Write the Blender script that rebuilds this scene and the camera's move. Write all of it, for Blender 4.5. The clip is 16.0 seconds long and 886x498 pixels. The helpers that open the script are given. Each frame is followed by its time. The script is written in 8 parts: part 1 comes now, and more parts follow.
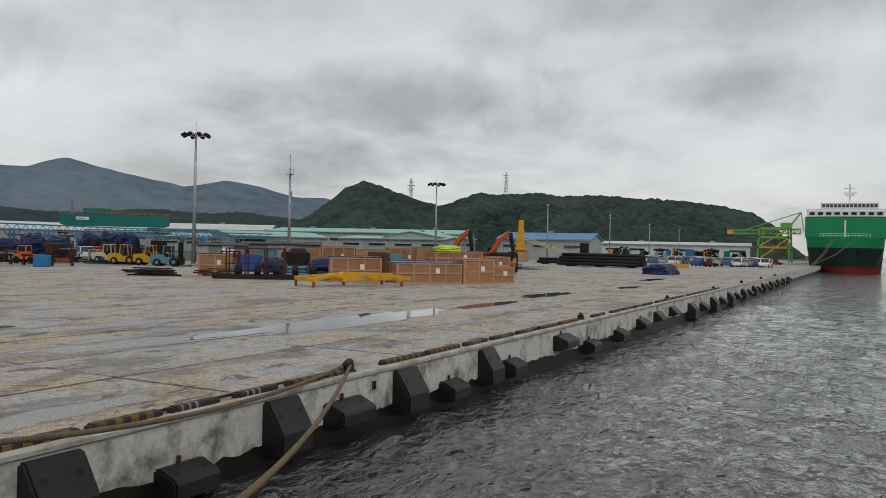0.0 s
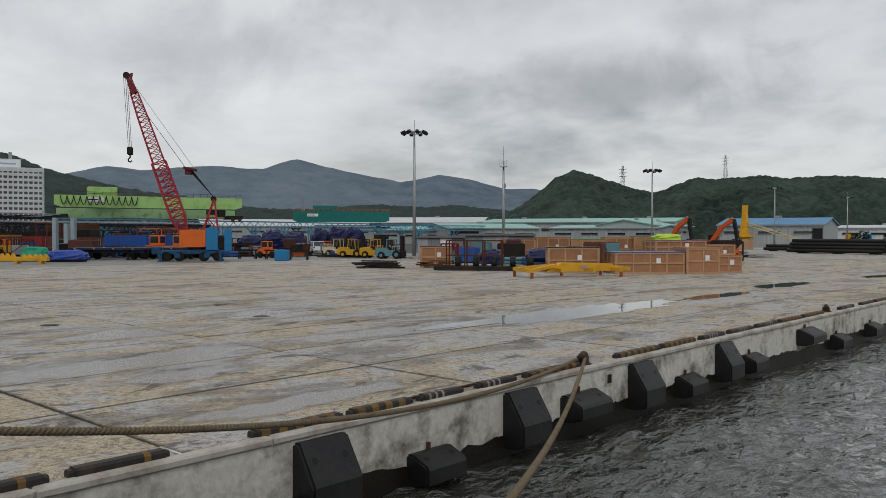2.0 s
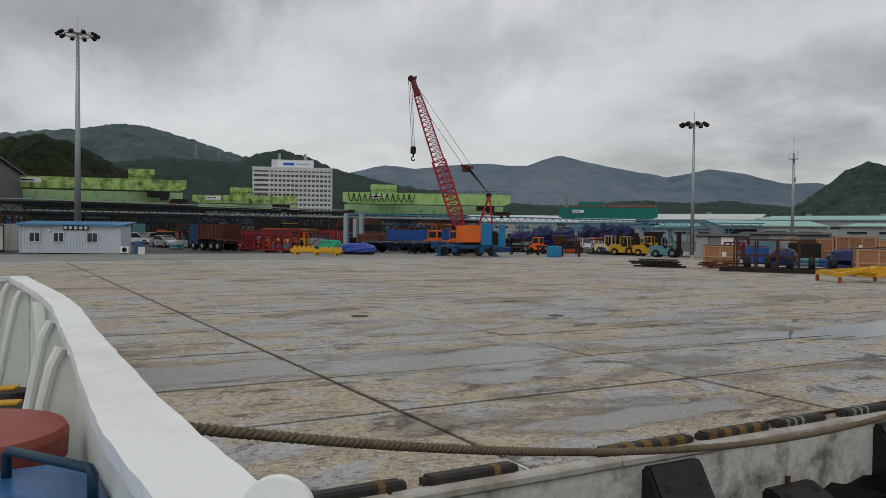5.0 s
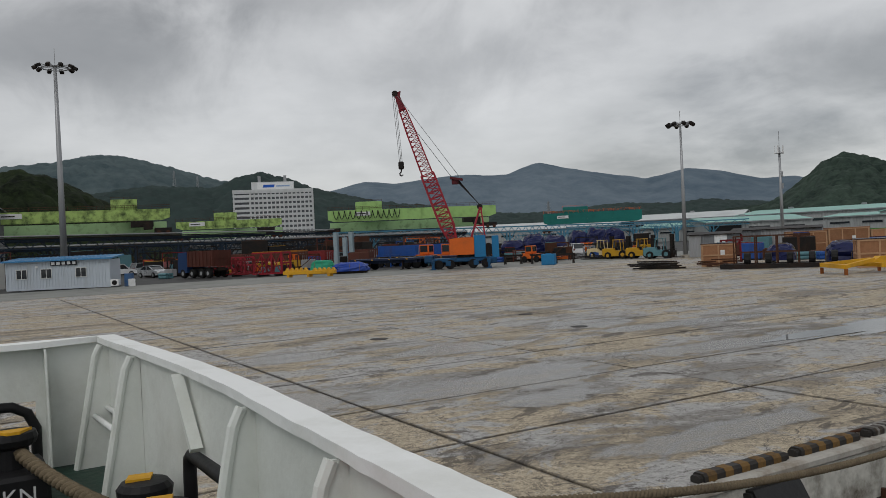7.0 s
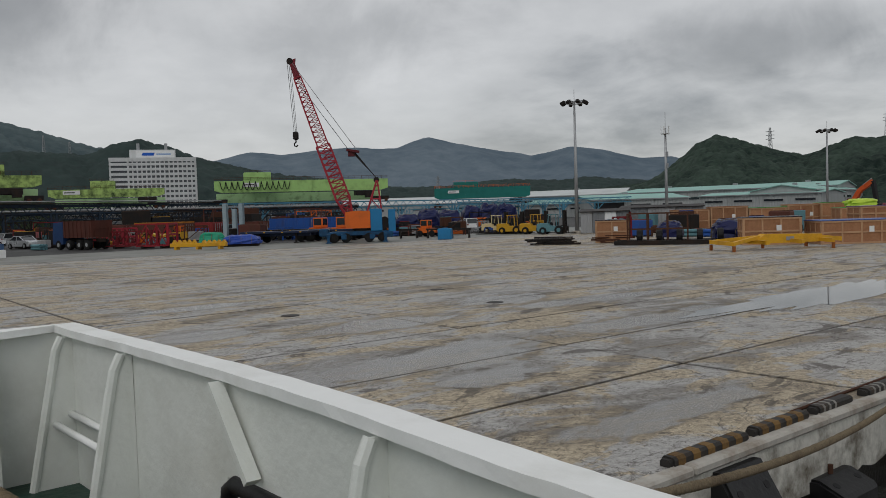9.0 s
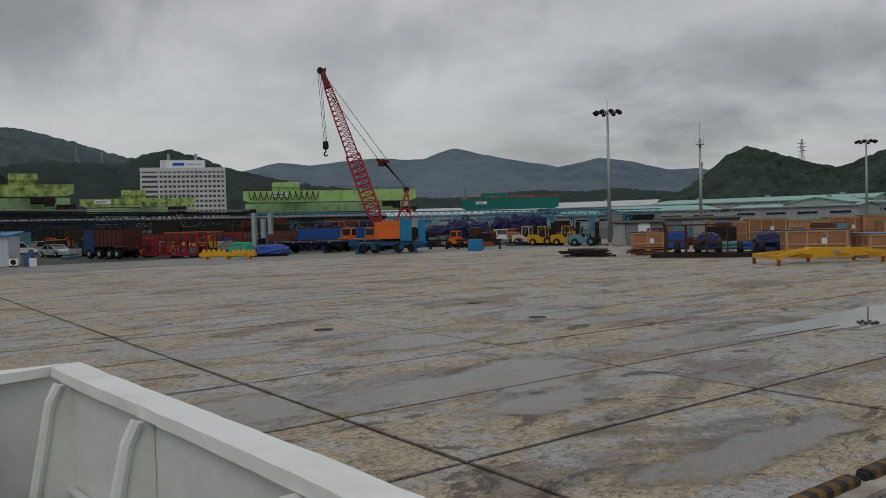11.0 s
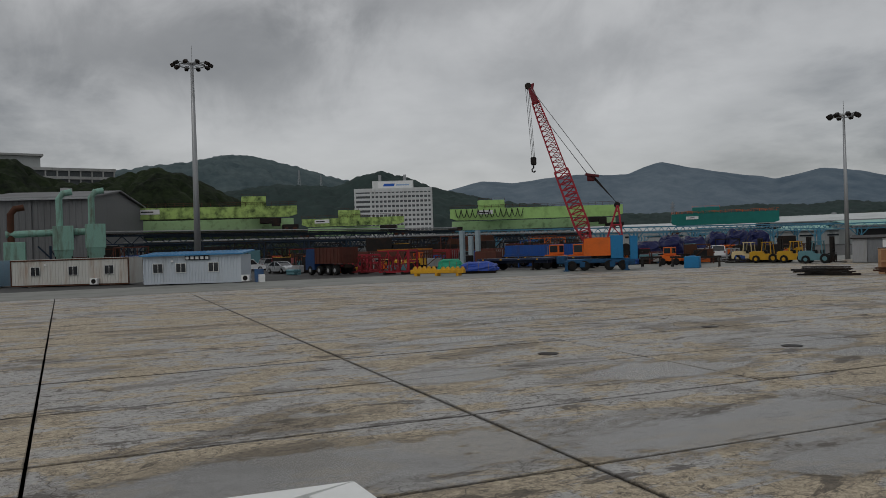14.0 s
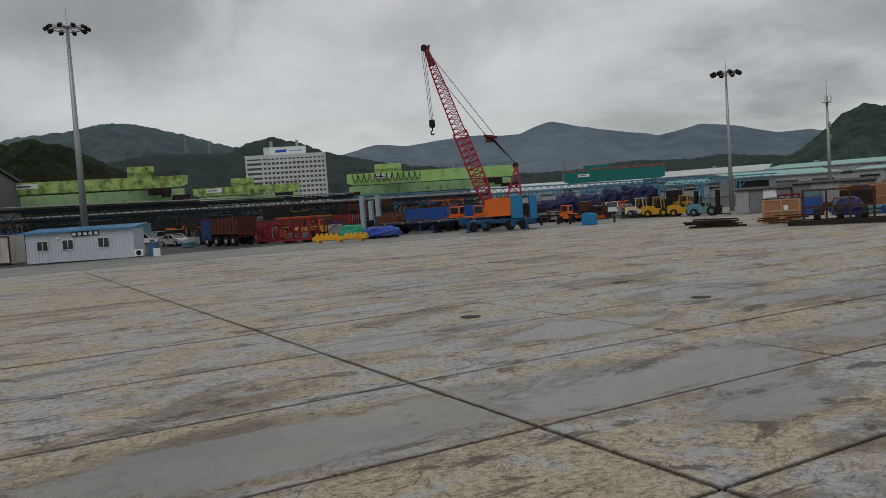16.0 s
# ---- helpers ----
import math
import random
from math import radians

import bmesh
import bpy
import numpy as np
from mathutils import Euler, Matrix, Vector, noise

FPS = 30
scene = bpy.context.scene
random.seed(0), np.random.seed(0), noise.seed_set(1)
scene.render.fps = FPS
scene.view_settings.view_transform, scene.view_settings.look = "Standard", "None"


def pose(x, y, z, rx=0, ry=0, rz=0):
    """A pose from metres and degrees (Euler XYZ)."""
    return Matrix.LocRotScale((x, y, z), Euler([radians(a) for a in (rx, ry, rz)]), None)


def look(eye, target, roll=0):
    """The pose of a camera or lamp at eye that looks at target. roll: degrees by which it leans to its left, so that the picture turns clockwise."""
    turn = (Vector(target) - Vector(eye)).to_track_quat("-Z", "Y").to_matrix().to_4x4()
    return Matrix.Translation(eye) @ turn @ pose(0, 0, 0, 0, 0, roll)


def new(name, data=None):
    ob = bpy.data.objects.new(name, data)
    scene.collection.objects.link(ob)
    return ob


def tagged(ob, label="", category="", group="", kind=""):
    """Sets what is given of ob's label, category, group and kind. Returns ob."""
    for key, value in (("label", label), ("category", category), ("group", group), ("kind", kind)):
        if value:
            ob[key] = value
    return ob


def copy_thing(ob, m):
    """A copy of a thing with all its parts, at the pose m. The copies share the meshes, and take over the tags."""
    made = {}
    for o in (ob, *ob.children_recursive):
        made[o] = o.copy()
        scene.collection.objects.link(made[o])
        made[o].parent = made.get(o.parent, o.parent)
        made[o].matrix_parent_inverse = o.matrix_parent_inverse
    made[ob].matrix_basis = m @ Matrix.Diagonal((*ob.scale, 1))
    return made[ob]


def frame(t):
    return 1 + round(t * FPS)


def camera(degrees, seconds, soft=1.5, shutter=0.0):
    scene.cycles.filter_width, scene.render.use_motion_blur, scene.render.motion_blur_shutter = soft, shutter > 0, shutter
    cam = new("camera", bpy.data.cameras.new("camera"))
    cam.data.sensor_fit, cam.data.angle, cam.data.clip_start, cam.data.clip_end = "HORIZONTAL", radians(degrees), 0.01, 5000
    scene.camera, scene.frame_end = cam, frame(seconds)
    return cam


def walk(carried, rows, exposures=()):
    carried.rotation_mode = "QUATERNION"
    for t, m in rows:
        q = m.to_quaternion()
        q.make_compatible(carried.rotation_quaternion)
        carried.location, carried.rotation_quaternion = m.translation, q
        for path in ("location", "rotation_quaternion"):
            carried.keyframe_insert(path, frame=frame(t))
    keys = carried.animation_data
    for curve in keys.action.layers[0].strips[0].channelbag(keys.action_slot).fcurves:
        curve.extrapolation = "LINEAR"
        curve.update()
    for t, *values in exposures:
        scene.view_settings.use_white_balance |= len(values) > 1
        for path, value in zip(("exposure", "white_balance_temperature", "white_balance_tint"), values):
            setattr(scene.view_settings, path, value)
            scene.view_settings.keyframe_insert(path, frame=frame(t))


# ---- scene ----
cam = camera(57.3, 16.0, soft=0.8)
PATH = [
    (0, (3.964, 0.884, 2.54), (3.048, 2.662, 2.537), 1.2),
    (0.5, (3.964, 0.867, 2.558), (2.93, 2.579, 2.54), 1.3),
    (1, (3.872, 0.784, 2.544), (2.715, 2.415, 2.498), 1.2),
    (1.5, (3.773, 0.662, 2.569), (2.522, 2.222, 2.515), 0.8),
    (2, (3.58, 0.665, 2.574), (2.241, 2.15, 2.541), 0.1),
    (2.5, (3.44, 0.545, 2.619), (1.991, 1.923, 2.572), -0.7),
    (3, (3.175, 0.599, 2.59), (1.626, 1.861, 2.506), -1.8),
    (3.5, (2.902, 0.579, 2.599), (1.315, 1.791, 2.478), -2.7),
    (4, (2.728, 0.459, 2.64), (1.086, 1.595, 2.525), -2.4),
    (4.5, (2.401, 0.463, 2.638), (0.694, 1.504, 2.581), 0.1),
    (4.7, (2.289, 0.474, 2.607), (0.556, 1.471, 2.554), 1.0),
    (6.8, (1.132, -0.023, 2.686), (-0.592, 0.991, 2.679), -1.9),
    (7, (1.071, -0.071, 2.724), (-0.647, 0.953, 2.708), -2.6),
    (7.5, (0.841, -0.19, 2.729), (-0.843, 0.889, 2.694), -3.3),
    (8, (0.576, -0.28, 2.767), (-1.044, 0.891, 2.712), -3.2),
    (8.5, (0.325, -0.365, 2.781), (-1.249, 0.865, 2.697), -2.4),
    (8.7, (0.202, -0.365, 2.768), (-1.36, 0.881, 2.673), -1.9),
    (10.8, (-0.909, 0.019, 2.702), (-2.477, 1.26, 2.651), -1.3),
    (11, (-1.069, 0.023, 2.727), (-2.67, 1.22, 2.665), -1.5),
    (11.5, (-1.271, 0.083, 2.699), (-2.933, 1.187, 2.569), -2.5),
    (12, (-1.613, 0.188, 2.706), (-3.275, 1.287, 2.536), -2.8),
    (12.5, (-1.913, 0.212, 2.729), (-3.575, 1.319, 2.617), -2.1),
    (13, (-2.154, 0.251, 2.748), (-3.918, 1.193, 2.709), -2.1),
    (13.5, (-2.426, 0.312, 2.742), (-4.276, 1.073, 2.762), -1.6),
    (14, (-2.649, 0.265, 2.732), (-4.496, 1.034, 2.726), -1.8),
    (14.5, (-2.833, 0.251, 2.734), (-4.665, 1.051, 2.68), -2.3),
    (15, (-2.868, 0.178, 2.767), (-4.68, 1.021, 2.68), -2.9),
    (15.5, (-2.947, 0.068, 2.75), (-4.71, 1.005, 2.632), -3.4),
    (16, (-3.043, -0.162, 2.821), (-4.777, 0.829, 2.713), -3.8),
]
EXPOSURE = [(0, 0.20), (3, 0.20), (4.5, 0.10), (7, 0.0), (7.6, 0.06), (8.5, 0.0), (11, -0.27), (11.5, -0.16), (12, 0.02), (12.5, -0.04), (13, -0.20), (14, -0.38), (14.7, -0.26), (16, -0.12)]
walk(cam, [(t, look(e, g, r)) for t, e, g, r in PATH], EXPOSURE)

# ---------- light ----------
world = bpy.data.worlds.new("overcast_sky")
scene.world = world
world.use_nodes = True
W = world.node_tree
W.nodes.clear()


def wn(kind, **kw):
    n = W.nodes.new(kind)
    for k, v in kw.items():
        n.inputs[k].default_value = v
    return n


def wl(a, ao, b, bi):
    W.links.new(a.outputs[ao], b.inputs[bi])


w_out = wn("ShaderNodeOutputWorld")
w_bg = wn("ShaderNodeBackground", Strength=1.0)
w_tc = wn("ShaderNodeTexCoord")
w_sep = wn("ShaderNodeSeparateXYZ")
wl(w_tc, "Generated", w_sep, 0)
w_add = wn("ShaderNodeMath")
w_add.operation = "ADD"
w_add.inputs[1].default_value = 0.24
w_abs = wn("ShaderNodeMath")
w_abs.operation = "ABSOLUTE"
wl(w_sep, "Z", w_abs, 0)
wl(w_abs, 0, w_add, 0)
w_dx = wn("ShaderNodeMath")
w_dx.operation = "DIVIDE"
w_dy = wn("ShaderNodeMath")
w_dy.operation = "DIVIDE"
wl(w_sep, "X", w_dx, 0)
wl(w_add, 0, w_dx, 1)
wl(w_sep, "Y", w_dy, 0)
wl(w_add, 0, w_dy, 1)
w_vec = wn("ShaderNodeCombineXYZ")
wl(w_dx, 0, w_vec, "X")
wl(w_dy, 0, w_vec, "Y")
w_n1 = wn("ShaderNodeTexNoise", Scale=0.62, Detail=5.0, Roughness=0.52, Distortion=0.25)
w_n2 = wn("ShaderNodeTexNoise", Scale=2.3, Detail=6.0, Roughness=0.60, Distortion=0.2)
wl(w_vec, 0, w_n1, "Vector")
wl(w_vec, 0, w_n2, "Vector")
w_mix = wn("ShaderNodeMath")
w_mix.operation = "MULTIPLY_ADD"
w_mix.inputs[1].default_value = 0.48
wl(w_n2, "Fac", w_mix, 0)
wl(w_n1, "Fac", w_mix, 2)
w_ramp = wn("ShaderNodeValToRGB")
els = w_ramp.color_ramp.elements
els[0].position, els[0].color = 0.53, (0.278, 0.283, 0.29, 1)
els[1].position, els[1].color = 0.97, (0.65, 0.65, 0.65, 1)
e_mid = els.new(0.71)
e_mid.color = (0.508, 0.51, 0.511, 1)
wl(w_mix, 0, w_ramp, 0)
w_n3 = wn("ShaderNodeTexNoise", Scale=0.8, Detail=5.0, Roughness=0.5, Distortion=0.3)
w_map = wn("ShaderNodeMapping")
w_map.inputs["Location"].default_value = (4.3, 1.7, 0.0)
wl(w_vec, 0, w_map, 0)
wl(w_map, 0, w_n3, "Vector")
w_rg = wn("ShaderNodeMapRange")
w_rg.interpolation_type = "SMOOTHSTEP"
for key, v in (("From Min", 0.50), ("From Max", 0.72), ("To Min", 1.0), ("To Max", 0.78)):
    w_rg.inputs[key].default_value = v
wl(w_n3, "Fac", w_rg, "Value")
w_dark = wn("ShaderNodeMix")
w_dark.data_type = "RGBA"
w_dark.blend_type = "MULTIPLY"
w_dark.inputs[0].default_value = 1.0
wl(w_ramp, "Color", w_dark, 6)
wl(w_rg, 0, w_dark, 7)
w_sky = wn("ShaderNodeTexSky")
w_sky.sky_type = "NISHITA"
w_sky.sun_disc = False
w_sky.sun_elevation = radians(48)
w_sky.sun_rotation = radians(140)
w_skymul = wn("ShaderNodeMix")
w_skymul.data_type = "RGBA"
w_skymul.blend_type = "ADD"
w_skymul.inputs[0].default_value = 0.012


def cloud_bank(col_out, yaw, el, wide, high, depth):
    """A soft grey cloud at a bearing and height over the horizon, with a ragged rim."""
    a, e = radians(yaw), radians(el)
    c = Vector((-math.sin(a) * math.cos(e), math.cos(a) * math.cos(e), math.sin(e)))
    r = Vector((math.cos(a), math.sin(a), 0))
    u = r.cross(c)

    def dot(v, k):
        n = W.nodes.new("ShaderNodeVectorMath")
        n.operation = "DOT_PRODUCT"
        n.inputs[1].default_value = v
        W.links.new(w_tc.outputs["Generated"], n.inputs[0])
        m = wn("ShaderNodeMath")
        m.operation = "MULTIPLY"
        m.inputs[1].default_value = k
        W.links.new(n.outputs["Value"], m.inputs[0])
        return m.outputs[0]

    v = W.nodes.new("ShaderNodeCombineXYZ")
    W.links.new(dot(r, 1 / math.sin(radians(wide))), v.inputs[0])
    W.links.new(dot(u, 1 / math.sin(radians(high))), v.inputs[1])
    ln = W.nodes.new("ShaderNodeVectorMath")
    ln.operation = "LENGTH"
    W.links.new(v.outputs[0], ln.inputs[0])
    sm = wn("ShaderNodeMath")
    sm.operation = "MULTIPLY_ADD"
    sm.inputs[1].default_value = 2.6
    W.links.new(w_n4.outputs["Fac"], sm.inputs[0])
    W.links.new(ln.outputs["Value"], sm.inputs[2])
    rg = wn("ShaderNodeMapRange")
    rg.interpolation_type = "SMOOTHSTEP"
    for key, x in (("From Min", 1.35), ("From Max", 2.6), ("To Min", 1.0 - depth), ("To Max", 1.0)):
        rg.inputs[key].default_value = x
    W.links.new(sm.outputs[0], rg.inputs["Value"])
    front = wn("ShaderNodeMath")
    front.operation = "GREATER_THAN"
    front.inputs[1].default_value = 0.0
    W.links.new(dot(c, 1.0), front.inputs[0])
    mx = wn("ShaderNodeMix")
    mx.data_type = "RGBA"
    mx.blend_type = "MULTIPLY"
    W.links.new(front.outputs[0], mx.inputs[0])
    W.links.new(col_out, mx.inputs[6])
    W.links.new(rg.outputs[0], mx.inputs[7])
    return mx.outputs[2]


w_n4 = wn("ShaderNodeTexNoise", Scale=7.0, Detail=6.0, Roughness=0.58, Distortion=0.4)
wl(w_tc, "Generated", w_n4, "Vector")
w_col = w_dark.outputs[2]
for bank in ((29.5, 10.3, 8.5, 2.6, 0.42), (24, 14.3, 3.2, 1.6, 0.2), (7.5, 11.2, 6.0, 2.2, 0.42), (4, 16, 9, 3.0, 0.22), (57, 12.5, 11, 3.6, 0.28), (84, 13.5, 15, 4.4, 0.42), (68, 17, 10, 3.0, 0.25), (42, 16.5, 10, 2.6, 0.2), (12, 17, 12, 2.4, 0.15)):
    w_col = cloud_bank(w_col, *bank)
W.links.new(w_col, w_skymul.inputs[6])
wl(w_sky, "Color", w_skymul, 7)
wl(w_skymul, 2, w_bg, "Color")
wl(w_bg, 0, w_out, 0)

sun_data = bpy.data.lights.new("sun", "SUN")
sun_data.energy = 0.55
sun_data.angle = radians(25)
sun_data.color = (1.0, 0.97, 0.93)
sun = new("sun", sun_data)
sun.matrix_world = pose(0, 0, 60, 42, 0, 40)


# ---------- materials ----------
MATS = {}


def mat(name, col, rough=0.6, metal=0.0, var=0.25, scale=3.0, dirt=None, dirt_amt=0.35, dirt_scale=0.8, bump=0.15, spec=0.22, streak=False, dirt_lo=0.48, obj_var=0.0, bump_scale=None):
    """A surface with fine grain, wear patches, uneven gloss and relief."""
    if name in MATS:
        return MATS[name]
    m = bpy.data.materials.new(name)
    m.use_nodes = True
    T = m.node_tree
    N, L = T.nodes, T.links
    b = N["Principled BSDF"]
    b.inputs["Metallic"].default_value = metal
    b.inputs["Specular IOR Level"].default_value = spec
    tc = N.new("ShaderNodeTexCoord")
    mp = N.new("ShaderNodeMapping")
    L.new(tc.outputs["Object"], mp.inputs[0])
    if streak:
        mp.inputs["Scale"].default_value = (1.0, 1.0, 0.18)
    fine = N.new("ShaderNodeTexNoise")
    fine.inputs["Scale"].default_value = scale * 6
    fine.inputs["Detail"].default_value = 6
    L.new(tc.outputs["Object"], fine.inputs["Vector"])
    big = N.new("ShaderNodeTexNoise")
    big.inputs["Scale"].default_value = dirt_scale
    big.inputs["Detail"].default_value = 8
    big.inputs["Roughness"].default_value = 0.68
    L.new(mp.outputs[0], big.inputs["Vector"])
    c0 = N.new("ShaderNodeMix")
    c0.data_type = "RGBA"
    c0.inputs[6].default_value = (*[c * (1 - var) for c in col], 1)
    c0.inputs[7].default_value = (*[min(1, c * (1 + var)) for c in col], 1)
    L.new(fine.outputs["Fac"], c0.inputs[0])
    rp = N.new("ShaderNodeMapRange")
    rp.inputs["From Min"].default_value = dirt_lo
    rp.inputs["From Max"].default_value = dirt_lo + 0.22
    rp.inputs["To Max"].default_value = dirt_amt
    L.new(big.outputs["Fac"], rp.inputs["Value"])
    c1 = N.new("ShaderNodeMix")
    c1.data_type = "RGBA"
    d = dirt or tuple(c * 0.35 + 0.01 for c in col)
    c1.inputs[7].default_value = (*d, 1)
    L.new(rp.outputs[0], c1.inputs[0])
    L.new(c0.outputs[2], c1.inputs[6])
    last = c1.outputs[2]
    if obj_var:
        oi = N.new("ShaderNodeObjectInfo")
        hs = N.new("ShaderNodeHueSaturation")
        mr = N.new("ShaderNodeMapRange")
        mr.inputs["To Min"].default_value = 1 - obj_var
        mr.inputs["To Max"].default_value = 1 + obj_var
        L.new(oi.outputs["Random"], mr.inputs["Value"])
        L.new(mr.outputs[0], hs.inputs["Value"])
        L.new(last, hs.inputs["Color"])
        last = hs.outputs["Color"]
    L.new(last, b.inputs["Base Color"])
    rr = N.new("ShaderNodeMapRange")
    rr.inputs["To Min"].default_value = max(0.03, rough - 0.12)
    rr.inputs["To Max"].default_value = min(1, rough + 0.18)
    L.new(big.outputs["Fac"], rr.inputs["Value"])
    L.new(rr.outputs[0], b.inputs["Roughness"])
    if bump:
        bp = N.new("ShaderNodeBump")
        bp.inputs["Strength"].default_value = bump
        bp.inputs["Distance"].default_value = 0.02
        L.new(fine.outputs["Fac"], bp.inputs["Height"])
        L.new(bp.outputs[0], b.inputs["Normal"])
    MATS[name] = m
    return m


def glass_mat():
    m = bpy.data.materials.new("window_glass")
    m.use_nodes = True
    b = m.node_tree.nodes["Principled BSDF"]
    b.inputs["Base Color"].default_value = (0.02, 0.025, 0.03, 1)
    b.inputs["Roughness"].default_value = 0.06
    b.inputs["Specular IOR Level"].default_value = 0.7
    return m


GLASS = glass_mat()


def concrete_apron():
    """Weathered quay concrete: tan scaled patches, grey worn patches, damp and wet areas that shine."""
    m = bpy.data.materials.new("apron_concrete")
    m.use_nodes = True
    T = m.node_tree
    N, L = T.nodes, T.links
    b = N["Principled BSDF"]
    geo = N.new("ShaderNodeNewGeometry")

    def noise_at(scale, detail=6, rough=0.6, stretch=(1, 1, 1), dist=0.0, shift=0.0):
        mp = N.new("ShaderNodeMapping")
        mp.inputs["Scale"].default_value = stretch
        mp.inputs["Location"].default_value = (shift, shift * 0.7, 0)
        L.new(geo.outputs["Position"], mp.inputs[0])
        n = N.new("ShaderNodeTexNoise")
        n.inputs["Scale"].default_value = scale
        n.inputs["Detail"].default_value = detail
        n.inputs["Roughness"].default_value = rough
        n.inputs["Distortion"].default_value = dist
        L.new(mp.outputs[0], n.inputs["Vector"])
        return n.outputs["Fac"]

    def step(v, a, c, lo=0.0, hi=1.0):
        r = N.new("ShaderNodeMapRange")
        r.interpolation_type = "SMOOTHSTEP"
        for k, x in (("From Min", a), ("From Max", c), ("To Min", lo), ("To Max", hi)):
            r.inputs[k].default_value = x
        L.new(v, r.inputs["Value"])
        return r.outputs[0]

    def blend(f, a, c, mode="MIX"):
        x = N.new("ShaderNodeMix")
        x.data_type = "RGBA"
        x.blend_type = mode
        for s, v in ((0, f), (6, a), (7, c)):
            if isinstance(v, (tuple, float)):
                x.inputs[s].default_value = v if isinstance(v, float) else (*v, 1)
            else:
                L.new(v, x.inputs[s])
        return x.outputs[2]

    def math_op(op, a, c):
        x = N.new("ShaderNodeMath")
        x.operation = op
        for s, v in ((0, a), (1, c)):
            if isinstance(v, float):
                x.inputs[s].default_value = v
            else:
                L.new(v, x.inputs[s])
        return x.outputs[0]

    def length_to(cx, cy, rx, ry):
        d = N.new("ShaderNodeVectorMath")
        d.operation = "SUBTRACT"
        d.inputs[1].default_value = (cx, cy, 0)
        L.new(geo.outputs["Position"], d.inputs[0])
        k = N.new("ShaderNodeVectorMath")
        k.operation = "MULTIPLY"
        k.inputs[1].default_value = (1 / rx, 1 / ry, 0)
        L.new(d.outputs[0], k.inputs[0])
        n = N.new("ShaderNodeVectorMath")
        n.operation = "LENGTH"
        L.new(k.outputs[0], n.inputs[0])
        return n.outputs["Value"]

    oi = N.new("ShaderNodeObjectInfo")
    grain = noise_at(48.0, 6, 0.75)
    mid = noise_at(12.0, 8, 0.75, (1, 0.8, 1), 0.4, 23.0)
    patch = noise_at(0.85, 10, 0.68, (1.0, 0.55, 1), 0.7)
    scal = noise_at(1.9, 9, 0.7, (1, 0.75, 1), 1.1, 7.0)
    stain = noise_at(0.42, 9, 0.66, (1.0, 0.45, 1), 0.6, 31.0)
    pits = noise_at(8.5, 8, 0.8, (1, 0.75, 1), 0.5, 11.0)
    blot = noise_at(1.3, 10, 0.74, (1, 0.5, 1), 0.9, 91.0)
    edge = noise_at(0.55, 9, 0.66, (1.1, 0.6, 1), 0.5, 63.0)
    mixg = step(math_op("ADD", math_op("MULTIPLY", grain, 0.5), math_op("MULTIPLY", mid, 0.5)), 0.34, 0.62)
    tan = blend(mixg, (0.10, 0.078, 0.050), (0.60, 0.505, 0.36))
    grey = blend(mixg, (0.20, 0.195, 0.187), (0.50, 0.49, 0.47))
    lift = math_op("MULTIPLY", oi.outputs["Random"], 0.10)
    mask = step(math_op("ADD", patch, lift), 0.535, 0.585)
    col = blend(mask, tan, grey)
    # dark rims and pits where the skin of the concrete has scaled off
    rim = step(math_op("ABSOLUTE", math_op("SUBTRACT", scal, 0.52), 0.0), 0.0, 0.016, 0.85, 0.0)
    col = blend(rim, col, (0.045, 0.034, 0.024))
    col = blend(step(stain, 0.52, 0.60, 0.0, 0.55), col, (0.085, 0.066, 0.046))
    col = blend(step(pits, 0.55, 0.62, 0.0, 0.85), col, (0.05, 0.04, 0.03))
    col = blend(step(blot, 0.565, 0.60, 0.0, 0.8), col, (0.05, 0.038, 0.027))
    # hair cracks
    ns = N.new("ShaderNodeTexNoise")
    ns.inputs["Scale"].default_value = 1.1
    ns.inputs["Detail"].default_value = 6
    L.new(geo.outputs["Position"], ns.inputs["Vector"])
    va = N.new("ShaderNodeVectorMath")
    va.operation = "ADD"
    L.new(geo.outputs["Position"], va.inputs[0])
    L.new(ns.outputs["Color"], va.inputs[1])
    vo = N.new("ShaderNodeTexVoronoi")
    vo.feature = "DISTANCE_TO_EDGE"
    vo.inputs["Scale"].default_value = 0.30
    L.new(va.outputs[0], vo.inputs["Vector"])
    crack = math_op("MULTIPLY", step(vo.outputs["Distance"], 0.0, 0.0045, 1.0, 0.0), step(edge, 0.47, 0.53))
    col = blend(math_op("MULTIPLY", crack, 0.85), col, (0.03, 0.024, 0.018))
    # grime along the slab edges
    tc = N.new("ShaderNodeTexCoord")
    sg = N.new("ShaderNodeSeparateXYZ")
    L.new(tc.outputs["Generated"], sg.inputs[0])
    gap = None
    for axis, size in (("X", 3.9), ("Y", 5.8)):
        half = math_op("SUBTRACT", 0.5, math_op("ABSOLUTE", math_op("SUBTRACT", sg.outputs[axis], 0.5), 0.0))
        dist = math_op("MULTIPLY", half, size)
        gap = dist if gap is None else math_op("MINIMUM", gap, dist)
    gap = math_op("ADD", gap, math_op("MULTIPLY", math_op("SUBTRACT", mid, 0.5), 0.14))
    col = blend(step(gap, 0.0, 0.06, 0.65, 0.0), col, (0.032, 0.026, 0.02))
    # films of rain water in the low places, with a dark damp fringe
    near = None
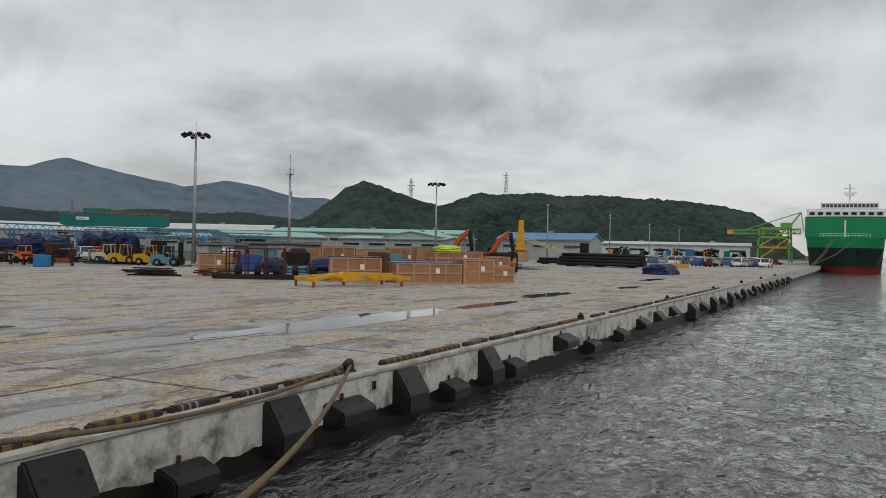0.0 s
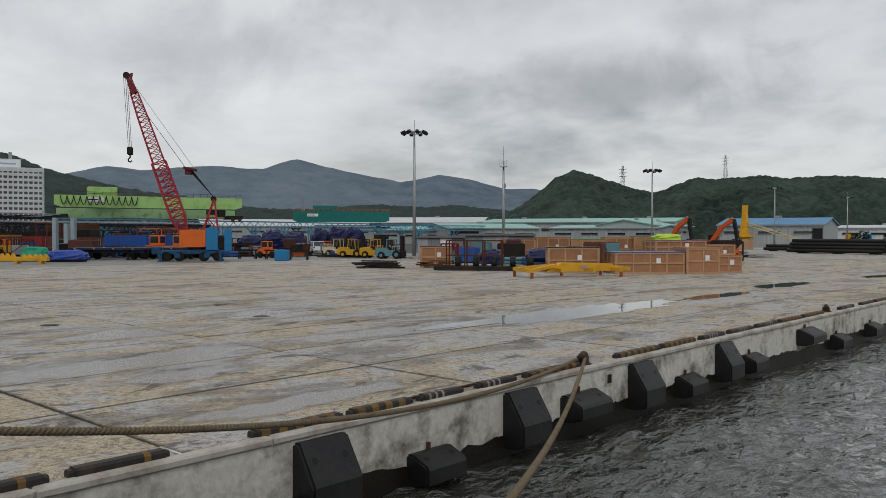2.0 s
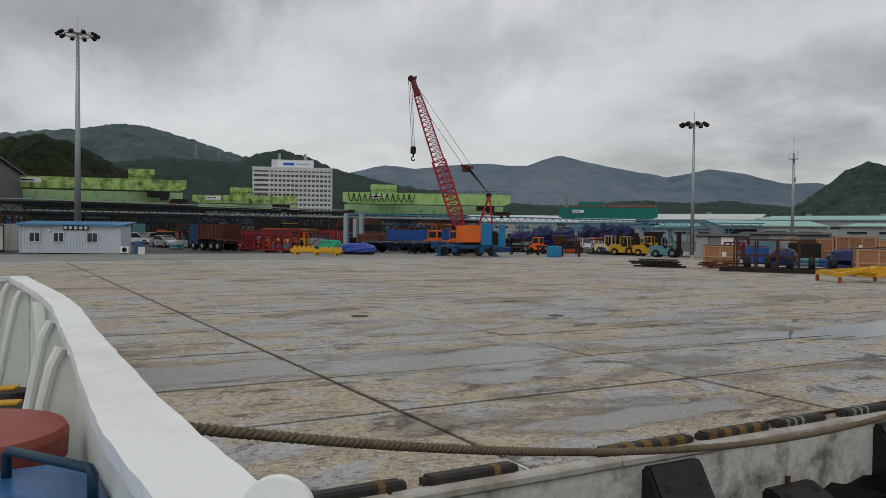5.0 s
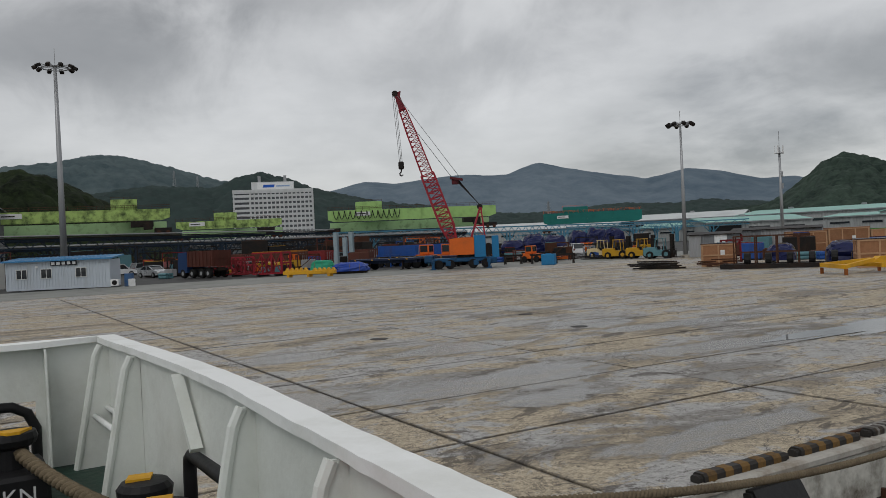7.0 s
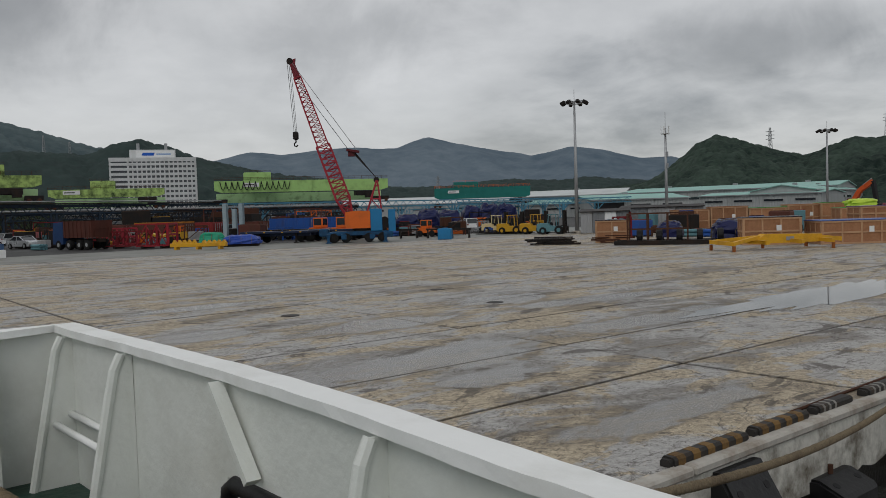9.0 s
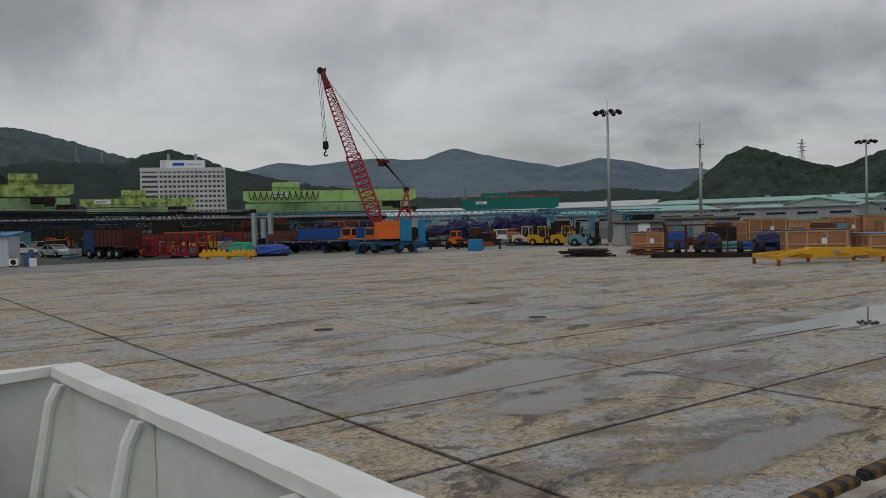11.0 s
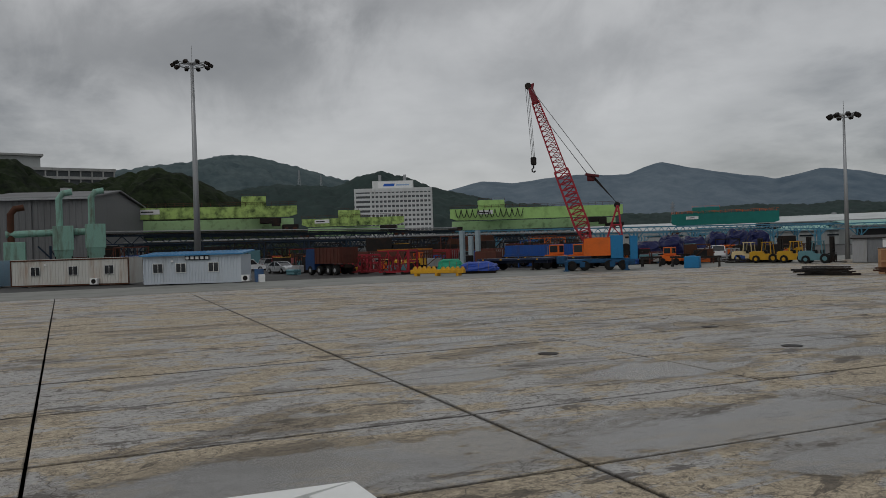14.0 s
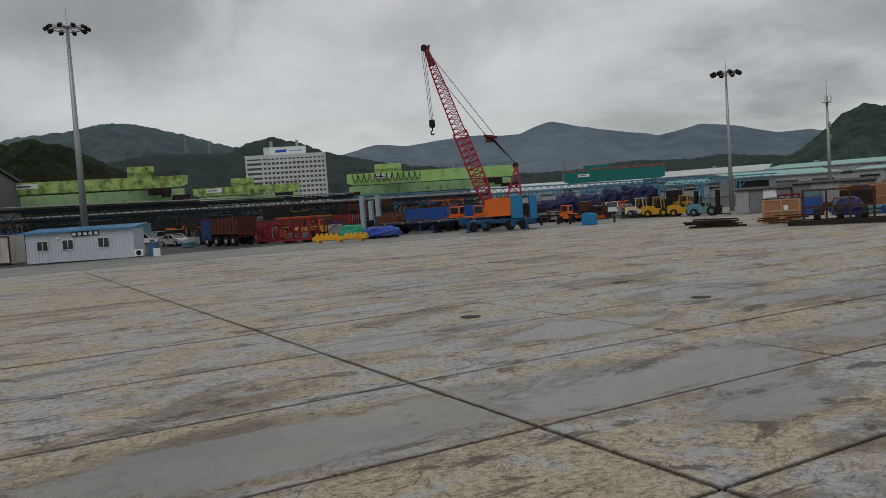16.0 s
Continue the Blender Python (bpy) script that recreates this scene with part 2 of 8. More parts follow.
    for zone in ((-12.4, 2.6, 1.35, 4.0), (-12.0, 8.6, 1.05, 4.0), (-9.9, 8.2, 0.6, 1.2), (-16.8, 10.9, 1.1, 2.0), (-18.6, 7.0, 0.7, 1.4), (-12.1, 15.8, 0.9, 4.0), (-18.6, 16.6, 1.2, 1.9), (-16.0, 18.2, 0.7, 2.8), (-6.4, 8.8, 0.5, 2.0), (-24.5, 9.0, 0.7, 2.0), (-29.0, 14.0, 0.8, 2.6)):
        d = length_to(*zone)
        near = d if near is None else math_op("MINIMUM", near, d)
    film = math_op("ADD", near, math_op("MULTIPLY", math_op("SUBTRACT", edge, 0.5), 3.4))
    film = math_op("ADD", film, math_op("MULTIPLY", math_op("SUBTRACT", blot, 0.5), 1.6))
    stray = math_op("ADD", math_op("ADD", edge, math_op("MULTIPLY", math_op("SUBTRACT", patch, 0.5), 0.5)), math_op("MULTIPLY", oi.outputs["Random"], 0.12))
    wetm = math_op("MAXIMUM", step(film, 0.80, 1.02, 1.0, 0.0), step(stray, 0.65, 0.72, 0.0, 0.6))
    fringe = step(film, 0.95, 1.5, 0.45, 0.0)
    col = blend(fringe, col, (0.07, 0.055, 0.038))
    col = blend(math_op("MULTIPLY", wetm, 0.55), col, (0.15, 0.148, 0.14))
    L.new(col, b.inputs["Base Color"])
    ro = math_op("ADD", step(wetm, 0.0, 1.0, 0.66, 0.27), math_op("MULTIPLY", math_op("SUBTRACT", grain, 0.5), 0.2))
    L.new(ro, b.inputs["Roughness"])
    bp = N.new("ShaderNodeBump")
    bp.inputs["Distance"].default_value = 0.016
    L.new(step(wetm, 0.0, 1.0, 0.8, 0.12), bp.inputs["Strength"])
    L.new(math_op("ADD", math_op("MULTIPLY", grain, 0.5), math_op("ADD", scal, math_op("MULTIPLY", mid, 0.4))), bp.inputs["Height"])
    L.new(bp.outputs[0], b.inputs["Normal"])
    return m


def water_mat():
    m = bpy.data.materials.new("harbour_water")
    m.use_nodes = True
    T = m.node_tree
    N, L = T.nodes, T.links
    b = N["Principled BSDF"]
    b.inputs["Base Color"].default_value = (0.035, 0.038, 0.032, 1)
    b.inputs["Roughness"].default_value = 0.04
    b.inputs["IOR"].default_value = 1.75
    geo = N.new("ShaderNodeNewGeometry")
    h = None
    for scale, amp, stretch, rot in ((1.1, 0.55, (1, 0.6, 1), 0.5), (2.6, 0.42, (1, 0.5, 1), 0.2), (6.5, 0.16, (1, 0.55, 1), -0.2)):
        mp = N.new("ShaderNodeMapping")
        mp.inputs["Scale"].default_value = stretch
        mp.inputs["Rotation"].default_value = (0, 0, rot)
        L.new(geo.outputs["Position"], mp.inputs[0])
        n = N.new("ShaderNodeTexNoise")
        n.inputs["Scale"].default_value = scale
        n.inputs["Detail"].default_value = 3
        n.inputs["Distortion"].default_value = 0.4
        L.new(mp.outputs[0], n.inputs["Vector"])
        x = N.new("ShaderNodeMath")
        x.operation = "MULTIPLY_ADD"
        x.inputs[1].default_value = amp
        L.new(n.outputs["Fac"], x.inputs[0])
        if h is not None:
            L.new(h, x.inputs[2])
        else:
            x.inputs[2].default_value = 0.0
        h = x.outputs[0]
    bp = N.new("ShaderNodeBump")
    bp.inputs["Strength"].default_value = 1.0
    bp.inputs["Distance"].default_value = 0.55
    L.new(h, bp.inputs["Height"])
    L.new(bp.outputs[0], b.inputs["Normal"])
    return m


def puddle_mat():
    m = bpy.data.materials.new("standing_water")
    m.use_nodes = True
    b = m.node_tree.nodes["Principled BSDF"]
    b.inputs["Base Color"].default_value = (0.05, 0.05, 0.048, 1)
    b.inputs["Roughness"].default_value = 0.02
    b.inputs["IOR"].default_value = 1.45
    b.inputs["Specular IOR Level"].default_value = 1.0
    return m


# ---------- building kit ----------
class Mesh:
    """Collects the faces of one part."""

    def __init__(self):
        self.v, self.f = [], []

    def add(self, vs, fs):
        o = len(self.v)
        self.v += [tuple(p) for p in vs]
        self.f += [tuple(i + o for i in q) for q in fs]
        return self

    def box(self, c, s, rz=0.0, bev=0.0, rx=0.0, ry=0.0):
        m = pose(*c, rx, ry, rz)
        hx, hy, hz = s[0] / 2, s[1] / 2, s[2] / 2
        if bev <= 0:
            vs = [m @ Vector((x * hx, y * hy, z * hz)) for z in (-1, 1) for y in (-1, 1) for x in (-1, 1)]
            return self.add(vs, [(0, 2, 3, 1), (4, 5, 7, 6), (0, 1, 5, 4), (2, 6, 7, 3), (0, 4, 6, 2), (1, 3, 7, 5)])
        b = min(bev, hx * 0.9, hy * 0.9, hz * 0.9)
        vs, ix = [], {}
        for z in (-1, 1):
            for y in (-1, 1):
                for x in (-1, 1):
                    for a in range(3):
                        p = [x * hx, y * hy, z * hz]
                        for k, sg in enumerate((x, y, z)):
                            if k != a:
                                p[k] -= sg * b
                        ix[x, y, z, a] = len(vs)
                        vs.append(m @ Vector(p))
        fs = []
        for a in range(3):
            for sg in (-1, 1):
                o = [k for k in range(3) if k != a]
                q = []
                for u, w in ((-1, -1), (1, -1), (1, 1), (-1, 1)):
                    k = [0, 0, 0]
                    k[a], k[o[0]], k[o[1]] = sg, u, w
                    q.append(ix[(*k, a)])
                fs.append(tuple(q))
        for a in range(3):
            o = [k for k in range(3) if k != a]
            for u in (-1, 1):
                for w in (-1, 1):
                    k0, k1 = [0, 0, 0], [0, 0, 0]
                    k0[a], k1[a] = -1, 1
                    for k in (k0, k1):
                        k[o[0]], k[o[1]] = u, w
                    fs.append((ix[(*k0, o[0])], ix[(*k1, o[0])], ix[(*k1, o[1])], ix[(*k0, o[1])]))
        for x in (-1, 1):
            for y in (-1, 1):
                for z in (-1, 1):
                    fs.append(tuple(ix[x, y, z, a] for a in range(3)))
        return self.add(vs, fs)

    def tube(self, pts, r, seg=8, r1=None, cap=True):
        """A round bar along a line of points."""
        pts = [Vector(p) for p in pts]
        n = len(pts)
        rings = []
        side = None
        for i, p in enumerate(pts):
            d = (pts[min(i + 1, n - 1)] - pts[max(i - 1, 0)]).normalized()
            if side is None:
                side = d.cross(Vector((0, 0, 1)) if abs(d.z) < 0.95 else Vector((1, 0, 0))).normalized()
            else:
                side = (side - d * side.dot(d)).normalized()
            up = side.cross(d)
            rad = r if r1 is None else r + (r1 - r) * i / (n - 1)
            rings.append([p + (side * math.cos(a) + up * math.sin(a)) * rad for a in (2 * math.pi * k / seg for k in range(seg))])
        fs = []
        for i in range(n - 1):
            for k in range(seg):
                fs.append((i * seg + k, i * seg + (k + 1) % seg, (i + 1) * seg + (k + 1) % seg, (i + 1) * seg + k))
        if cap:
            fs.append(tuple(reversed(range(seg))))
            fs.append(tuple((n - 1) * seg + k for k in range(seg)))
        return self.add([q for ring in rings for q in ring], fs)

    def bar(self, a, b, w, h=None):
        """A square bar from a to b."""
        a, b = Vector(a), Vector(b)
        h = h or w
        d = (b - a).normalized()
        s = d.cross(Vector((0, 0, 1)) if abs(d.z) < 0.98 else Vector((0, 1, 0))).normalized()
        u = s.cross(d)
        vs = [p + s * x * w / 2 + u * z * h / 2 for p in (a, b) for x, z in ((-1, -1), (1, -1), (1, 1), (-1, 1))]
        return self.add(vs, [(3, 2, 1, 0), (4, 5, 6, 7), (0, 1, 5, 4), (1, 2, 6, 5), (2, 3, 7, 6), (3, 0, 4, 7)])

    def prism(self, prof, y0, y1, axis="y"):
        """A profile (x, z) drawn out along y (or along x with a (y, z) profile)."""
        n = len(prof)
        if axis == "y":
            vs = [(x, y, z) for y in (y0, y1) for x, z in prof]
        elif axis == "x":
            vs = [(x, y, z) for x in (y0, y1) for y, z in prof]
        else:
            vs = [(x, y, z) for z in (y0, y1) for x, y in prof]
        fs = [(k, (k + 1) % n, n + (k + 1) % n, n + k) for k in range(n)]
        fs += [tuple(reversed(range(n))), tuple(range(n, 2 * n))]
        return self.add(vs, fs)

    def lathe(self, prof, seg=16, c=(0, 0, 0)):
        n = len(prof)
        vs = [(c[0] + r * math.cos(2 * math.pi * k / seg), c[1] + r * math.sin(2 * math.pi * k / seg), c[2] + z) for k in range(seg) for r, z in prof]
        fs = [(k * n + i, ((k + 1) % seg) * n + i, ((k + 1) % seg) * n + i + 1, k * n + i + 1) for k in range(seg) for i in range(n - 1)]
        fs += [tuple(reversed([k * n for k in range(seg)])), tuple(k * n + n - 1 for k in range(seg))]
        return self.add(vs, fs)

    def wheel(self, c, r, w, seg=16, axis="y"):
        prof = [(r * 0.55, -w / 2), (r * 0.93, -w / 2), (r, -w * 0.3), (r, w * 0.3), (r * 0.93, w / 2), (r * 0.55, w / 2)]
        m = Mesh().lathe(prof, seg)
        if axis == "y":
            vs = [(c[0] + x, c[1] + z, c[2] + y) for x, y, z in m.v]
        else:
            vs = [(c[0] + z, c[1] + x, c[2] + y) for x, y, z in m.v]
        return self.add(vs, m.f)

    def lumpy(self, c, s, seed=0, res=10, rough=0.25, flat=0.0):
        """A sagging covered heap: a rounded block with folds."""
        vs, fs = [], []
        n, k = res * 2, res
        for j in range(k + 1):
            for i in range(n):
                th, ph = 2 * math.pi * i / n, math.pi / 2 * j / k
                p = 0.45
                cx, sx = math.cos(th), math.sin(th)
                ct, st = math.cos(ph), math.sin(ph)
                x = math.copysign(abs(cx) ** p, cx) * (ct ** p)
                y = math.copysign(abs(sx) ** p, sx) * (ct ** p)
                z = st ** (p + 0.2)
                q = Vector((x * 1.3 + seed * 3.1, y * 1.3, z * 1.3))
                d = 1 + rough * (noise.noise(q * 1.7) + 0.5 * noise.noise(q * 4.1))
                vs.append((c[0] + x * s[0] / 2 * d, c[1] + y * s[1] / 2 * d, c[2] + max(0.0, z * s[2] * (1 + rough * 0.9 * noise.noise(q * 2.3 + Vector((9, 0, 0)))))))
        for j in range(k):
            for i in range(n):
                fs.append((j * n + i, j * n + (i + 1) % n, (j + 1) * n + (i + 1) % n, (j + 1) * n + i))
        return self.add(vs, fs)

    def data(self, name, material, smooth=False):
        me = bpy.data.meshes.new(name)
        me.from_pydata(self.v, [], self.f)
        me.materials.append(material)
        if smooth:
            me.shade_smooth()
        me.update()
        return me


def part(name, m, material, parent, label="", smooth=False, at=None):
    ob = new(name, m.data(name, material, smooth) if isinstance(m, Mesh) else m)
    ob.parent = parent
    if at is not None:
        ob.matrix_basis = at
    return tagged(ob, label)


def thing(name, label, category, at=None, group="", kind=""):
    ob = new(name)
    ob.empty_display_size = 0.2
    if at is not None:
        ob.matrix_basis = at
    return tagged(ob, label, category, group, kind)


def single(name, m, material, label, category, at=None, group="", kind="", smooth=False):
    ob = new(name, m.data(name, material, smooth))
    if at is not None:
        ob.matrix_basis = at
    return tagged(ob, label, category, group, kind)


def polar(yaw, d, o=(-2.7, 0.25)):
    """A plan place by bearing (to the left of the quay's line) and distance from the ship's corner."""
    a = radians(yaw)
    return o[0] - d * math.sin(a), o[1] + d * math.cos(a)


SHIP_MID = (3.96, 0.88)

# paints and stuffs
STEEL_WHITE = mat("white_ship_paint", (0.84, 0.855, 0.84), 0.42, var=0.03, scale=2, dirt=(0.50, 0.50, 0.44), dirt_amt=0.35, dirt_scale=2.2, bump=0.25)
# Inner plating and stiffeners: the cap rail's white with shade put into the colour.
STEEL_WHITE_SHADED = mat("shaded_white_paint", (0.70, 0.725, 0.685), 0.45, var=0.04, scale=3, dirt=(0.42, 0.42, 0.36), dirt_amt=0.4, dirt_scale=1.4, bump=0.2)
RUBBER = mat("black_rubber", (0.007, 0.007, 0.008), 0.45, spec=0.4, var=0.3, scale=2, dirt=(0.03, 0.03, 0.028), dirt_amt=0.5, dirt_scale=1.5, bump=0.3)
TYRE = mat("tyre_rubber", (0.012, 0.012, 0.012), 0.8, bump=0.2)
DARK_STEEL = mat("dark_oily_steel", (0.018, 0.016, 0.015), 0.55, 0.3, dirt=(0.05, 0.028, 0.018), dirt_amt=0.6)
RUST = mat("rusty_steel", (0.075, 0.033, 0.02), 0.8, 0.1, dirt=(0.05, 0.03, 0.02), dirt_amt=0.6)
CONC_WALL = mat("stained_wall_concrete", (0.55, 0.54, 0.49), 0.75, var=0.3, scale=1.5, dirt=(0.075, 0.058, 0.035), dirt_amt=0.92, dirt_scale=1.5, bump=0.6, dirt_lo=0.47)
ALGAE = mat("algae_wet_concrete", (0.010, 0.009, 0.007), 0.45, dirt=(0.022, 0.017, 0.010), dirt_amt=0.6, bump=0.5)
COPING = mat("coping_concrete", (0.44, 0.42, 0.38), 0.75, var=0.2, scale=2, dirt=(0.16, 0.11, 0.06), dirt_amt=0.7, dirt_scale=1.2, bump=0.4)
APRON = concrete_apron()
ASPHALT = mat("yard_asphalt", (0.045, 0.045, 0.044), 0.65, var=0.3, scale=1.0, dirt=(0.05, 0.05, 0.05), dirt_amt=0.7, dirt_scale=0.15, bump=0.3)
STRIP = mat("smooth_lane_concrete", (0.20, 0.205, 0.185), 0.5, var=0.12, scale=1, dirt=(0.11, 0.11, 0.10), dirt_amt=0.6, dirt_scale=0.25, bump=0.2)
YELLOW = mat("yellow_paint", (0.62, 0.33, 0.02), 0.5, dirt=(0.22, 0.11, 0.03), dirt_amt=0.5)
ORANGE = mat("orange_paint", (0.64, 0.13, 0.02), 0.5, dirt=(0.25, 0.08, 0.03), dirt_amt=0.4)
RED_BRIGHT = mat("bright_red_paint", (0.27, 0.015, 0.026), 0.5, dirt=(0.16, 0.02, 0.02), dirt_amt=0.4)
RED = mat("red_paint", (0.15, 0.012, 0.016), 0.55, dirt=(0.12, 0.02, 0.02), dirt_amt=0.4)
CRANE_RED = mat("faded_red_paint", (0.33, 0.03, 0.045), 0.55, dirt=(0.13, 0.025, 0.025), dirt_amt=0.5)
BLUE = mat("light_blue_paint", (0.02, 0.17, 0.36), 0.5, dirt=(0.02, 0.08, 0.15), dirt_amt=0.4)
TARP_BLUE = mat("blue_tarpaulin", (0.009, 0.013, 0.065), 0.4, var=0.3, scale=1, dirt=(0.025, 0.035, 0.12), dirt_amt=0.4, bump=0.3)
TARP_BRIGHT = mat("bright_blue_tarpaulin", (0.02, 0.06, 0.32), 0.4, var=0.3, scale=1, dirt=(0.1, 0.14, 0.4), dirt_amt=0.4, bump=0.3)
TARP_GREEN = mat("green_tarpaulin", (0.02, 0.28, 0.16), 0.45, dirt=(0.01, 0.15, 0.1), dirt_amt=0.4, bump=0.3)
WHITE = mat("white_paint", (0.72, 0.73, 0.73), 0.45, var=0.06, dirt=(0.4, 0.38, 0.33), dirt_amt=0.3)
GREY = mat("grey_sheet_metal", (0.30, 0.31, 0.32), 0.5, var=0.1, dirt=(0.16, 0.14, 0.11), dirt_amt=0.5, streak=True)
GALV = mat("galvanised_steel", (0.33, 0.34, 0.35), 0.42, 0.6, var=0.12, dirt=(0.2, 0.2, 0.19), dirt_amt=0.5, streak=True)
BLACK = mat("black_paint", (0.012, 0.012, 0.013), 0.5)
PLY = mat("crate_plywood", (0.33, 0.165, 0.085), 0.65, var=0.25, scale=1.2, dirt=(0.22, 0.09, 0.04), dirt_amt=0.5, dirt_scale=1.0, obj_var=0.22)
PLY_PALE = mat("pale_crate_timber", (0.43, 0.26, 0.15), 0.65, var=0.2, scale=1.5, dirt=(0.3, 0.14, 0.06), dirt_amt=0.5)
LIME = mat("lime_green_paint", (0.36, 0.58, 0.20), 0.55, var=0.1, scale=0.4, dirt=(0.10, 0.15, 0.05), dirt_amt=0.6, dirt_scale=0.3, bump=0.1)
LIME_ALGAE = mat("grimy_lime_green_paint", (0.40, 0.56, 0.17), 0.6, var=0.12, scale=0.4, dirt=(0.025, 0.045, 0.02), dirt_amt=0.95, dirt_scale=0.6, bump=0.1, dirt_lo=0.43)
LIME_PALE = mat("pale_lime_green_paint", (0.42, 0.62, 0.34), 0.6, var=0.1, scale=0.4, dirt=(0.06, 0.11, 0.05), dirt_amt=0.9, dirt_scale=0.6, bump=0.1, dirt_lo=0.52)
TEAL = mat("teal_paint", (0.015, 0.16, 0.14), 0.5, var=0.1, scale=0.4, dirt=(0.01, 0.08, 0.07), dirt_amt=0.4, dirt_scale=0.3)
RUNWAY_BLUE = mat("pale_blue_girder_paint", (0.07, 0.22, 0.32), 0.55, var=0.15, scale=0.4, dirt=(0.06, 0.10, 0.12), dirt_amt=0.6, dirt_scale=0.3)
RUNWAY_DARK = mat("dark_blue_grey_steel", (0.016, 0.030, 0.050), 0.6, var=0.2, scale=0.4, dirt=(0.03, 0.03, 0.03), dirt_amt=0.6, dirt_scale=0.3)

# ---------- large structure ----------
QX = -4.9
WATER_Z = -1.5



def rippled_water():
    """One sheet of harbour water to the horizon; short wind waves that die out with distance."""
    rad = [0.05]
    while rad[-1] < 4300:
        rad.append(rad[-1] * (1.12 if rad[-1] < 2.2 else 1.0105 if rad[-1] < 70 else 1.035))
    rad = np.array(rad)
    ang = np.radians(np.concatenate([np.arange(-180.0, -75.0, 2.5), np.linspace(-75, 105, 560), np.arange(107.5, 180.1, 2.5)]))
    R, A = np.meshgrid(rad, ang, indexing="ij")
    x, y = 2.5 + R * np.sin(A), -1.0 + R * np.cos(A)
    cell = R * np.maximum(0.011, np.gradient(ang))[None, :]
    rng = np.random.RandomState(4)
    z = np.zeros_like(x)
    for k in range(34):
        wave = 0.35 * 1.075 ** k
        a = rng.normal(0.9, 0.75)
        kx, ky = np.cos(a) * 2 * np.pi / wave, np.sin(a) * 2 * np.pi / wave
        px, py = rng.uniform(0, 6.3, 2)
        bend = 0.9 * np.sin(0.31 * x + px) + 0.9 * np.sin(0.27 * y + py)
        ph = kx * x + ky * y + bend * 1.3 + px
        gust = 0.65 + 0.35 * np.sin(0.11 * x * (1 + 0.03 * k) + 0.07 * y + 2 * py)
        z += gust * (0.030 if wave < 1.1 else 0.019) * wave * np.exp(np.cos(ph) - 1.0) * np.clip(wave / (2.4 * cell) - 0.6, 0, 1)
    x = np.maximum(x, -6.0)
    n, m = x.shape
    co = np.stack([x, y, z + WATER_Z - 0.06], -1).reshape(-1, 3)
    q = (np.arange(n - 1)[:, None] * m + np.arange(m - 1)[None, :]).reshape(-1)
    me = bpy.data.meshes.new("water")
    me.from_pydata(co, [], np.stack([q, q + m, q + m + 1, q + 1], -1))
    me.materials.append(water_mat())
    me.shade_smooth()
    me.update()
    return tagged(new("water", me), "dark grey-green rippled harbour water beside the quay", "water", kind="structure")


rippled_water()
ground = single("ground", Mesh().add([(-4500, -1500, -0.03), (-5.6, -1500, -0.03), (-5.6, 4500, -0.03), (-4500, 4500, -0.03)], [(0, 1, 2, 3)]), ASPHALT, "damp grey asphalt of the storage yard", "ground", kind="structure")
lane = single("pavement", Mesh().box((-71.5, 200, -0.012), (15.0, 700, 0.03)), STRIP, "smooth grey-green concrete lane along the yard", "pavement", kind="structure")


def quay_wall():
    t = thing("quay_wall", "stained pale concrete quay wall with dark wet foot", "quay", kind="structure")
    prof = [(-5.6, -0.012), (QX - 0.02, -0.012), (QX, -0.22), (QX, -0.95), (-5.6, -0.95)]
    part("wall_face", Mesh().prism(prof, -60, 420), CONC_WALL, t)
    part("wall_foot", Mesh().box((-5.25, 180, -2.2), (0.72, 480, 2.5)), ALGAE, t, "black algae-covered wet wall foot")
    # tide line: growth that climbs the wall unevenly
    ys = np.arange(-12.0, 130.0, 0.12)
    low = [(QX + 0.004, float(q), -0.99) for q in ys]
    top = [(QX + 0.004, float(q), -0.86 + 0.20 * noise.noise(Vector((q * 0.55, 3.0, 0))) + 0.10 * noise.noise(Vector((q * 2.3, 7.0, 0))) + 0.05 * noise.noise(Vector((q * 7.0, 1.0, 0)))) for q in ys]
    n = len(ys)
    part("tide_growth", Mesh().add(low + top, [(i, i + 1, n + i + 1, n + i) for i in range(n - 1)]), ALGAE, t, "black tide growth with a ragged upper edge")
    # coping cast in lengths
    m = Mesh().box((0, 0, 0), (0.20, 2.88, 0.11), bev=0.025).data("coping_block", COPING)
    y = -12.0
    while y < 150:
        part("coping_block", m, COPING, t, at=pose(QX - 0.07, y, -0.045))
        y += 2.9
    part("coping_far", Mesh().box((QX - 0.07, 285, -0.045), (0.20, 270, 0.11)), COPING, t)
    return t


quay_wall()

# slabs of the apron: joints run along and across the quay
LONG = [-5.0, -8.3, -11.15, -14.6, -18.45, -22.4, -26.5, -30.6, -34.8, -39.0, -43.2, -47.4, -51.6, -55.8, -60.0, -64.0]
CROSS0 = 5.68


def cross_joint(k, x):
    """The y of the k-th joint across the apron, which fans out a little inland."""
    if k <= 0:
        return -0.9 - 0.045 * (-x - 17) + 6.2 * k
    if k == 1:
        return CROSS0
    return CROSS0 + 5.87 * (k - 1) + 0.040 * max(0.0, -x - 10)


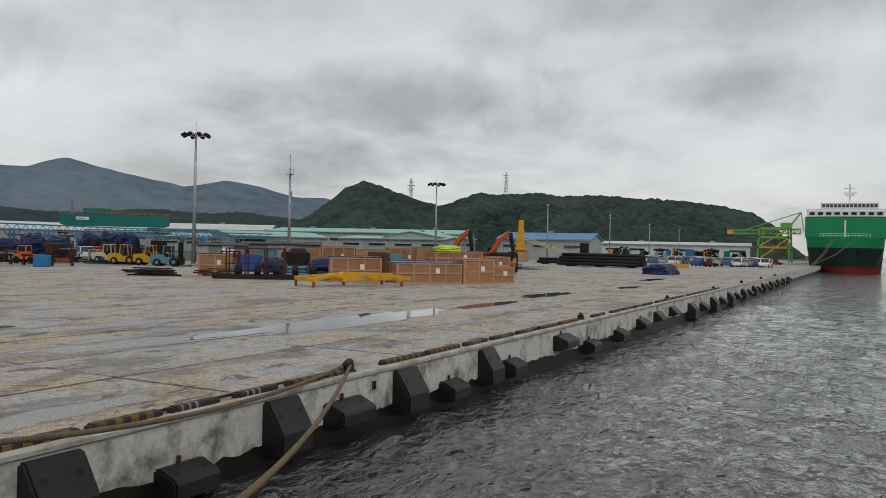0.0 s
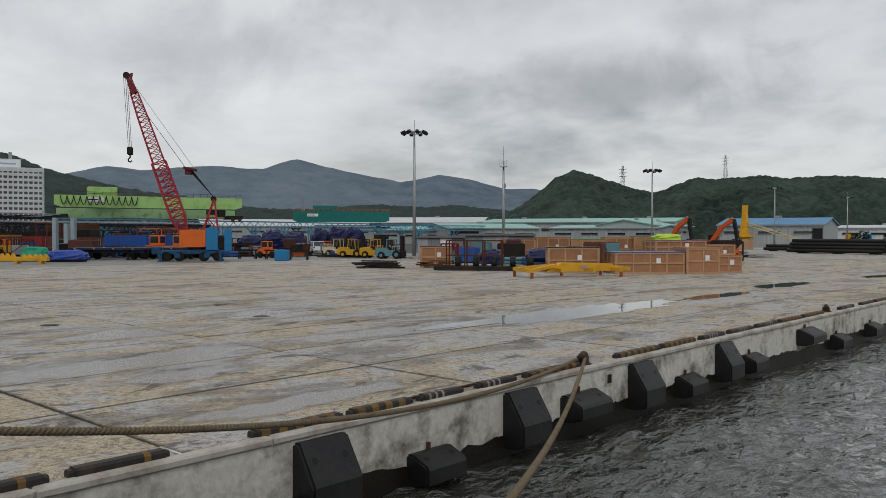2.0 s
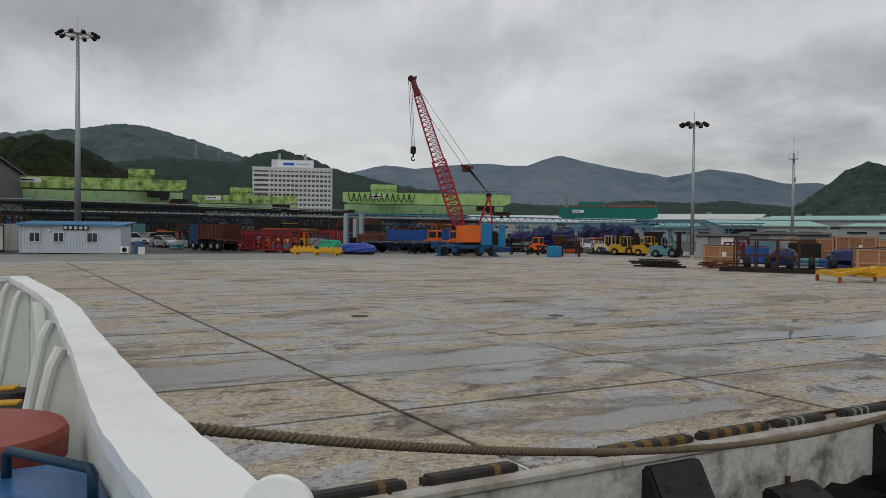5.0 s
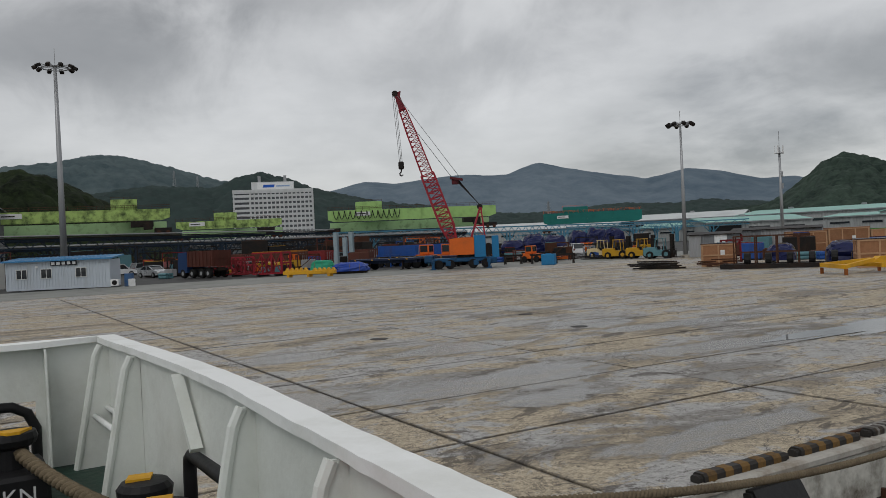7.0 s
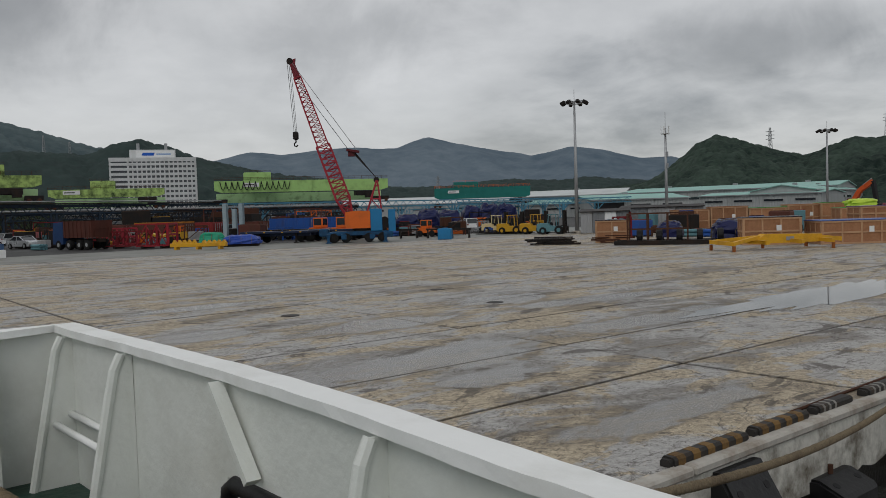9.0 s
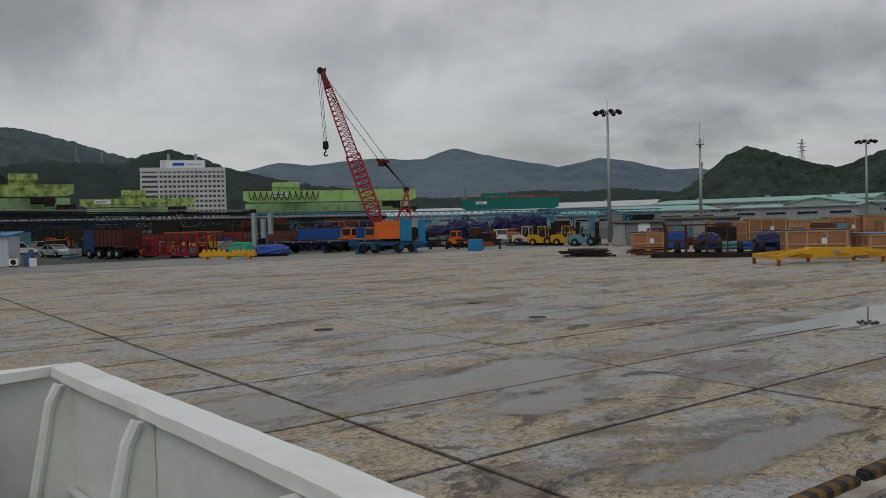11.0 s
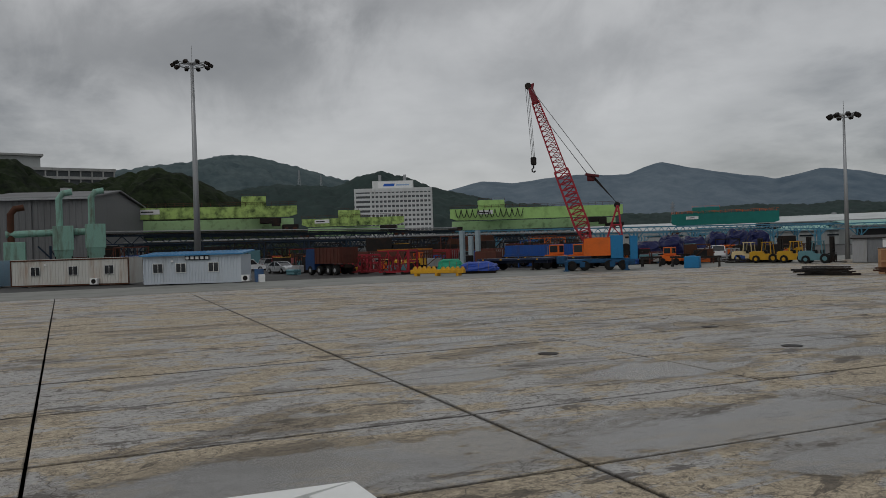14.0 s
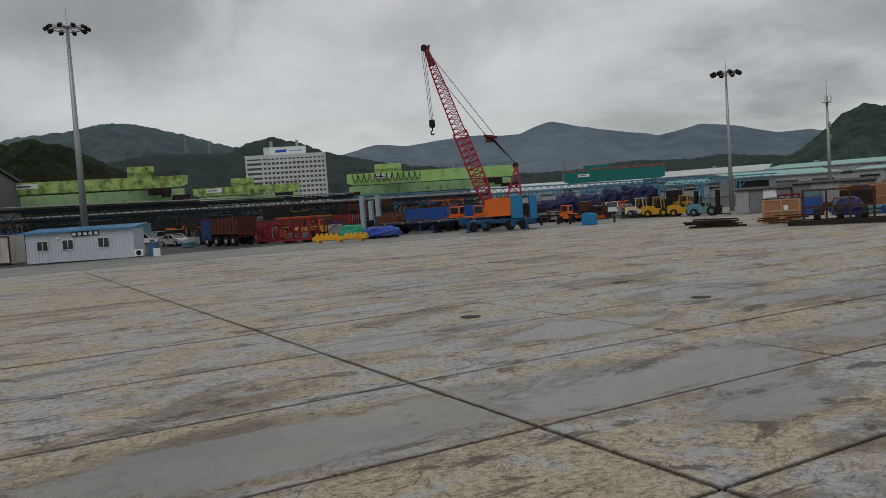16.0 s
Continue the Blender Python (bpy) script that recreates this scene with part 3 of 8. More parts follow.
def apron():
    t = thing("apron", "weathered tan and grey concrete slabs, damp, with open joints", "pavement", kind="structure")
    part("bed", Mesh().add([(-64, -60, -0.030), (-5.0, -60, -0.030), (-5.0, 420, -0.030), (-64, 420, -0.030)], [(0, 1, 2, 3)]), mat("joint_grit", (0.03, 0.027, 0.022), 0.9), t, "dark grit in the joints")
    far = Mesh()
    count = 0
    for i in range(len(LONG) - 1):
        x1, x0 = LONG[i], LONG[i + 1]
        for k in range(-7, 68):
            g, h = 0.024, 0.026
            a0, a1 = cross_joint(k, x0) + h, cross_joint(k, x1) + h
            b0, b1 = cross_joint(k + 1, x0) - h, cross_joint(k + 1, x1) - h
            cx, cy = (x0 + x1) / 2, (a0 + a1 + b0 + b1) / 4
            plan = [(x0 + g - cx, a0 - cy), (x1 - g - cx, a1 - cy), (x1 - g - cx, b1 - cy), (x0 + g - cx, b0 - cy)]
            near = -3 <= k <= 16 and x0 > -61
            if near and count < 300:
                c = 0.010
                low = [(x, y, -0.05) for x, y in plan]
                mid = [(x, y, -c) for x, y in plan]
                top = [(x - math.copysign(c, x), y - math.copysign(c, y), 0.0) for x, y in plan]
                f = [(0, 1, 5, 4), (1, 2, 6, 5), (2, 3, 7, 6), (3, 0, 4, 7), (4, 5, 9, 8), (5, 6, 10, 9), (6, 7, 11, 10), (7, 4, 8, 11), (8, 9, 10, 11)]
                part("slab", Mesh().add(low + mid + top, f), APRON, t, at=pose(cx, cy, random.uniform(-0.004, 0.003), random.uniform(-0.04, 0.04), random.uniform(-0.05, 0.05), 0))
                count += 1
            else:
                far.add([(x + cx, y + cy, z) for z in (-0.05, -0.001) for x, y in plan], [(0, 1, 5, 4), (1, 2, 6, 5), (2, 3, 7, 6), (3, 0, 4, 7), (4, 5, 6, 7)])
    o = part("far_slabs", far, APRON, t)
    o["kind"] = "stuff"
    return t


def puddle(name, cx, cy, w, l, seed, label):
    """Standing water with a ragged shoreline, lying a few millimetres over the slabs."""
    n = 90
    vs = [(0, 0, 0)]
    for i in range(n):
        a = 2 * math.pi * i / n
        q = Vector((math.cos(a) * 1.5 + seed * 5.3, math.sin(a) * 1.5, seed))
        r = 1 + 0.35 * noise.noise(q * 1.3) + 0.28 * noise.noise(q * 3.7) + 0.14 * noise.noise(q * 9)
        vs.append((math.cos(a) * w / 2 * r, math.copysign(abs(math.sin(a)) ** 0.8, math.sin(a)) * l / 2 * r, 0))
    fs = [(0, 1 + i, 1 + (i + 1) % n) for i in range(n)]
    return single(name, Mesh().add(vs, fs), PUDDLE, label, "puddle", pose(cx, cy, 0.006), kind="structure")


PUDDLE = puddle_mat()
puddle("puddle", -11.4, 24.2, 2.4, 13.5, 1, "long shallow puddle of clear water on the concrete")
puddle("puddle", -11.0, 34.6, 1.0, 6.0, 3, "narrow puddle on the concrete slabs")
puddle("puddle", -11.7, 44.4, 1.5, 6.5, 4, "narrow puddle on the concrete slabs")
puddle("puddle", -10.6, 58.0, 1.1, 5.0, 7, "small puddle on the concrete slabs")
puddle("puddle", -13.0, 76.0, 1.2, 9.0, 9, "small puddle on the concrete slabs")


def drain_cover(x, y):
    t = thing("drain_cover", "dark iron drain cover set in the concrete", "drain cover", pose(x, y, 0.0), group="drain covers in the apron", kind="structure")
    part("rim", Mesh().lathe([(0.20, -0.01), (0.26, -0.01), (0.26, 0.010), (0.20, 0.010)], 20), DARK_STEEL, t)
    part("lid", Mesh().lathe([(0.02, -0.01), (0.195, -0.01), (0.195, 0.006), (0.02, 0.006)], 20), BLACK, t)


for dx, dy in ((-20.2, 10.3), (-17.9, 15.9), (-22.6, 17.4)):
    drain_cover(dx, dy)


# ---------- hills ----------
def hill_mat(name, lo, hi, scale):
    m = bpy.data.materials.new(name)
    m.use_nodes = True
    T = m.node_tree
    N, L = T.nodes, T.links
    b = N["Principled BSDF"]
    b.inputs["Roughness"].default_value = 0.95
    b.inputs["Specular IOR Level"].default_value = 0.1
    geo = N.new("ShaderNodeNewGeometry")
    a = N.new("ShaderNodeTexNoise")
    a.inputs["Scale"].default_value = scale
    a.inputs["Detail"].default_value = 8
    a.inputs["Roughness"].default_value = 0.7
    L.new(geo.outputs["Position"], a.inputs["Vector"])
    c = N.new("ShaderNodeTexNoise")
    c.inputs["Scale"].default_value = scale * 0.12
    c.inputs["Detail"].default_value = 5
    L.new(geo.outputs["Position"], c.inputs["Vector"])
    s = N.new("ShaderNodeMath")
    s.operation = "MULTIPLY_ADD"
    s.inputs[1].default_value = 0.6
    L.new(c.outputs["Fac"], s.inputs[0])
    L.new(a.outputs["Fac"], s.inputs[2])
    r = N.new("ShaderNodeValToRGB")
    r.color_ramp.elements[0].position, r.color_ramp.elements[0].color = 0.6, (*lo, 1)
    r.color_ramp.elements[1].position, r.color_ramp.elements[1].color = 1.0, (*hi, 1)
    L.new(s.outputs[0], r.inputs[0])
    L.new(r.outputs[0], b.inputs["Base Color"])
    return m


def ridge(name, label, material, dist, knots, depth, crown, na, nd, o=(-2.7, 0.25), seed=0.0, foot=0.0, kind="structure", cat="hill"):
    """Wooded high ground: knots are (bearing, skyline angle); crowns are domes on a jittered grid."""
    ks = sorted(knots)
    ya, el = [k[0] for k in ks], [k[1] for k in ks]
    yaw = np.linspace(ya[0], ya[-1], na)
    # smooth skyline
    h = np.interp(yaw, ya, [dist * math.tan(radians(e)) + 2.7 for e in el])
    ker = np.hanning(max(5, na // 90))
    pad = len(ker) // 2
    h = np.convolve(np.pad(h, pad, mode="edge"), ker / ker.sum(), mode="same")[pad:pad + na]
    vs = []
    rng = np.random.RandomState(int(seed * 7) + 3)
    jit = {}

    def crown_at(x, y):
        gx, gy = math.floor(x / crown), math.floor(y / crown)
        best = 0.0
        for i in (gx - 1, gx, gx + 1):
            for j in (gy - 1, gy, gy + 1):
                if (i, j) not in jit:
                    jit[i, j] = rng.rand(4)
                q = jit[i, j]
                dx, dy = x - (i + q[0]) * crown, y - (j + q[1]) * crown
                r = crown * (0.55 + 0.4 * q[2])
                best = max(best, (0.7 + 0.6 * q[3]) * math.sqrt(max(0.0, 1 - (dx * dx + dy * dy) / (r * r))))
        return best * crown * 0.55

    for j in range(nd):
        u = j / (nd - 1)
        d = dist - depth * (1 - min(1.0, u / 0.86))
        if u > 0.86:
            d = dist + depth * 0.5 * (u - 0.86) / 0.14
        f = math.sin(min(1.0, u / 0.86) * math.pi / 2) ** 1.15 if u <= 0.86 else 1 - 0.3 * (u - 0.86) / 0.14
        for i in range(na):
            x, y = polar(yaw[i], d, o)
            w = noise.fractal(Vector((x / depth * 1.6 + seed, y / depth * 1.6, seed)), 0.9, 2.1, 5)
            z = foot + (h[i] - foot) * f * (1 + 0.22 * w * math.sin(math.pi * min(1.0, u / 0.86)))
            if crown > 0:
                z += crown_at(x, y) - crown * 0.4
            vs.append((x, y, z - (2.0 if j == 0 else 0)))
    fs = [(j * na + i, j * na + i + 1, (j + 1) * na + i + 1, (j + 1) * na + i) for j in range(nd - 1) for i in range(na - 1)]
    return single(name, Mesh().add(vs, fs), material, label, cat, kind=kind, smooth=True)


# Base colours carry distance haze: bluer the farther the ridge, none on the knoll.
LEFT_HILL = hill_mat("hazed_wooded_mountain", (0.042, 0.066, 0.074), (0.10, 0.132, 0.137), 0.016)
# Far ridge: the pale blue-grey is distance haze put into the colour.
FAR_HILL = hill_mat("hazed_distant_woods", (0.075, 0.11, 0.145), (0.15, 0.19, 0.225), 0.010)
MID_HILL = hill_mat("hazed_middle_woods", (0.022, 0.034, 0.033), (0.038, 0.060, 0.055), 0.03)
NEAR_HILL = hill_mat("hazed_near_woods", (0.010, 0.019, 0.016), (0.052, 0.078, 0.060), 0.15)
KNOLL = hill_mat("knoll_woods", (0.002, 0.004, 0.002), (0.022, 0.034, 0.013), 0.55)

ridge("backdrop", "far mountain ridge with blue-grey haze painted into it, under low cloud", FAR_HILL, 3200, [(76, 2.2), (72, 3.0), (69, 3.5), (66.74, 3.98), (64.5, 4.48), (62.35, 4.19), (59, 4.4), (57.2, 4.53), (54.5, 4.4), (52.23, 5.02), (50, 4.55), (48.2, 4.30), (45.0, 3.62), (42.3, 4.12), (40, 3.8), (37.6, 3.25), (35.5, 3.3), (33, 2.6), (28, 1.8)], 900, 0, 420, 40, seed=1.5)
ridge("hillside", "wooded mountain behind the factory, green-grey with painted haze", LEFT_HILL, 2100, [(112, 2.5), (98, 4.0), (92, 4.6), (89.28, 5.0), (85, 5.7), (82.5, 6.3), (80.84, 6.42), (79, 6.0), (76.5, 5.15), (74.2, 4.5), (70.5, 4.1), (67, 3.2), (64, 2.0), (61, 0.6)], 800, 14, 460, 60, seed=2.6)
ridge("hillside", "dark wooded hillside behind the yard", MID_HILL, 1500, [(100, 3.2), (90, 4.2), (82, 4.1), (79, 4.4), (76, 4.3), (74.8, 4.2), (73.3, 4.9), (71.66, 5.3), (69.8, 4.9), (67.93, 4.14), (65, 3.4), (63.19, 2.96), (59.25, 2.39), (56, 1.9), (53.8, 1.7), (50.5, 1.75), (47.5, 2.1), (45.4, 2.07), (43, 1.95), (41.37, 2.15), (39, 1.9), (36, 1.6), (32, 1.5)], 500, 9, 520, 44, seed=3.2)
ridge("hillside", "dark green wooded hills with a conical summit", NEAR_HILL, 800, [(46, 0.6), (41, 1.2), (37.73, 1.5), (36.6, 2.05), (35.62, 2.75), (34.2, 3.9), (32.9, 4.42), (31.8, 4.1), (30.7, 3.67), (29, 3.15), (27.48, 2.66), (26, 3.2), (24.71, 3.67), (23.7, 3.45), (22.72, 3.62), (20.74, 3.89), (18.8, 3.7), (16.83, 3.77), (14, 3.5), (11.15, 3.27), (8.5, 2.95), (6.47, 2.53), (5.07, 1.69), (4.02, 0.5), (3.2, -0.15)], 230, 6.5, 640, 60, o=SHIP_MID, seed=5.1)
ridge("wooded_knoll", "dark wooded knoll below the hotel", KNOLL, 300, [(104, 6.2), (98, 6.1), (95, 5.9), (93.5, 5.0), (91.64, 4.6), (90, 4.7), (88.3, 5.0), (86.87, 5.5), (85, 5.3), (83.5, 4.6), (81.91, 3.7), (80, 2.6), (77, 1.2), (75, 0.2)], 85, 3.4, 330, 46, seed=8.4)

# ---------- the ship that carries the camera ----------
DECK = mat("green_deck_paint", (0.008, 0.045, 0.028), 0.35, dirt=(0.02, 0.02, 0.018), dirt_amt=0.6, dirt_scale=1.5, bump=0.2)
HATCH_BLUE = mat("blue_hatch_paint", (0.025, 0.12, 0.30), 0.3, var=0.12, dirt=(0.01, 0.03, 0.07), dirt_amt=0.7, dirt_scale=2, bump=0.15)
RED_LEAD = mat("red_oxide_paint", (0.30, 0.075, 0.055), 0.5, var=0.1, dirt=(0.18, 0.04, 0.03), dirt_amt=0.5, dirt_scale=4)
ROPE = mat("weathered_hemp_rope", (0.16, 0.125, 0.08), 0.9, var=0.4, scale=6, dirt=(0.07, 0.05, 0.035), dirt_amt=0.6, dirt_scale=3, bump=0.6)
RAIL = [(6.5, 1.16), (4.6, 1.04), (3.2, 0.95), (2.2, 0.86), (1.3, 0.80), (0.4, 0.778), (-0.9, 0.80), (-1.7, 0.83), (-2.15, 0.83), (-2.6, 0.82), (-3.4, 0.775), (-4.28, 0.725)]
RAIL_Z, DECK_Z, CAP_W = 2.25, 1.50, 0.108


def strip_between(a, b, z0, z1):
    """A thin solid band that follows two lines in plan."""
    m = Mesh()
    n = len(a)
    vs = [(x, y, z) for z in (z0, z1) for line in (a, b) for x, y in line]
    fs = []
    for i in range(n - 1):
        fs += [(i, i + 1, n + i + 1, n + i), (2 * n + i, 3 * n + i, 3 * n + i + 1, 2 * n + i + 1), (i, 2 * n + i, 2 * n + i + 1, i + 1), (n + i, n + i + 1, 3 * n + i + 1, 3 * n + i)]
    fs += [(0, n, 3 * n, 2 * n), (n - 1, 3 * n - 1, 4 * n - 1, 2 * n - 1)]
    return m.add(vs, fs)


def rail_y(x):
    r = sorted(RAIL)
    return float(np.interp(x, [p[0] for p in r], [p[1] for p in r]))


def weld_wobble(m, amp):
    m.v = [(x + amp * noise.noise(Vector((x * 9, y * 9, z * 9))), y + amp * noise.noise(Vector((x * 9 + 5, y * 9, z * 9))), z + 0.6 * amp * noise.noise(Vector((x * 7, y * 7 + 9, z * 7)))) for x, y, z in m.v]
    return m


def own_ship():
    t = thing("ship_bulwark", "white painted steel ship bulwark with flat cap rail and stiffeners", "bulwark")
    dense = []
    for (x0, y0), (x1, y1) in zip(RAIL, RAIL[1:]):
        n = max(2, int(abs(x1 - x0) / 0.07))
        dense += [(x0 + (x1 - x0) * k / n, y0 + (y1 - y0) * k / n) for k in range(n)]
    dense.append(RAIL[-1])
    xs = [p[0] for p in dense]
    ys = np.array([p[1] for p in dense])
    ker = np.hanning(9)
    ys = np.convolve(np.pad(ys, 4, mode="edge"), ker / ker.sum(), mode="valid")
    outer = list(zip(xs, ys))
    inner = [(x, y - CAP_W - 0.030 * max(0.0, min(1.2, x + 0.6))) for x, y in outer]
    inner[-1] = (outer[-1][0] + 0.06, inner[-1][1])
    part("cap_rail", weld_wobble(strip_between(inner, outer, RAIL_Z - 0.035, RAIL_Z), 0.006), STEEL_WHITE, t)
    end_out = [(-4.28, 0.725), (-4.30, 0.3), (-4.33, -0.6), (-4.34, -2.5), (-4.30, -5.5)]
    end_in = [(-4.22, 0.575), (-4.16, 0.3), (-4.19, -0.6), (-4.20, -2.5), (-4.16, -5.5)]
    part("end_cap_rail", weld_wobble(strip_between(end_out, end_in, RAIL_Z - 0.033, RAIL_Z + 0.001), 0.003), STEEL_WHITE, t)
    # side plating with a freeing opening, end plating with a fairlead opening
    mid = [(x, y - 0.075) for x, y in outer]
    mid2 = [(x, y + 0.012) for x, y in mid]

    def cut(line, a, b):
        return [p for p in line if a <= p[0] <= b]

    side = strip_between(cut(mid, -4.4, -2.50), cut(mid2, -4.4, -2.50), DECK_Z, RAIL_Z - 0.036)
    upper = strip_between(cut(mid, -2.58, -1.50), cut(mid2, -2.58, -1.50), 1.88, RAIL_Z - 0.036)
    side.add(upper.v, upper.f)
    rest = strip_between(cut(mid, -1.56, 7), cut(mid2, -1.56, 7), DECK_Z, RAIL_Z - 0.036)
    side.add(rest.v, rest.f)
    part("side_plate", side, STEEL_WHITE_SHADED, t)
    plate = Mesh()
    plate.box((-4.25, 0.475, (DECK_Z + RAIL_Z) / 2 - 0.018), (0.012, 0.40, RAIL_Z - DECK_Z - 0.036))
    plate.box((-4.25, 0.0, 2.06), (0.012, 0.55, 0.31))
    plate.box((-4.25, -2.9, (DECK_Z + RAIL_Z) / 2 - 0.018), (0.012, 5.25, RAIL_Z - DECK_Z - 0.036))
    part("end_plate", plate, STEEL_WHITE_SHADED, t)
    # lining bars of the openings
    part("fairlead_lining", Mesh().tube([(-4.24, 0.27, 1.36), (-4.24, 0.27, 1.75), (-4.24, 0.23, 1.84), (-4.24, 0.15, 1.885), (-4.24, 0.0, 1.89), (-4.24, -0.15, 1.885), (-4.24, -0.24, 1.82), (-4.24, -0.26, 1.70), (-4.24, -0.26, 1.36)], 0.03, 10), BLACK, t, "black round bar lining a fairlead opening", smooth=True)
    yo = rail_y(-2.0) - 0.085
    part("fairlead_lining", Mesh().tube([(-2.52, yo, 1.50), (-2.52, yo, 1.78), (-2.51, yo, 1.84), (-2.46, yo, 1.87), (-1.9, yo, 1.88), (-1.62, yo, 1.88), (-1.57, yo, 1.85), (-1.56, yo, 1.50)], 0.030, 10), BLACK, t, "black round bar lining a freeing port", smooth=True)
    # stiffener brackets: narrow at the rail, wide at the deck
    for x in (-4.08, -3.33, -2.50, -1.58, -0.76, 2.2, 2.9):
        y = rail_y(x) - 0.075
        lean = 0.10 if x == -2.50 else 0.0
        m = Mesh()
        w = 0.012
        base = DECK_Z if lean == 0 else DECK_Z + 0.45
        reach = 0.20 if lean == 0 else 0.045
        prof = [(y, RAIL_Z - 0.04), (y - 0.045, RAIL_Z - 0.04), (y - 0.075, RAIL_Z - 0.10), (y - 0.10 if lean == 0 else y - 0.06, RAIL_Z - 0.22), (y - reach, base), (y, base)]
        m.prism(prof, x - w / 2, x + w / 2, axis="x")
        rim = [(x, *prof[1]), (x, *prof[2]), (x, *prof[3]), (x, prof[4][0], prof[4][1])]
        m.tube(rim, 0.020 if lean == 0 else 0.014, 8)
        if lean:
            m = Mesh().bar((x, y - 0.045, RAIL_Z - 0.045), (x + 0.23, y - 0.03, 1.93), 0.05, 0.03)
        part("stiffener", weld_wobble(m, 0.004), STEEL_WHITE_SHADED, t)
    for y in (0.33, -0.72, -1.6, -2.6):
        m = Mesh().prism([(-4.244, RAIL_Z - 0.04), (-4.17, RAIL_Z - 0.04), (-4.10, DECK_Z), (-4.244, DECK_Z)], y - 0.006, y + 0.006)
        m.bar((-4.172, y, RAIL_Z - 0.05), (-4.10, y, DECK_Z), 0.05, 0.012)
        part("stiffener", weld_wobble(m, 0.003), STEEL_WHITE_SHADED, t)
    # two climbing rungs between the first brackets
    for dy, z in ((0.0, 1.84), (0.07, 1.80)):
        part("rung", Mesh().tube([(-4.08, rail_y(-4.08) - 0.095 - dy, z), (-3.33, rail_y(-3.33) - 0.095 - dy, z)], 0.016, 8), STEEL_WHITE, t, smooth=True)
    # hull below the deck, standing in the water
    hull = [(x, y + 0.014) for x, y in mid] + [(-4.255, -5.5), (6.5, -5.5)]
    n = len(hull)
    part("hull", Mesh().add([(x, y, z) for z in (-2.4, DECK_Z - 0.02) for x, y in hull], [(i, (i + 1) % n, n + (i + 1) % n, n + i) for i in range(n)]), mat("dark_hull_paint", (0.02, 0.028, 0.03), 0.4), t, "dark painted hull")
    part("deck", Mesh().add([(x, y, DECK_Z) for x, y in hull], [tuple(range(n))]), DECK, t, "wet dark green painted deck")
    # eye welded on the rail
    n, tx, ty = 24, 0.52, 0.85
    ring = Mesh()
    vs = []
    for off in (-0.007, 0.007):
        for rad in (0.043, 0.019):
            for k in range(n):
                a = 2 * math.pi * k / n
                u, v = rad * math.cos(a), rad * math.sin(a)
                if rad > 0.03 and v < -0.02:
                    u, v = math.copysign(0.043, u) if abs(u) > 0.02 else u * 2, -0.036
                vs.append((1.24 + u * tx + off * ty, 0.745 + u * ty - off * tx, RAIL_Z + 0.036 + v))
    fs = []
    for k in range(n):
        e = (k + 1) % n
        fs += [(k, n + k, n + e, e), (2 * n + k, 2 * n + e, 3 * n + e, 3 * n + k), (k, e, 2 * n + e, 2 * n + k), (n + k, 3 * n + k, 3 * n + e, n + e)]
    part("rail_eye", ring.add(vs, fs), STEEL_WHITE, t, "white welded pad eye with a green cord")
    part("cord", Mesh().tube([(1.19, 0.72, RAIL_Z + 0.012), (1.225, 0.74, RAIL_Z + 0.022), (1.24, 0.745, RAIL_Z + 0.032), (1.25, 0.752, RAIL_Z + 0.022), (1.26, 0.775, RAIL_Z + 0.012), (1.29, 0.83, RAIL_Z + 0.002)], 0.0045, 7), mat("green_cord", (0.01, 0.06, 0.04), 0.8), t, "frayed green cord", smooth=True)
    part("cord", Mesh().lumpy((1.238, 0.742, RAIL_Z + 0.018), (0.026, 0.030, 0.024), 4, 6, 0.4), MATS["green_cord"], t, "knot of green cord")
    return t


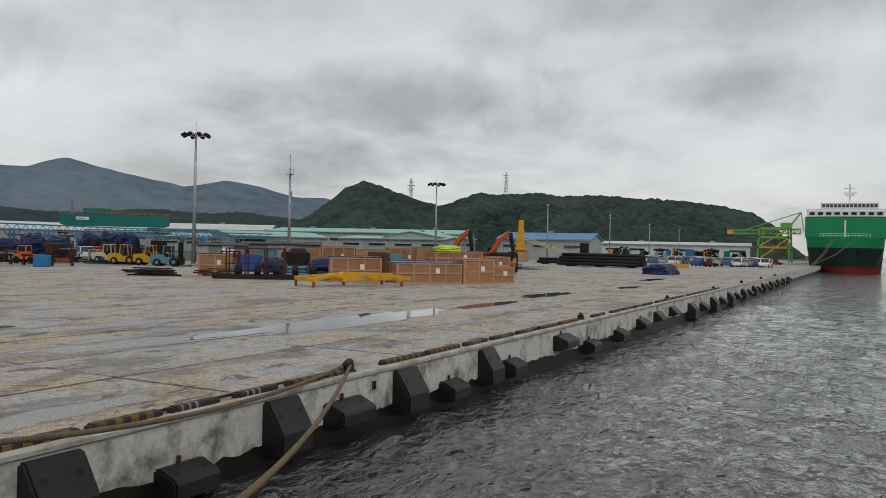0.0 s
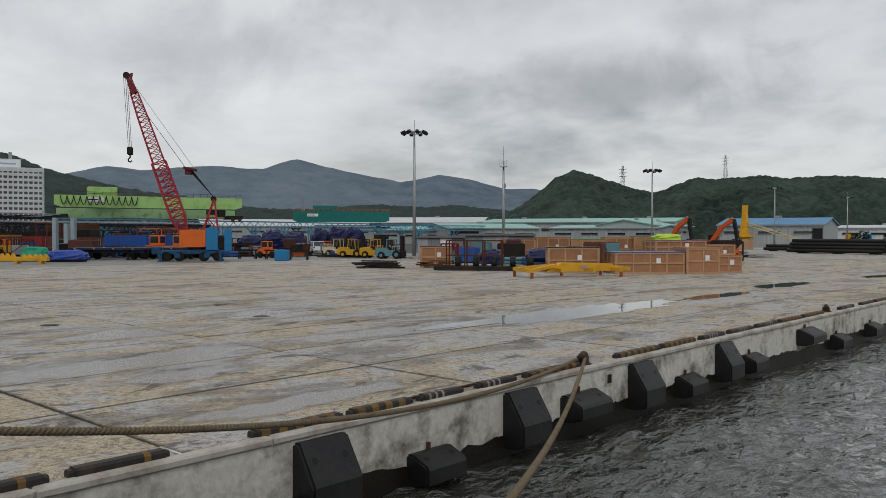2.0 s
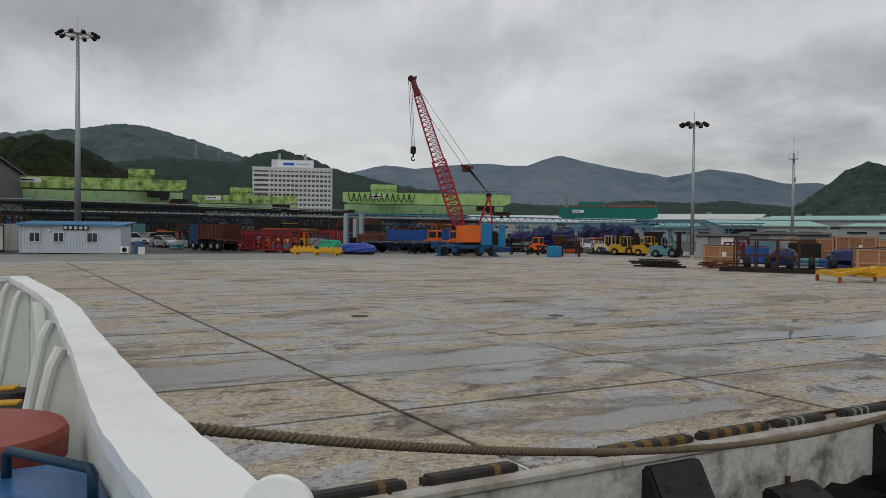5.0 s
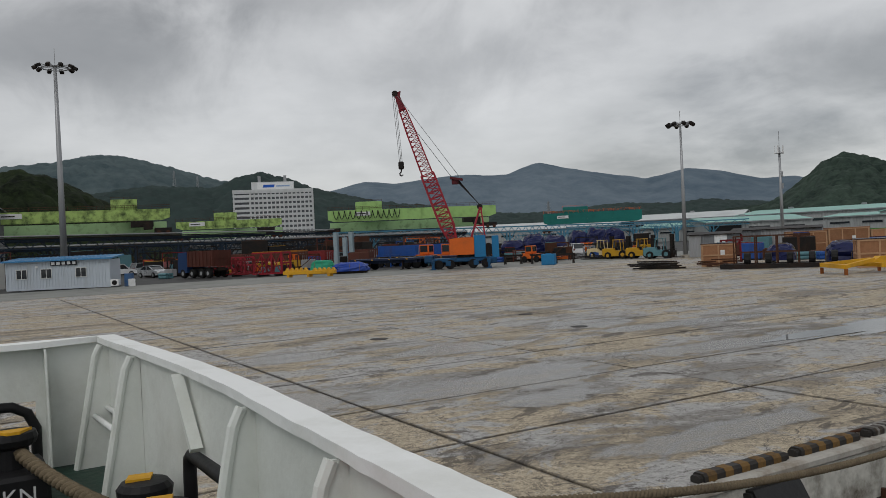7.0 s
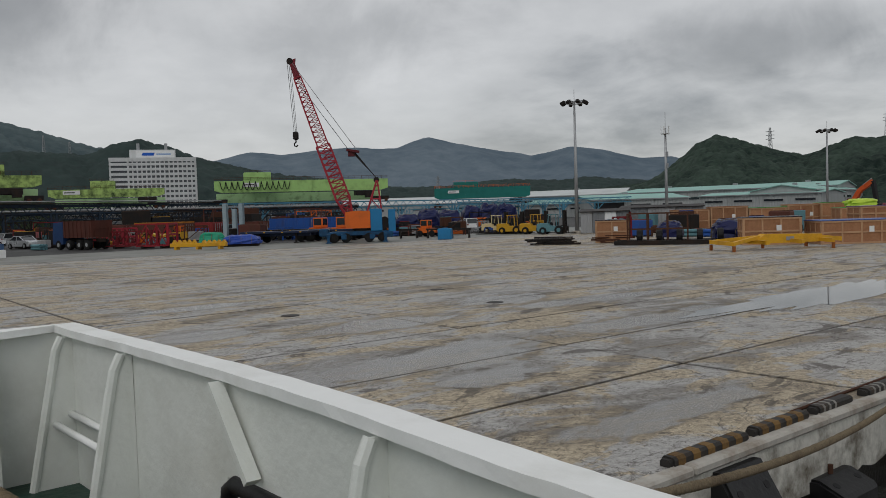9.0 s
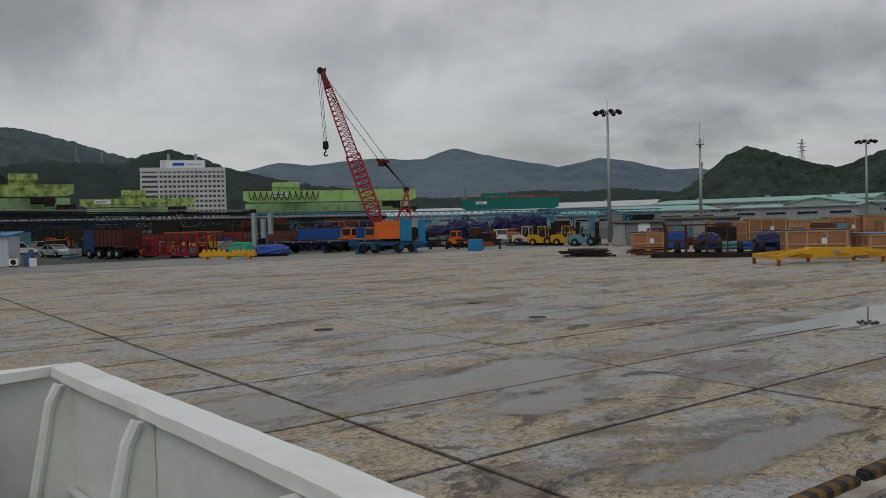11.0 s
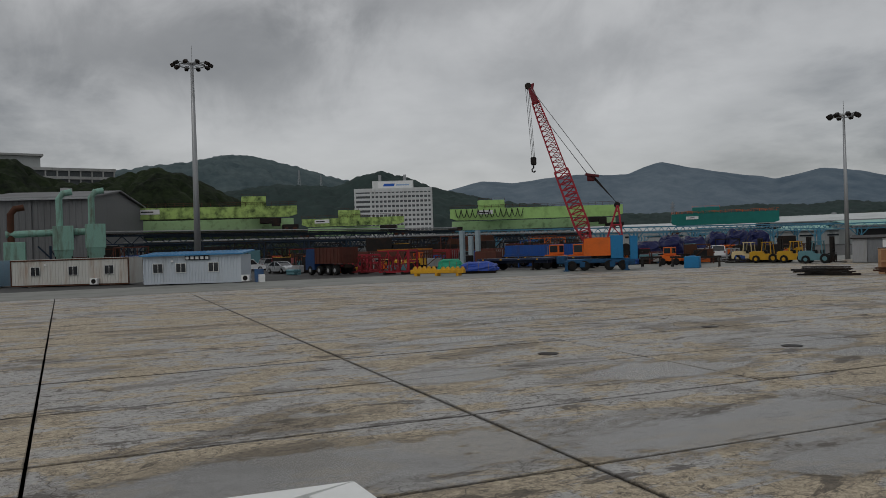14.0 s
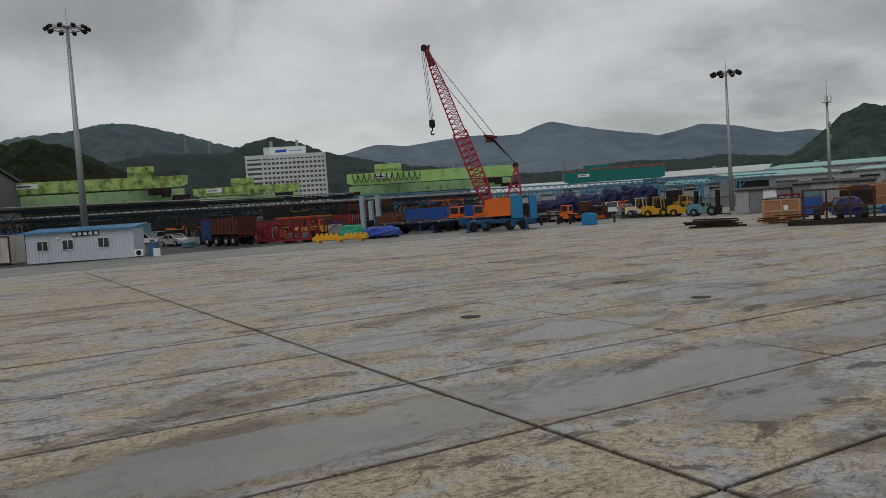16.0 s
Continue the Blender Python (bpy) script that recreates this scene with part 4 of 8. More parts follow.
def bitts():
    """A pair of black and yellow mooring bitts on the foredeck."""
    t = thing("mooring_bitt", "black mooring bitt with yellow painted top and white lettering", "bitt", pose(-3.62, -0.01, DECK_Z))
    part("base", Mesh().box((0, 0, 0.09), (0.5, 0.56, 0.18), bev=0.02), BLACK, t)
    for k, y in ((0, -0.2), (1, 0.12)):
        part("post", Mesh().lathe([(0.085, 0.18), (0.085, 0.28), (0.12, 0.30), (0.13, 0.33), (0.12, 0.36), (0.05, 0.37)], 20, (0.0, y, 0)), BLACK, t, smooth=False)
        part("top_mark", Mesh().prism([(0.02, y - 0.10), (0.11, y - 0.02), (0.11, y + 0.04), (0.02, y + 0.10)], 0.361, 0.376, axis="z"), YELLOW, t, "yellow painted patch")
    f = bpy.data.curves.new("lettering", "FONT")
    f.body = "KN"
    f.size = 0.11
    f.extrude = 0.002
    me = bpy.data.objects.new("tmp", f)
    scene.collection.objects.link(me)
    bpy.context.view_layer.update()
    data = bpy.data.meshes.new_from_object(me.evaluated_get(bpy.context.evaluated_depsgraph_get()))
    bpy.data.objects.remove(me)
    data.materials.clear()
    data.materials.append(WHITE)
    part("lettering", data, WHITE, t, "white stencilled letters KN", at=pose(0.254, 0.06, 0.05, 90, 0, 90))
    u = thing("mooring_bitt", "black mooring bitt with yellow and black striped cap beside the bulwark", "bitt", pose(-2.45, 0.58, DECK_Z))
    part("base", Mesh().box((0, 0, 0.02), (0.55, 0.28, 0.04)), BLACK, u)
    for x in (-0.2, 0.2):
        part("post", Mesh().lathe([(0.07, 0.04), (0.07, 0.16), (0.115, 0.18), (0.12, 0.22), (0.10, 0.245), (0.03, 0.25)], 18, (x, 0, 0)), BLACK, u)
        part("top_mark", Mesh().prism([(x - 0.09, -0.05), (x + 0.0, -0.08), (x + 0.02, 0.02), (x - 0.07, 0.05)], 0.248, 0.259, axis="z"), YELLOW, u, "yellow painted patch")


def hatch():
    t = thing("deck_locker", "glossy blue painted steel deck locker with bent bar handle", "locker", pose(0.88, 0.115, DECK_Z, 0, 0, 1.2))
    part("body", Mesh().box((0, 0.02, 0.235), (1.95, 1.12, 0.47), bev=0.03), HATCH_BLUE, t)
    part("lid", Mesh().box((0, 0.02, 0.49), (2.0, 1.17, 0.04), bev=0.015), HATCH_BLUE, t)
    part("handle", Mesh().tube([(-0.92, 0.41, 0.50), (-0.92, 0.41, 0.565), (-0.91, 0.415, 0.575), (-0.67, 0.56, 0.575), (-0.66, 0.565, 0.565), (-0.66, 0.565, 0.50)], 0.012, 8), mat("blue_grey_bar", (0.02, 0.05, 0.08), 0.4), t, "bent blue bar handle", smooth=True)
    v = thing("deck_ventilator", "white mushroom ventilator with red oxide lid on the deck", "ventilator", pose(-0.43, 0.40, DECK_Z))
    part("trunk", Mesh().lathe([(0.17, 0.0), (0.17, 0.47)], 28), STEEL_WHITE, v)
    part("lid", Mesh().lathe([(0.24, 0.46), (0.27, 0.465), (0.275, 0.53), (0.265, 0.55), (0.08, 0.56)], 36), RED_LEAD, v, "round red oxide lid")


def rope(name, a, b, sag, r, label, strands=3, n=90, turns=16, mid=None):
    """Laid rope: three strands twisted round a hanging line."""
    a, b = Vector(a), Vector(b)
    t = thing(name, label, "rope")

    def at_u(u):
        p = a.lerp(b, u)
        p.z -= sag * 4 * u * (1 - u)
        if mid:
            p.x += mid * math.sin(math.pi * u)
        return p

    for s in range(strands):
        pts = []
        for i in range(n * 2 + 1):
            u = i / (n * 2)
            p = at_u(u)
            d = (at_u(min(1, u + 0.01)) - at_u(max(0, u - 0.01))).normalized()
            side = d.cross(Vector((0, 0, 1))).normalized()
            up = side.cross(d)
            ang = 2 * math.pi * (u * turns + s / strands)
            pts.append(p + (side * math.cos(ang) + up * math.sin(ang)) * r * 0.52)
        part("strand", Mesh().tube(pts, r * 0.56, 7), ROPE, t, smooth=True)
    return t


own_ship()
bitts()
hatch()

BOLL = [14.6, 29.9, 45.0, 60.3, 75.5, 91.0, 106.0]
rope("mooring_rope", (QX - 0.35, BOLL[0], 0.13), (-2.5, 0.86, 1.62), 0.56, 0.036, "brown laid mooring rope stretched from the bow to a quay bollard", turns=95, n=260)
rope("mooring_rope", (QX - 0.22, BOLL[0] - 0.05, 0.13), (2.5, 0.97, 1.60), 0.50, 0.034, "pale weathered mooring rope sagging over the water", turns=110, n=260)
rope("deck_rope", (-3.60, 0.13, DECK_Z + 0.27), (-2.55, 0.52, DECK_Z + 0.13), 0.04, 0.034, "brown laid rope running between the bitts", turns=9, n=60)
rope("deck_rope", (-3.40, -0.10, DECK_Z + 0.15), (-2.3, 0.40, DECK_Z + 0.07), 0.05, 0.034, "brown laid rope lying on the deck", turns=14, n=60)


# ---------- quay furniture ----------
STRIPE_Y = mat("worn_yellow_stripe", (0.17, 0.10, 0.035), 0.75, dirt=(0.07, 0.045, 0.025), dirt_amt=0.8, dirt_scale=5)
STRIPE_W = mat("worn_white_stripe", (0.24, 0.23, 0.21), 0.75, dirt=(0.05, 0.045, 0.04), dirt_amt=0.9, dirt_scale=7)
STRIPE_K = mat("worn_black_bar", (0.03, 0.028, 0.026), 0.6, dirt=(0.09, 0.06, 0.04), dirt_amt=0.6, dirt_scale=5)


def bollard(y):
    t = thing("bollard", "rust-brown cast iron mooring bollard at the quay edge", "bollard", pose(QX - 0.30, y, 0, 0, 0, -70) @ Matrix.Scale(0.68, 4), group="bollards along the quay")
    part("foot", Mesh().lathe([(0.26, 0), (0.26, 0.03), (0.20, 0.05)], 20), BOLL_MAT, t)
    part("post", Mesh().lathe([(0.21, 0.03), (0.18, 0.10), (0.17, 0.17), (0.19, 0.23)], 20), BOLL_MAT, t, smooth=True)
    m = Mesh()
    m.tube([(-0.27, 0, 0.22), (-0.20, 0, 0.26), (-0.05, 0, 0.285), (0.12, 0, 0.26), (0.24, 0, 0.25), (0.30, 0, 0.23)], 0.105, 14)
    part("horn", m, BOLL_MAT, t, smooth=True)
    return t


BOLL_MAT = mat("rusty_cast_iron", (0.055, 0.035, 0.028), 0.75, 0.2, dirt=(0.13, 0.06, 0.03), dirt_amt=0.6, dirt_scale=6)
for y in BOLL:
    bollard(y)


def kerb_bar(y0, y1, style):
    t = thing("kerb_bar", {"stripe": "worn black and yellow striped rubber wheel stop", "black": "black rubber wheel stop at the quay edge", "white": "black rubber wheel stop with worn white bands"}[style], "wheel stop", pose(QX - 0.21, y0, 0, random.uniform(-0.2, 0.2), 0, random.uniform(-0.8, 0.8)), group="wheel stops along the quay edge")
    L = y1 - y0
    prof = [(-0.085, 0.0), (0.085, 0.0), (0.085, 0.07), (0.055, 0.10), (-0.055, 0.10), (-0.085, 0.07)]
    m = Mesh().prism(prof, 0.06, L - 0.06)
    for a, b in ((0.06, 0.0), (L - 0.06, L)):
        m.prism([(x * 0.75, z * 0.8) for x, z in prof], min(a, b), max(a, b))
    part("body", m, STRIPE_K, t)
    out = [(x * 1.04, z * 1.035 + (0.0 if z else 0.001)) for x, z in prof]
    if style == "stripe":
        k = 0.12
        while k < L - 0.2:
            part("band", Mesh().prism(out, k, k + 0.13), STRIPE_Y, t, "faded yellow band")
            k += 0.27
    elif style == "white":
        for k in (0.55, 0.70, 0.85, 1.0):
            if k < L - 0.1:
                part("band", Mesh().prism(out, L - k, L - k + 0.05), STRIPE_W, t, "worn white band")
    else:
        part("band", Mesh().prism(out, L - 0.32, L - 0.24), STRIPE_Y, t, "yellow band")
    return t


k = 0
BARS = [(2.9, 4.15, "black"), (4.35, 5.5, "black"), (6.65, 8.15, "stripe"), (8.3, 9.55, "stripe"), (9.75, 10.75, "white"), (11.15, 12.2, "white"), (12.5, 14.3, "stripe"), (15.7, 17.6, "stripe"), (17.7, 19.5, "stripe"), (19.8, 21.2, "white"), (21.5, 23.1, "white"), (23.4, 25.0, "white"), (25.2, 27.0, "stripe"), (27.2, 29.2, "stripe")]
y = 31.0
while y < 62:
    BARS.append((y, y + 1.7, ("white", "black", "stripe")[k % 3]))
    y += 1.9 if k % 4 else 2.6
    k += 1
for a, b, s in BARS:
    kerb_bar(a, b, s)
single("loose_pipe", Mesh().tube([(QX - 0.40, 9.6, 0.02), (QX - 0.42, 10.6, 0.02), (QX - 0.45, 12.0, 0.02), (QX - 0.50, 14.0, 0.02)], 0.022, 8), RUST, "thin rusty pipe lying along the wheel stops", "pipe", smooth=True)


def fender(y, w, top, depth, bolts=True, slope=0.38):
    """Moulded rubber fender on the wall: sloped top face, body running down into the water."""
    t = thing("quay_fender", "black moulded rubber fender bolted to the quay wall" if slope > 0.3 else "low black rubber fender bolted to the quay wall", "fender", pose(QX, y, 0), group="rubber fenders along the quay")
    low = top - (0.95 if slope > 0.3 else 0.48)
    prof = [(0.0, top), (0.10, top + 0.01), (depth, top - slope), (depth + 0.03, top - slope - 0.06), (depth + 0.03, low + 0.08), (depth * 0.5, low), (0.0, low)]
    m = Mesh().prism(prof, 0.04, w - 0.04)
    m.prism([(0.0, top - 0.03), (0.09, top - 0.02), (depth - 0.03, top - slope - 0.01), (depth, top - slope - 0.08), (depth, low + 0.10), (depth * 0.5, low + 0.02), (0.0, low + 0.02)], 0.0, w)
    part("body", m, RUBBER, t)
    sl = Vector((depth - 0.10, 0, -slope - 0.01)).normalized()
    nrm = Vector((-sl.z, 0, sl.x))
    if bolts:
        for yy in (0.2 * w, 0.8 * w):
            p = Vector((0.10, yy, top + 0.01)) + sl * (0.5 * math.hypot(depth - 0.1, slope))
            part("bolt_recess", Mesh().tube([p - nrm * 0.02, p + nrm * 0.004], 0.05, 12), BLACK, t, "dark bolt hole")
    if slope < 0.3:
        part("anchor_bolt", Mesh().tube([(0.06, w * 0.45, top - 0.04), (0.06, w * 0.45, top + 0.12)], 0.035, 8), RUST, t, "rusty anchor bolt")
    return t


FEND = [(3.1, 0.9, -0.70, 0.45, 0.15), (5.3, 0.7, -0.78, 0.40, 0.14), (7.05, 1.08, -0.13, 0.50, 0.46), (9.15, 1.15, -0.80, 0.50, 0.12), (11.5, 1.1, -0.12, 0.50, 0.46), (13.2, 1.45, -0.52, 0.55, 0.14), (15.75, 1.15, -0.12, 0.50, 0.46), (17.9, 1.15, -0.76, 0.50, 0.12), (20.1, 1.1, -0.12, 0.50, 0.46), (21.7, 1.2, -0.68, 0.50, 0.12), (25.9, 1.6, -0.36, 0.60, 0.14), (29.2, 1.3, -0.82, 0.50, 0.12), (33.2, 1.4, -0.76, 0.50, 0.12), (36.9, 1.5, -0.56, 0.55, 0.2), (40.3, 1.5, -0.45, 0.55, 0.3), (43.8, 1.5, -0.40, 0.55, 0.3)]
yy = 49.0
while yy < 125:
    FEND.append((yy, 1.7, -0.38 - 0.3 * (len(FEND) % 2), 0.55, 0.31 - 0.12 * (len(FEND) % 2)))
    yy += 3.9
for y, w, top, dep, sl in FEND:
    fender(y + 0.10 * w, w * 0.8, top + (0.0 if sl > 0.3 else 0.10), dep * 0.8, True, sl)
part_plate = thing("mooring_recess", "small square steel recess in the quay wall", "recess", pose(QX + 0.004, 15.1, -0.32))
part("frame", Mesh().box((0, 0, 0), (0.02, 0.26, 0.30), bev=0.006), COPING, part_plate)
part("socket", Mesh().box((0.006, 0, 0), (0.02, 0.16, 0.18), bev=0.004), DARK_STEEL, part_plate)

# ---------- yard: masts, huts, vehicles ----------
def flood_mast(x, y, h, head, n=8, label="tall grey steel floodlight mast with a ring of lamps"):
    t = thing("floodlight_mast", label, "light mast", pose(x, y, 0), group="floodlight masts")
    part("base", Mesh().lathe([(0.55, 0), (0.55, 0.3), (0.45, 0.32)], 12), COPING, t)
    k = h / 14.0
    part("pole", Mesh().tube([(0, 0, 0.3), (0, 0, h * 0.5), (0, 0, h)], 0.26 * max(0.8, k * 0.9), 12, r1=0.10 * max(0.8, k)), GALV, t, smooth=True)
    part("head_ring", Mesh().tube([(head * 0.3 * math.cos(a), head * 0.3 * math.sin(a), h - 0.25) for a in (2 * math.pi * i / 16 for i in range(17))], 0.06, 6, cap=False), GALV, t)
    for i in range(n):
        a = 2 * math.pi * (i + 0.3) / n
        part("arm", Mesh().bar((0, 0, h - 0.1), (head * 0.42 * math.cos(a), head * 0.42 * math.sin(a), h - 0.05), 0.07), GALV, t)
        part("lamp", Mesh().box((head * 0.44 * math.cos(a), head * 0.44 * math.sin(a), h - 0.22), (0.5, 0.38, 0.34), math.degrees(a), 0.05, ry=28), DARK_STEEL, t, "dark floodlight housing")
    part("lightning_rod", Mesh().tube([(0, 0, h), (0, 0, h + head * 0.42)], 0.025, 5), GALV, t)
    return t


flood_mast(*polar(84.2, 88), 22.6, 4.3, 10)
flood_mast(-58.7, 65.0, 14.1, 2.9, 8)
flood_mast(-55.5, 113.7, 12.7, 2.7, 8)
flood_mast(*polar(19.94, 190, SHIP_MID), 13.2, 2.8, 6)
flood_mast(*polar(15.65, 230, SHIP_MID), 12.6, 3.0, 6)
flood_mast(*polar(12.99, 260, SHIP_MID), 11.3, 3.0, 6)
flood_mast(*polar(11.04, 280, SHIP_MID), 10.2, 3.0, 6)


def antenna_mast(x, y, h):
    t = thing("antenna_mast", "slim grey antenna mast with a small caged platform", "antenna mast", pose(x, y, 0))
    part("pole", Mesh().tube([(0, 0, 0), (0, 0, h)], 0.24, 10, r1=0.12), GALV, t, smooth=True)
    part("rod", Mesh().tube([(0, 0, h), (0, 0, h + 1.9)], 0.03, 6), GALV, t)
    part("platform", Mesh().lathe([(0.12, h - 0.75), (0.5, h - 0.75), (0.5, h - 0.68), (0.12, h - 0.68)], 10), GALV, t)
    for i in range(5):
        a = 2 * math.pi * i / 5
        part("antenna_panel", Mesh().box((0.5 * math.cos(a), 0.5 * math.sin(a), h - 0.3), (0.08, 0.16, 0.95), math.degrees(a)), WHITE, t, "pale antenna panel")
    for z in (h - 3.2, h - 4.6):
        part("antenna_panel", Mesh().box((0.22, 0, z), (0.12, 0.3, 0.6)), GALV, t)


antenna_mast(-60.8, 83.7, 12.2)


def window_unit(parent, m, w, h, bars=0):
    """A framed window on a wall that faces local -y; m places it."""
    f = part("window", Mesh().box((0, -0.02, h / 2), (w + 0.10, 0.05, 0.05)).box((0, -0.02, -h / 2), (w + 0.10, 0.05, 0.05)).box((-w / 2, -0.02, 0), (0.05, 0.05, h)).box((w / 2, -0.02, 0), (0.05, 0.05, h)), mat("window_frame_paint", (0.62, 0.63, 0.62), 0.4), parent, "pale window frame", at=m)
    part("pane", Mesh().box((0, 0.0, 0), (w, 0.015, h)), GLASS, f, "dark glass pane")
    part("mullion", Mesh().box((0, -0.022, 0), (0.04, 0.03, h)), WHITE, f)
    for i in range(bars):
        part("guard_bar", Mesh().tube([(-w / 2 + w * (i + 0.5) / bars, -0.06, -h / 2 - 0.05), (-w / 2 + w * (i + 0.5) / bars, -0.06, h / 2 + 0.05)], 0.012, 5), DARK_STEEL, f)
    return f


def corrugated(m, x0, x1, z0, z1, y, pitch=0.28, depth=0.035):
    n = int((x1 - x0) / pitch)
    prof = []
    for i in range(n):
        a = x0 + i * pitch
        prof += [(a, y), (a + pitch * 0.35, y), (a + pitch * 0.45, y + depth), (a + pitch * 0.9, y + depth)]
    prof += [(x1, y), (x1, y + 0.12), (x0, y + 0.12)]
    return m.prism(prof, z0, z1, axis="z")


def site_hut(x, y, rz, length, body_mat, roof_mat, windows, label, roof="mono", bars=0, rust=False, sign=False, vent=True):
    """A steel site hut; the long front faces local -y."""
    t = thing("site_hut", label, "hut", pose(x, y, 0, 0, 0, rz))
    W, H = 2.9, 2.5
    m = Mesh().box((length / 2, W / 2 + 0.03, H / 2 + 0.12), (length - 0.02, W - 0.10, H))
    corrugated(m, 0.08, length - 0.08, 0.16, H + 0.06, -0.01)
    part("body", m, body_mat, t)
    fr = RUST if rust else body_mat
    part("footing", Mesh().box((length * 0.15, 1.4, 0.025), (0.3, 2.6, 0.15)).box((length * 0.85, 1.4, 0.025), (0.3, 2.6, 0.15)), COPING, t)
    for xx in (0.04, length - 0.04):
        part("corner_post", Mesh().box((xx, 0.0, H / 2 + 0.12), (0.12, 0.12, H + 0.02), bev=0.01), fr, t)
    part("sill", Mesh().box((length / 2, 0.0, 0.12), (length, 0.10, 0.14)), fr, t)
    part("head_rail", Mesh().box((length / 2, 0.0, H + 0.09), (length, 0.11, 0.12)), fr, t)
    if roof == "mono":
        r = Mesh()
        r.prism([(-0.35, H + 0.14), (W + 0.3, H + 0.42), (W + 0.3, H + 0.54), (-0.35, H + 0.26)], -0.25, length + 0.3, axis="x")
        rf = part("roof", r, roof_mat, t, "blue sheet metal roof")
        for i in range(int(length / 0.4)):
            part("seam", Mesh().prism([(-0.36, H + 0.26), (W + 0.3, H + 0.54), (W + 0.3, H + 0.57), (-0.36, H + 0.29)], -0.2 + i * 0.4, -0.12 + i * 0.4, axis="x"), roof_mat, rf)
    else:
        part("roof", Mesh().box((length / 2, W / 2, H + 0.17), (length - 0.05, W, 0.07)), roof_mat, t)
    for wx in windows:
        window_unit(t, pose(wx, -0.02, 1.52), 0.95, 0.85, bars)
    part("wall_lamp", Mesh().box((length * 0.3, -0.08, H - 0.35), (0.22, 0.12, 0.18), bev=0.02), WHITE, t)
    if sign:
        s = part("sign_board", Mesh().box((length * 0.56, -0.10, H - 0.08), (2.35, 0.05, 0.42), bev=0.01), mat("sign_black", (0.02, 0.02, 0.025), 0.5), t, "dark sign board with pale blocks of writing")
        for i in range(5):
            part("writing_bar", Mesh().box((length * 0.56 - 0.95 + i * 0.47, -0.13, H - 0.08), (0.30, 0.012, 0.26)), WHITE, s)
    if vent:
        u = part("air_conditioner", Mesh().box((length * 0.72 if not sign else length + 0.5, -0.25, 0.42), (0.75, 0.35, 0.6), bev=0.03), WHITE, t, "white outdoor air-conditioning unit")
        part("fan_grille", Mesh().tube([(length * 0.72 if not sign else length + 0.5, -0.43, 0.42), (length * 0.72 if not sign else length + 0.5, -0.44, 0.42)], 0.23, 18), DARK_STEEL, u)
    return t


HUT_GREY = mat("pale_blue_grey_panel", (0.46, 0.51, 0.56), 0.5, var=0.05, dirt=(0.30, 0.30, 0.28), dirt_amt=0.35, dirt_scale=0.8, streak=True, bump=0.05)
HUT_WHITE = mat("rust_streaked_white_container", (0.50, 0.50, 0.47), 0.55, var=0.06, dirt=(0.28, 0.16, 0.09), dirt_amt=0.6, dirt_scale=1.0, streak=True, bump=0.05)
HUT_BLUE = mat("weathered_blue_container", (0.20, 0.32, 0.42), 0.55, dirt=(0.25, 0.22, 0.18), dirt_amt=0.5, streak=True)
ROOF_BLUE = mat("blue_roof_sheet", (0.06, 0.22, 0.42), 0.4, var=0.08, scale=0.5, dirt=(0.04, 0.12, 0.22), dirt_amt=0.4, dirt_scale=0.5, bump=0.05)
site_hut(-83.0, 3.5, 62.5, 9.3, HUT_GREY, ROOF_BLUE, (1.4, 3.6, 6.7), "pale blue-grey site hut with blue sheet roof", sign=True)
site_hut(-92.8, -8.4, 61.5, 12.2, HUT_WHITE, HUT_WHITE, (2.6, 6.5, 10.2), "rust-streaked white container hut with barred windows", roof="flat", bars=6, rust=True)
site_hut(-97.0, -16.2, 61.5, 7.2, HUT_BLUE, HUT_BLUE, (), "weathered blue storage container", roof="flat", vent=False)


def drum(x, y):
    t = thing("steel_drum", "blue steel drum beside the site hut", "drum", pose(x, y, 0))
    part("shell", Mesh().lathe([(0.42, 0), (0.44, 0.03), (0.42, 0.06), (0.42, 0.55), (0.44, 0.58), (0.42, 0.61), (0.42, 1.15), (0.44, 1.18), (0.42, 1.2)], 22), mat("drum_blue", (0.04, 0.10, 0.22), 0.45, dirt=(0.1, 0.08, 0.05), dirt_amt=0.5), t)
    part("stand", Mesh().box((0.8, 0.1, 0.35), (0.7, 0.5, 0.7), bev=0.02), WHITE, t, "white boxed pump beside the drum")


drum(-78.3, 13.3)


